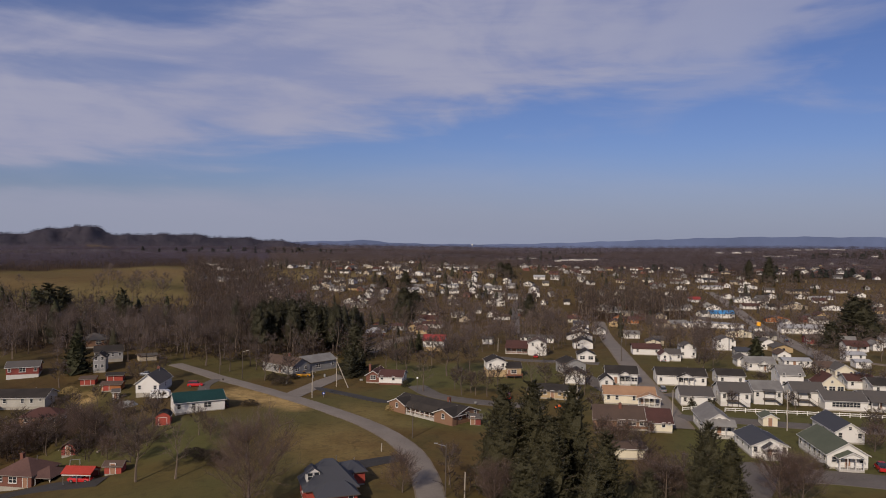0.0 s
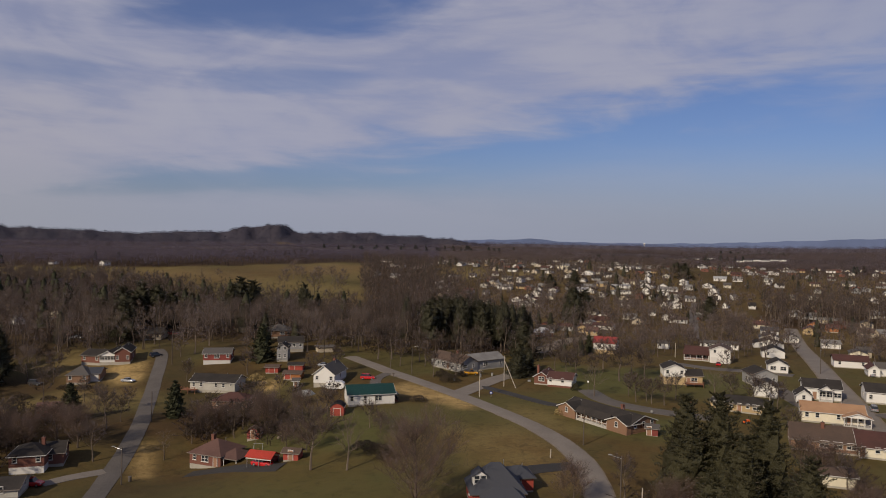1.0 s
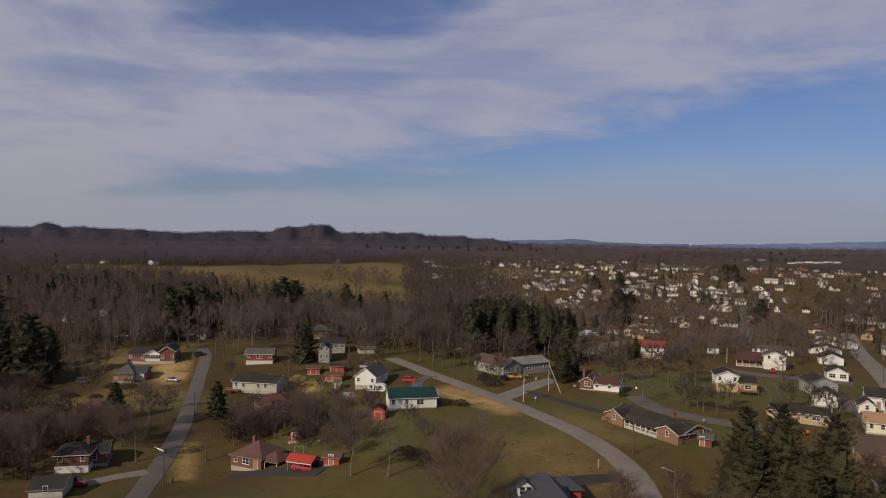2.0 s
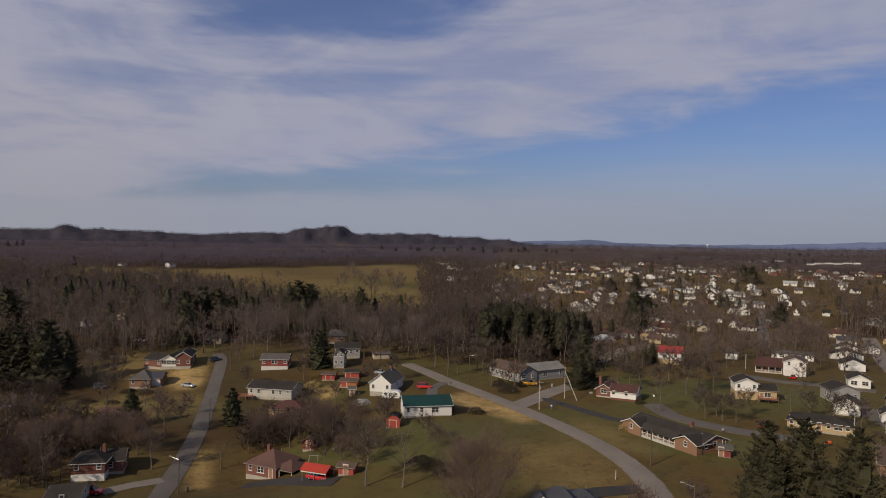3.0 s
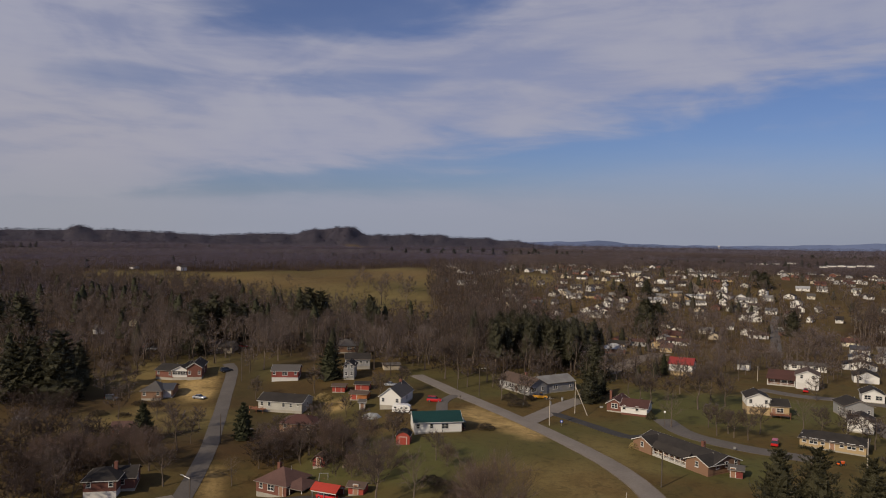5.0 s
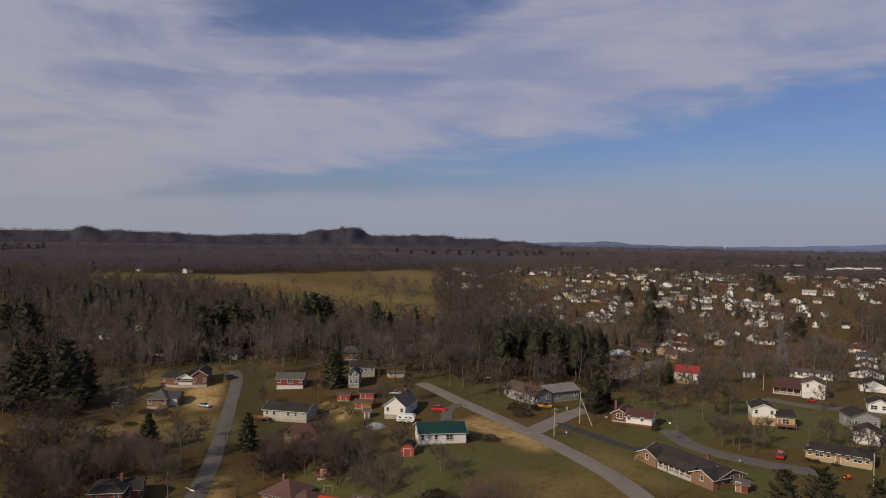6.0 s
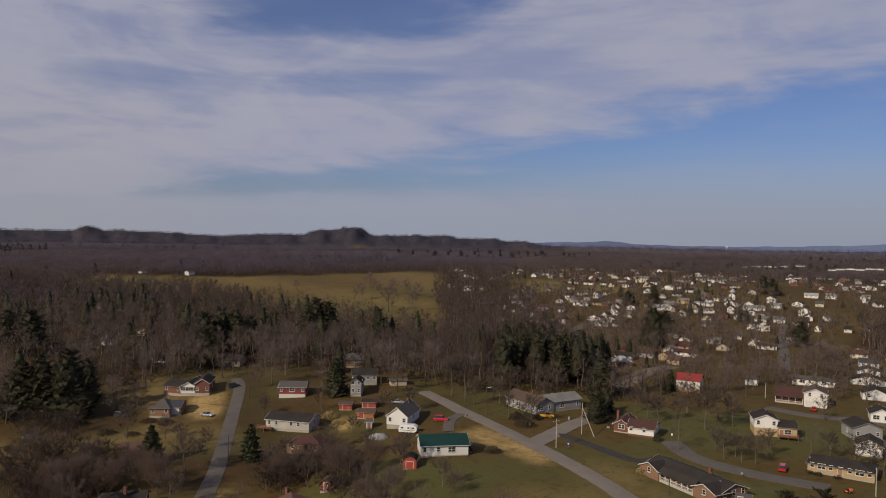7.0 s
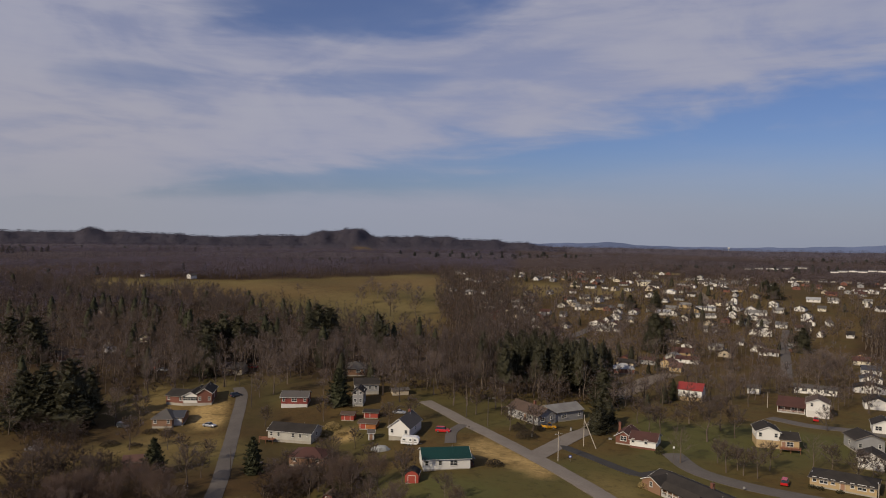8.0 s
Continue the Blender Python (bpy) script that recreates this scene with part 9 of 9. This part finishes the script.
def scatter(poly, step, seed, gap=2.5, jitter=0.8):
    rng = random.Random(seed)
    xs, ys = [p[0] for p in poly], [p[1] for p in poly]
    got = []
    y = min(ys)
    while y < max(ys):
        s = step * (1 + max(0, math.hypot((min(xs) + max(xs)) / 2, y) - 350) / 900)
        x = min(xs)
        while x < max(xs):
            px, py = x + rng.uniform(-jitter, jitter) * s, y + rng.uniform(-jitter, jitter) * s
            if inside(poly, px, py, 6) > 0.45 and clear_of(px, py, gap) and not (py > 600 and any(inside(m, px, py, 4) > 0.5 for m in MEADOWS)):
                got.append((px, py))
            x += s
        y += s
    return got


_r = random.Random(21)
MID = [scaled(bare_tree_shape(_r, 14.0, 4.6, 8, 260, 0.22, 3, subs=3, reach=1.9), 14.0) for _ in range(6)]
LITE = [scaled(bare_tree_shape(_r, 14.0, 4.8, 5, 150, 0.40, 3, subs=2, reach=2.1), 14.0) for _ in range(6)]
TINY = [scaled(bare_tree_shape(_r, 14.0, 5.2, 2, 76, 0.78, 3, subs=1, reach=2.0), 14.0) for _ in range(6)]
THIN = [scaled(bare_tree_shape(_r, 16.0, 3.9, 6, 230, 0.24, 3, subs=3, reach=2.0), 16.0) for _ in range(5)]
FIR = [scaled(conifer_shape(_r, 18.0, 9.5, 11, 230, 1.45, -0.05, 0.03, 0.62), 18.0) for _ in range(4)]

FIR_FAR = [scaled(conifer_shape(_r, 18.0, 10.0, 6, 30, 2.6, -0.05, 0.03, 0.65), 18.0) for _ in range(4)]


def stand(poly, step, seed, lo, hi, gap=2.5):
    rng = random.Random(seed + 1)
    return [(x, y, rng.uniform(lo, hi), rng.uniform(0.8, 1.2)) for x, y in scatter(poly, step, seed, gap)]


def split(rows, share, seed):
    rng = random.Random(seed)
    a, b = [], []
    for row in rows:
        (a if rng.random() < share else b).append(row)
    return a, b


def near_far(name, label, rows, bark, category="woods", limit=330, twigs="twigs"):
    """Fuller trees where the camera passes nearer, plainer ones beyond."""
    near = [r for r in rows if math.hypot(r[0], r[1]) < limit]
    far = [r for r in rows if math.hypot(r[0], r[1]) >= limit]
    if near:
        strew(name, label, near, MID, (bark, twigs), category)
    mid = [r for r in far if math.hypot(r[0], r[1]) < 620]
    if mid:
        strew(name, label, mid, LITE, (bark, twigs), category)
    if len(far) > len(mid):
        strew(name, label, [r for r in far if math.hypot(r[0], r[1]) >= 620], TINY, (bark, twigs), category)


west = stand(WOODS["west"], 7.4, 3, 10, 17, 1.0)
fir_part, bare_part = split(west, 0.08, 4)
near_far("woods_west", "leafless brown woods on the western rise", bare_part, "bark")
strew("woods_conifers", "scattered dark conifers among the leafless woods", [(x, y, h * 1.1, 1.15) for x, y, h, w in fir_part], FIR, ("bark", "cedar_needles"))
strew("woods_band", "tall leafless trees in a band beside the field", stand(WOODS["band"], 6.5, 6, 15, 22, 1.5), THIN, ("bark", "twigs"))
strew("woods_edge", "tall leafless trees along the near rim of the field", stand([(-760, 560), (-560, 515), (-420, 495), (-330, 455), (-322, 500), (-420, 552), (-560, 570), (-760, 602)], 7.0, 17, 16, 22, 1.0), LITE, ("bark", "twigs"))
strew("field_trees", "tall leafless trees scattered over the near field", stand([(-300, 512), (-205, 462), (-196, 505), (-280, 560), (-420, 590), (-420, 550)], 13.0, 15, 10, 16, 1.0), THIN, ("bark", "twigs"))
strew("woods_east", "grove of tall leafless trees with pale trunks", stand(WOODS["east"], 5.5, 8, 15, 21), THIN, ("pale_bark", "twigs"))
grove, mixed = split(stand([(-95, 304), (-44, 306), (-40, 350), (-62, 368), (-98, 350)], 6.0, 9, 12, 20), 0.7, 10)
strew("pine_grove", "dense dark green pines behind the houses", grove, FIR, ("bark", "pine_needles"))
strew("grove_trees", "leafless trees in and before the pine grove", mixed + stand([(-104, 270), (-42, 268), (-40, 300), (-100, 300)], 8.0, 19, 9, 16, 1.5), MID, ("pale_bark", "twigs"))

# trees and more houses of the town
TOWN = {"inner": [(-60, 275), (60, 300), (100, 440), (40, 470), (-40, 420), (-60, 360)],
        "middle": [(-130, 420), (-60, 370), (40, 460), (100, 560), (60, 700), (-60, 700), (-160, 700), (-190, 610)],
        "upper": [(-200, 700), (60, 700), (90, 860), (20, 980), (-200, 980), (-260, 900)],
        "east": [(60, 330), (150, 310), (300, 300), (420, 620), (400, 900), (90, 860), (110, 560)],
        "beyond": [(100, 900), (400, 900), (620, 860), (820, 1150), (900, 1550), (420, 1500), (120, 1180)],
        "north": [(-250, 960), (60, 980), (100, 1160), (-60, 1200), (-300, 1120)],
        "west_lots": [(-260, 170), (-205, 170), (-200, 215), (-150, 262), (-122, 262), (-112, 290), (-230, 295)],
        "junction": [(-78, 262), (-20, 262), (-10, 300), (-60, 300)]}


INFILL_WALLS = ["white_siding", "dull_siding", "cream_siding", "tan_siding", "grey_siding", "red_brick", "yellow_brick"]
INFILL_ROOFS = ["slate_shingle", "grey_shingle", "brown_shingle", "light_shingle", "maroon_shingle"]
far_v, far_f, far_m = [], [], []


def infill(poly, step, seed, yaw):
    """Small houses on the lots that are still free, set along one street direction: walls with gables, roof slabs, windows."""
    rng = random.Random(seed)
    for x, y in scatter(poly, step, seed, 3.0, 0.6):
        a, b, e, up = rng.uniform(3.6, 6.2), rng.uniform(2.9, 3.9), rng.uniform(2.1, 2.7), rng.uniform(1.1, 2.3)
        turn = pose(x, y, float(ground(x, y)), 0, 0, yaw + rng.choice([0, 0, 90, -90]) + rng.uniform(-6, 6))
        if rng.random() < 0.06 or math.sin(x * 0.030 + 2 * math.sin(y * 0.021)) + math.sin(y * 0.043 + x * 0.011) < -0.6:
            continue
        # dull walls drawn as often as white, to stand in for haze
        wall = rng.choice([0, 0, 0, 1, 1, 1, 2, 3, 4, 4, 5, 5, 6])
        roof = len(INFILL_WALLS) + rng.randrange(len(INFILL_ROOFS))
        glass = len(INFILL_WALLS) + len(INFILL_ROOFS)
        HOUSES.append((x, y, max(a, b) + 0.5))

        def put(points, faces, mat):
            n = len(far_v)
            far_v.extend(tuple(turn @ Vector(p)) for p in points)
            far_f.extend(tuple(n + i for i in f) for f in faces)
            far_m.extend([mat] * len(faces))

        put([(-a, -b, -1), (a, -b, -1), (a, b, -1), (-a, b, -1), (-a, -b, e), (a, -b, e), (a, b, e), (-a, b, e), (-a, 0, e + up), (a, 0, e + up)],
            [(0, 1, 5, 4), (2, 3, 7, 6), (1, 2, 6, 9, 5), (3, 0, 4, 8, 7)], wall)
        A, B, lo, t = a + 0.35, b + 0.4, e - 0.4 * up / b, 0.15
        put([(-A, -B, lo), (A, -B, lo), (A, 0, e + up), (-A, 0, e + up), (A, B, lo), (-A, B, lo), (-A, -B, lo + t), (A, -B, lo + t), (A, 0, e + up + t), (-A, 0, e + up + t), (A, B, lo + t), (-A, B, lo + t)],
            [(6, 7, 8, 9), (9, 8, 10, 11), (3, 2, 1, 0), (5, 4, 2, 3), (0, 1, 7, 6), (4, 5, 11, 10), (0, 6, 9, 3), (3, 9, 11, 5), (1, 2, 8, 7), (2, 4, 10, 8)], roof)
        for u in (-0.55, 0.45):
            for s in (-1, 1):
                put([(a * u - 0.5, s * (b + 0.03), 1.0), (a * u + 0.5, s * (b + 0.03), 1.0), (a * u + 0.5, s * (b + 0.03), 2.1), (a * u - 0.5, s * (b + 0.03), 2.1)], [(0, 1, 2, 3)], glass)
        for s in (-1, 1):
            put([(s * (a + 0.03), -0.5, 1.0), (s * (a + 0.03), 0.5, 1.0), (s * (a + 0.03), 0.5, 2.1), (s * (a + 0.03), -0.5, 2.1)], [(0, 1, 2, 3)], glass)


infill(TOWN["middle"], 19, 71, -8)
infill(TOWN["upper"], 19, 72, -12)
infill(TOWN["east"], 23, 73, -12)
infill(TOWN["beyond"], 27, 74, -12)
infill(TOWN["north"], 30, 75, -8)
far_me = bpy.data.meshes.new("town_houses")
far_me.from_pydata(far_v, [], far_f)
for nm in INFILL_WALLS + INFILL_ROOFS + ["glass"]:
    far_me.materials.append(M[nm])
far_me.polygons.foreach_set("material_index", far_m)
tagged(new("town_houses", far_me), "small white and pale gabled houses crowding the far town", "houses", kind="stuff")
lots = (stand(TOWN["inner"], 8, 31, 6, 13, 1.5) + stand(TOWN["middle"], 5.8, 32, 6, 14, 0.0) + stand(TOWN["upper"], 6.0, 33, 6, 13, 0.0)
        + stand(TOWN["east"], 7.0, 34, 5, 12, 0.5) + stand(TOWN["west_lots"], 7.5, 35, 8, 16, 1.0) + stand(TOWN["junction"], 9, 37, 7, 13, 2))
firs, lots = split(lots, 0.035, 36)
near_far("town_trees", "leafless street and garden trees between the houses", lots, "bark", "trees", twigs="town_twigs")
strew("town_conifers", "dark evergreen trees among the town houses", [(x, y, h * 0.9, 1.1) for x, y, h, w in firs], FIR, ("bark", "pine_needles"), "trees")


brush = []
for i, (poly, step, lo, hi) in enumerate((([(-176, 150), (-150, 166), (-128, 152), (-134, 138), (-156, 132)], 3.4, 4.5, 9.0), ([(-112, 171), (-100, 184), (-80, 170), (-73, 153), (-82, 154), (-89, 160), (-101, 157)], 3.4, 3.5, 7.5),
                                          ([(-206, 178), (-193, 192), (-168, 166), (-181, 157)], 4.0, 4.0, 8.0), ([(-158, 138), (-146, 146), (-136, 138), (-127, 124), (-134, 117)], 3.2, 4.0, 9.0), ([(-146, 128), (-132, 134), (-121, 122), (-130, 115)], 4.5, 5.0, 10.0),
                                          ([(5, 135), (12, 126), (7, 119), (-1, 127)], 3.0, 2.5, 5.0), ([(46, 155), (47, 134), (38, 122), (33, 127)], 3.5, 3.0, 6.5), ([(-96, 176), (-84, 176), (-80, 186), (-98, 190)], 5.0, 3.0, 7.0))):
    brush += [(x, y, h * 0.8, 1.3) for x, y, h, w in stand(poly, step, 60 + i, lo, hi, 0.3)]
THICKET = [scaled(bare_tree_shape(_r, 10.0, 5.4, 7, 520, 0.17, 3, subs=3, low=0.03), 10.0) for _ in range(5)]
UNDER = [scaled(bare_tree_shape(_r, 10.0, 6.5, 5, 190, 0.42, 3, subs=2, low=0.02, reach=1.5), 10.0) for _ in range(5)]
under = []
for i, (poly, step, lo, hi) in enumerate((([(-275, 168), (-212, 160), (-198, 205), (-190, 240), (-168, 262), (-150, 262), (-120, 300), (-240, 330)], 5.0, 1.8, 4.5),
                                          ([(-150, 262), (-132, 292), (-76, 296), (-70, 262), (-84, 254), (-100, 262), (-116, 262)], 4.6, 1.5, 4.0),
                                          ([(-70, 258), (-38, 266), (-36, 300), (-76, 296)], 4.6, 1.5, 4.0),
                                          ([(-30, 262), (0, 270), (4, 330), (-30, 330)], 6.0, 1.5, 4.0))):
    under += stand(poly, step, 90 + i, lo, hi, 0.8)
strew("undergrowth", "dark brown leafless undergrowth along the woods' near rim", under, UNDER, ("bark", "shaded_bramble"), "brush")
rim = stand([(-250, 262), (-196, 246), (-176, 268), (-150, 268), (-118, 268), (-80, 262), (-78, 300), (-150, 312), (-240, 330)], 9.0, 96, 12, 18, 1.5)
strew("woods_rim", "tall leafless trees with pale trunks behind the first houses", rim, MID, ("pale_bark", "twigs"))
strew("brush", "tangled leafless brown brush and saplings in the yards", brush, THICKET, ("bark", "shaded_bramble"), "brush")


def far_shape(rng, n):
    """A leafless tree seen from afar: a stem and a fan of upright sprays in a ragged crown."""
    wv, wf, tv, tf = [], [], [], []
    tube(wv, wf, np.array([0, 0, -0.03]), np.array([0, 0, 0.6]), 0.022, 0.012, 3)
    for i in range(n):
        a, u = i * 2.4 + rng.uniform(-0.4, 0.4), ((i + rng.random()) / n) ** 0.5
        p = np.array([math.cos(a) * 0.46 * u, math.sin(a) * 0.46 * u, 0.98 - 0.62 * u ** 2.4 + rng.uniform(-0.10, 0.06)])
        t = rng.uniform(0, 6.283)
        e = np.array([math.cos(t), math.sin(t), rng.uniform(-0.5, 0.5)]) * rng.uniform(0.11, 0.20)
        g = np.array([-math.sin(t), math.cos(t), rng.uniform(-0.7, 0.3)]) * rng.uniform(0.08, 0.15)
        k = len(tv)
        tv += [p - e, p + g, p + e * 0.9]
        tf += [(k, k + 1, k + 2)]
    return [(wv, wf), (tv, tf)]


FAR = [far_shape(_r, 22) for _ in range(6)]


def belt(r0, r1, az0, az1, step, seed, lo, hi, skip=True):
    """Trees in a sector, wider apart the farther they stand."""
    rng = random.Random(seed)
    got, r = [], r0
    while r < r1:
        s = step * (1 + (r - r0) / 1800)
        n = int(math.radians(az1 - az0) * r / s)
        for i in range(n):
            a = math.radians(az0 + (az1 - az0) * (i + rng.random()) / n)
            q = r + rng.uniform(-1, 1) * s * 0.8
            x, y = q * math.sin(a), q * math.cos(a)
            got.append((x, y, rng.uniform(lo, hi) * (1 + (r - r0) / 9000), rng.uniform(1.3, 1.9) * (1 + (r - r0) / 4000)))
        r += s * 1.15
    if skip:
        p = np.array(got)
        keep = np.ones(len(p), bool)
        for hx, hy, hr in HOUSES:
            if math.hypot(hx, hy) > 940:    # a clearing on the near side of far buildings
                d = math.hypot(hx, hy)
                along = (p[:, 0] * hx + p[:, 1] * hy) / d
                keep &= ~((np.abs(p[:, 0] * hy - p[:, 1] * hx) / d < hr + 6) & (along > d - 130) & (along < d + 12))
        for poly in [FIELD] + MEADOWS + SCARS:
            keep &= inside(poly, p[:, 0], p[:, 1], 10) < 0.5
        got = [tuple(v) for v, k in zip(p, keep) if k]
    return got


def ragged(rows):
    """Thins the near rim of the woods, so that groves and single trees reach into the town."""
    rng = random.Random(46)
    return [p for p in rows if p[0] < -0.38 * p[1] or rng.random() < float(ease((math.hypot(p[0], p[1]) - 800 - 60 * math.sin(p[0] * 0.021 + 2 * math.sin(p[1] * 0.013))) / 260)) ** 0.8
            and (math.hypot(p[0], p[1]) > 985 or clear_of(p[0], p[1], 0.0))]


plain = ragged(belt(800, 2600, -62, 40, 11.5, 41, 8, 12))
strew("woods_far", "leafless woods covering the far plain, haze in their colour", [p for p in plain if p[0] < -0.25 * p[1]], FAR, ("hazed_plain_woods", "hazed_plain_woods"))
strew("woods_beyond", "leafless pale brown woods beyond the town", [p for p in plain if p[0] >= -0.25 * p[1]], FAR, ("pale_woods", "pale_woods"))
strew("woods_hills", "leafless dark woods on the far hills, blued with haze", belt(2600, 3950, -66, -10, 22, 42, 6, 9), FAR, ("hazed_hill_woods", "hazed_hill_woods"))
strew("woods_plain", "leafless woods on the far plain to the horizon", belt(2600, 4700, -12, 38, 40, 43, 10, 16, False), FAR, ("hazed_plain_woods", "hazed_plain_woods"))
groves = [p for i, p in enumerate(belt(1000, 2500, -60, 36, 30, 47, 9, 13)) if math.sin(p[0] * 0.0071 + 1.3 * math.sin(p[1] * 0.0052)) + math.sin(p[1] * 0.0093 - p[0] * 0.003) > 1.05]
strew("evergreen_groves", "dark evergreen groves scattered over the far plain", groves, FIR_FAR, ("hazed_plain_woods", "far_needles"))
strew("woods_side", "leafless woods beyond the western lots", belt(640, 985, -64, -34, 12, 44, 8, 14), FAR, ("hazed_plain_woods", "hazed_plain_woods"))


# ---- the long ridge on the horizon, blue haze put into its colour ----
def hazy_ridge():
    verts, faces = [], []
    az = np.arange(-40.0, 62.0, 0.25)
    for a in az:
        top = 31 + 18 * bump(a, -6.6, 2.0) + 8 * bump(a, -10, 2.5) + 72 * ease((a - 1) / 26) + 2.0 * math.sin(a * 1.7) + 1.2 * math.sin(a * 4.3)
        for rr, z in ((4870, -30), (4880, top)):
            verts.append((rr * math.sin(radians(a)), rr * math.cos(radians(a)), float(z)))
    for i in range(len(az) - 1):
        faces.append((2 * i, 2 * i + 2, 2 * i + 3, 2 * i + 1))
    return tagged(new("backdrop", mesh_of("backdrop", verts, faces, M["hazy_ridge"])), "long hazy blue ridge on the horizon", "hills", kind="structure")


hazy_ridge()
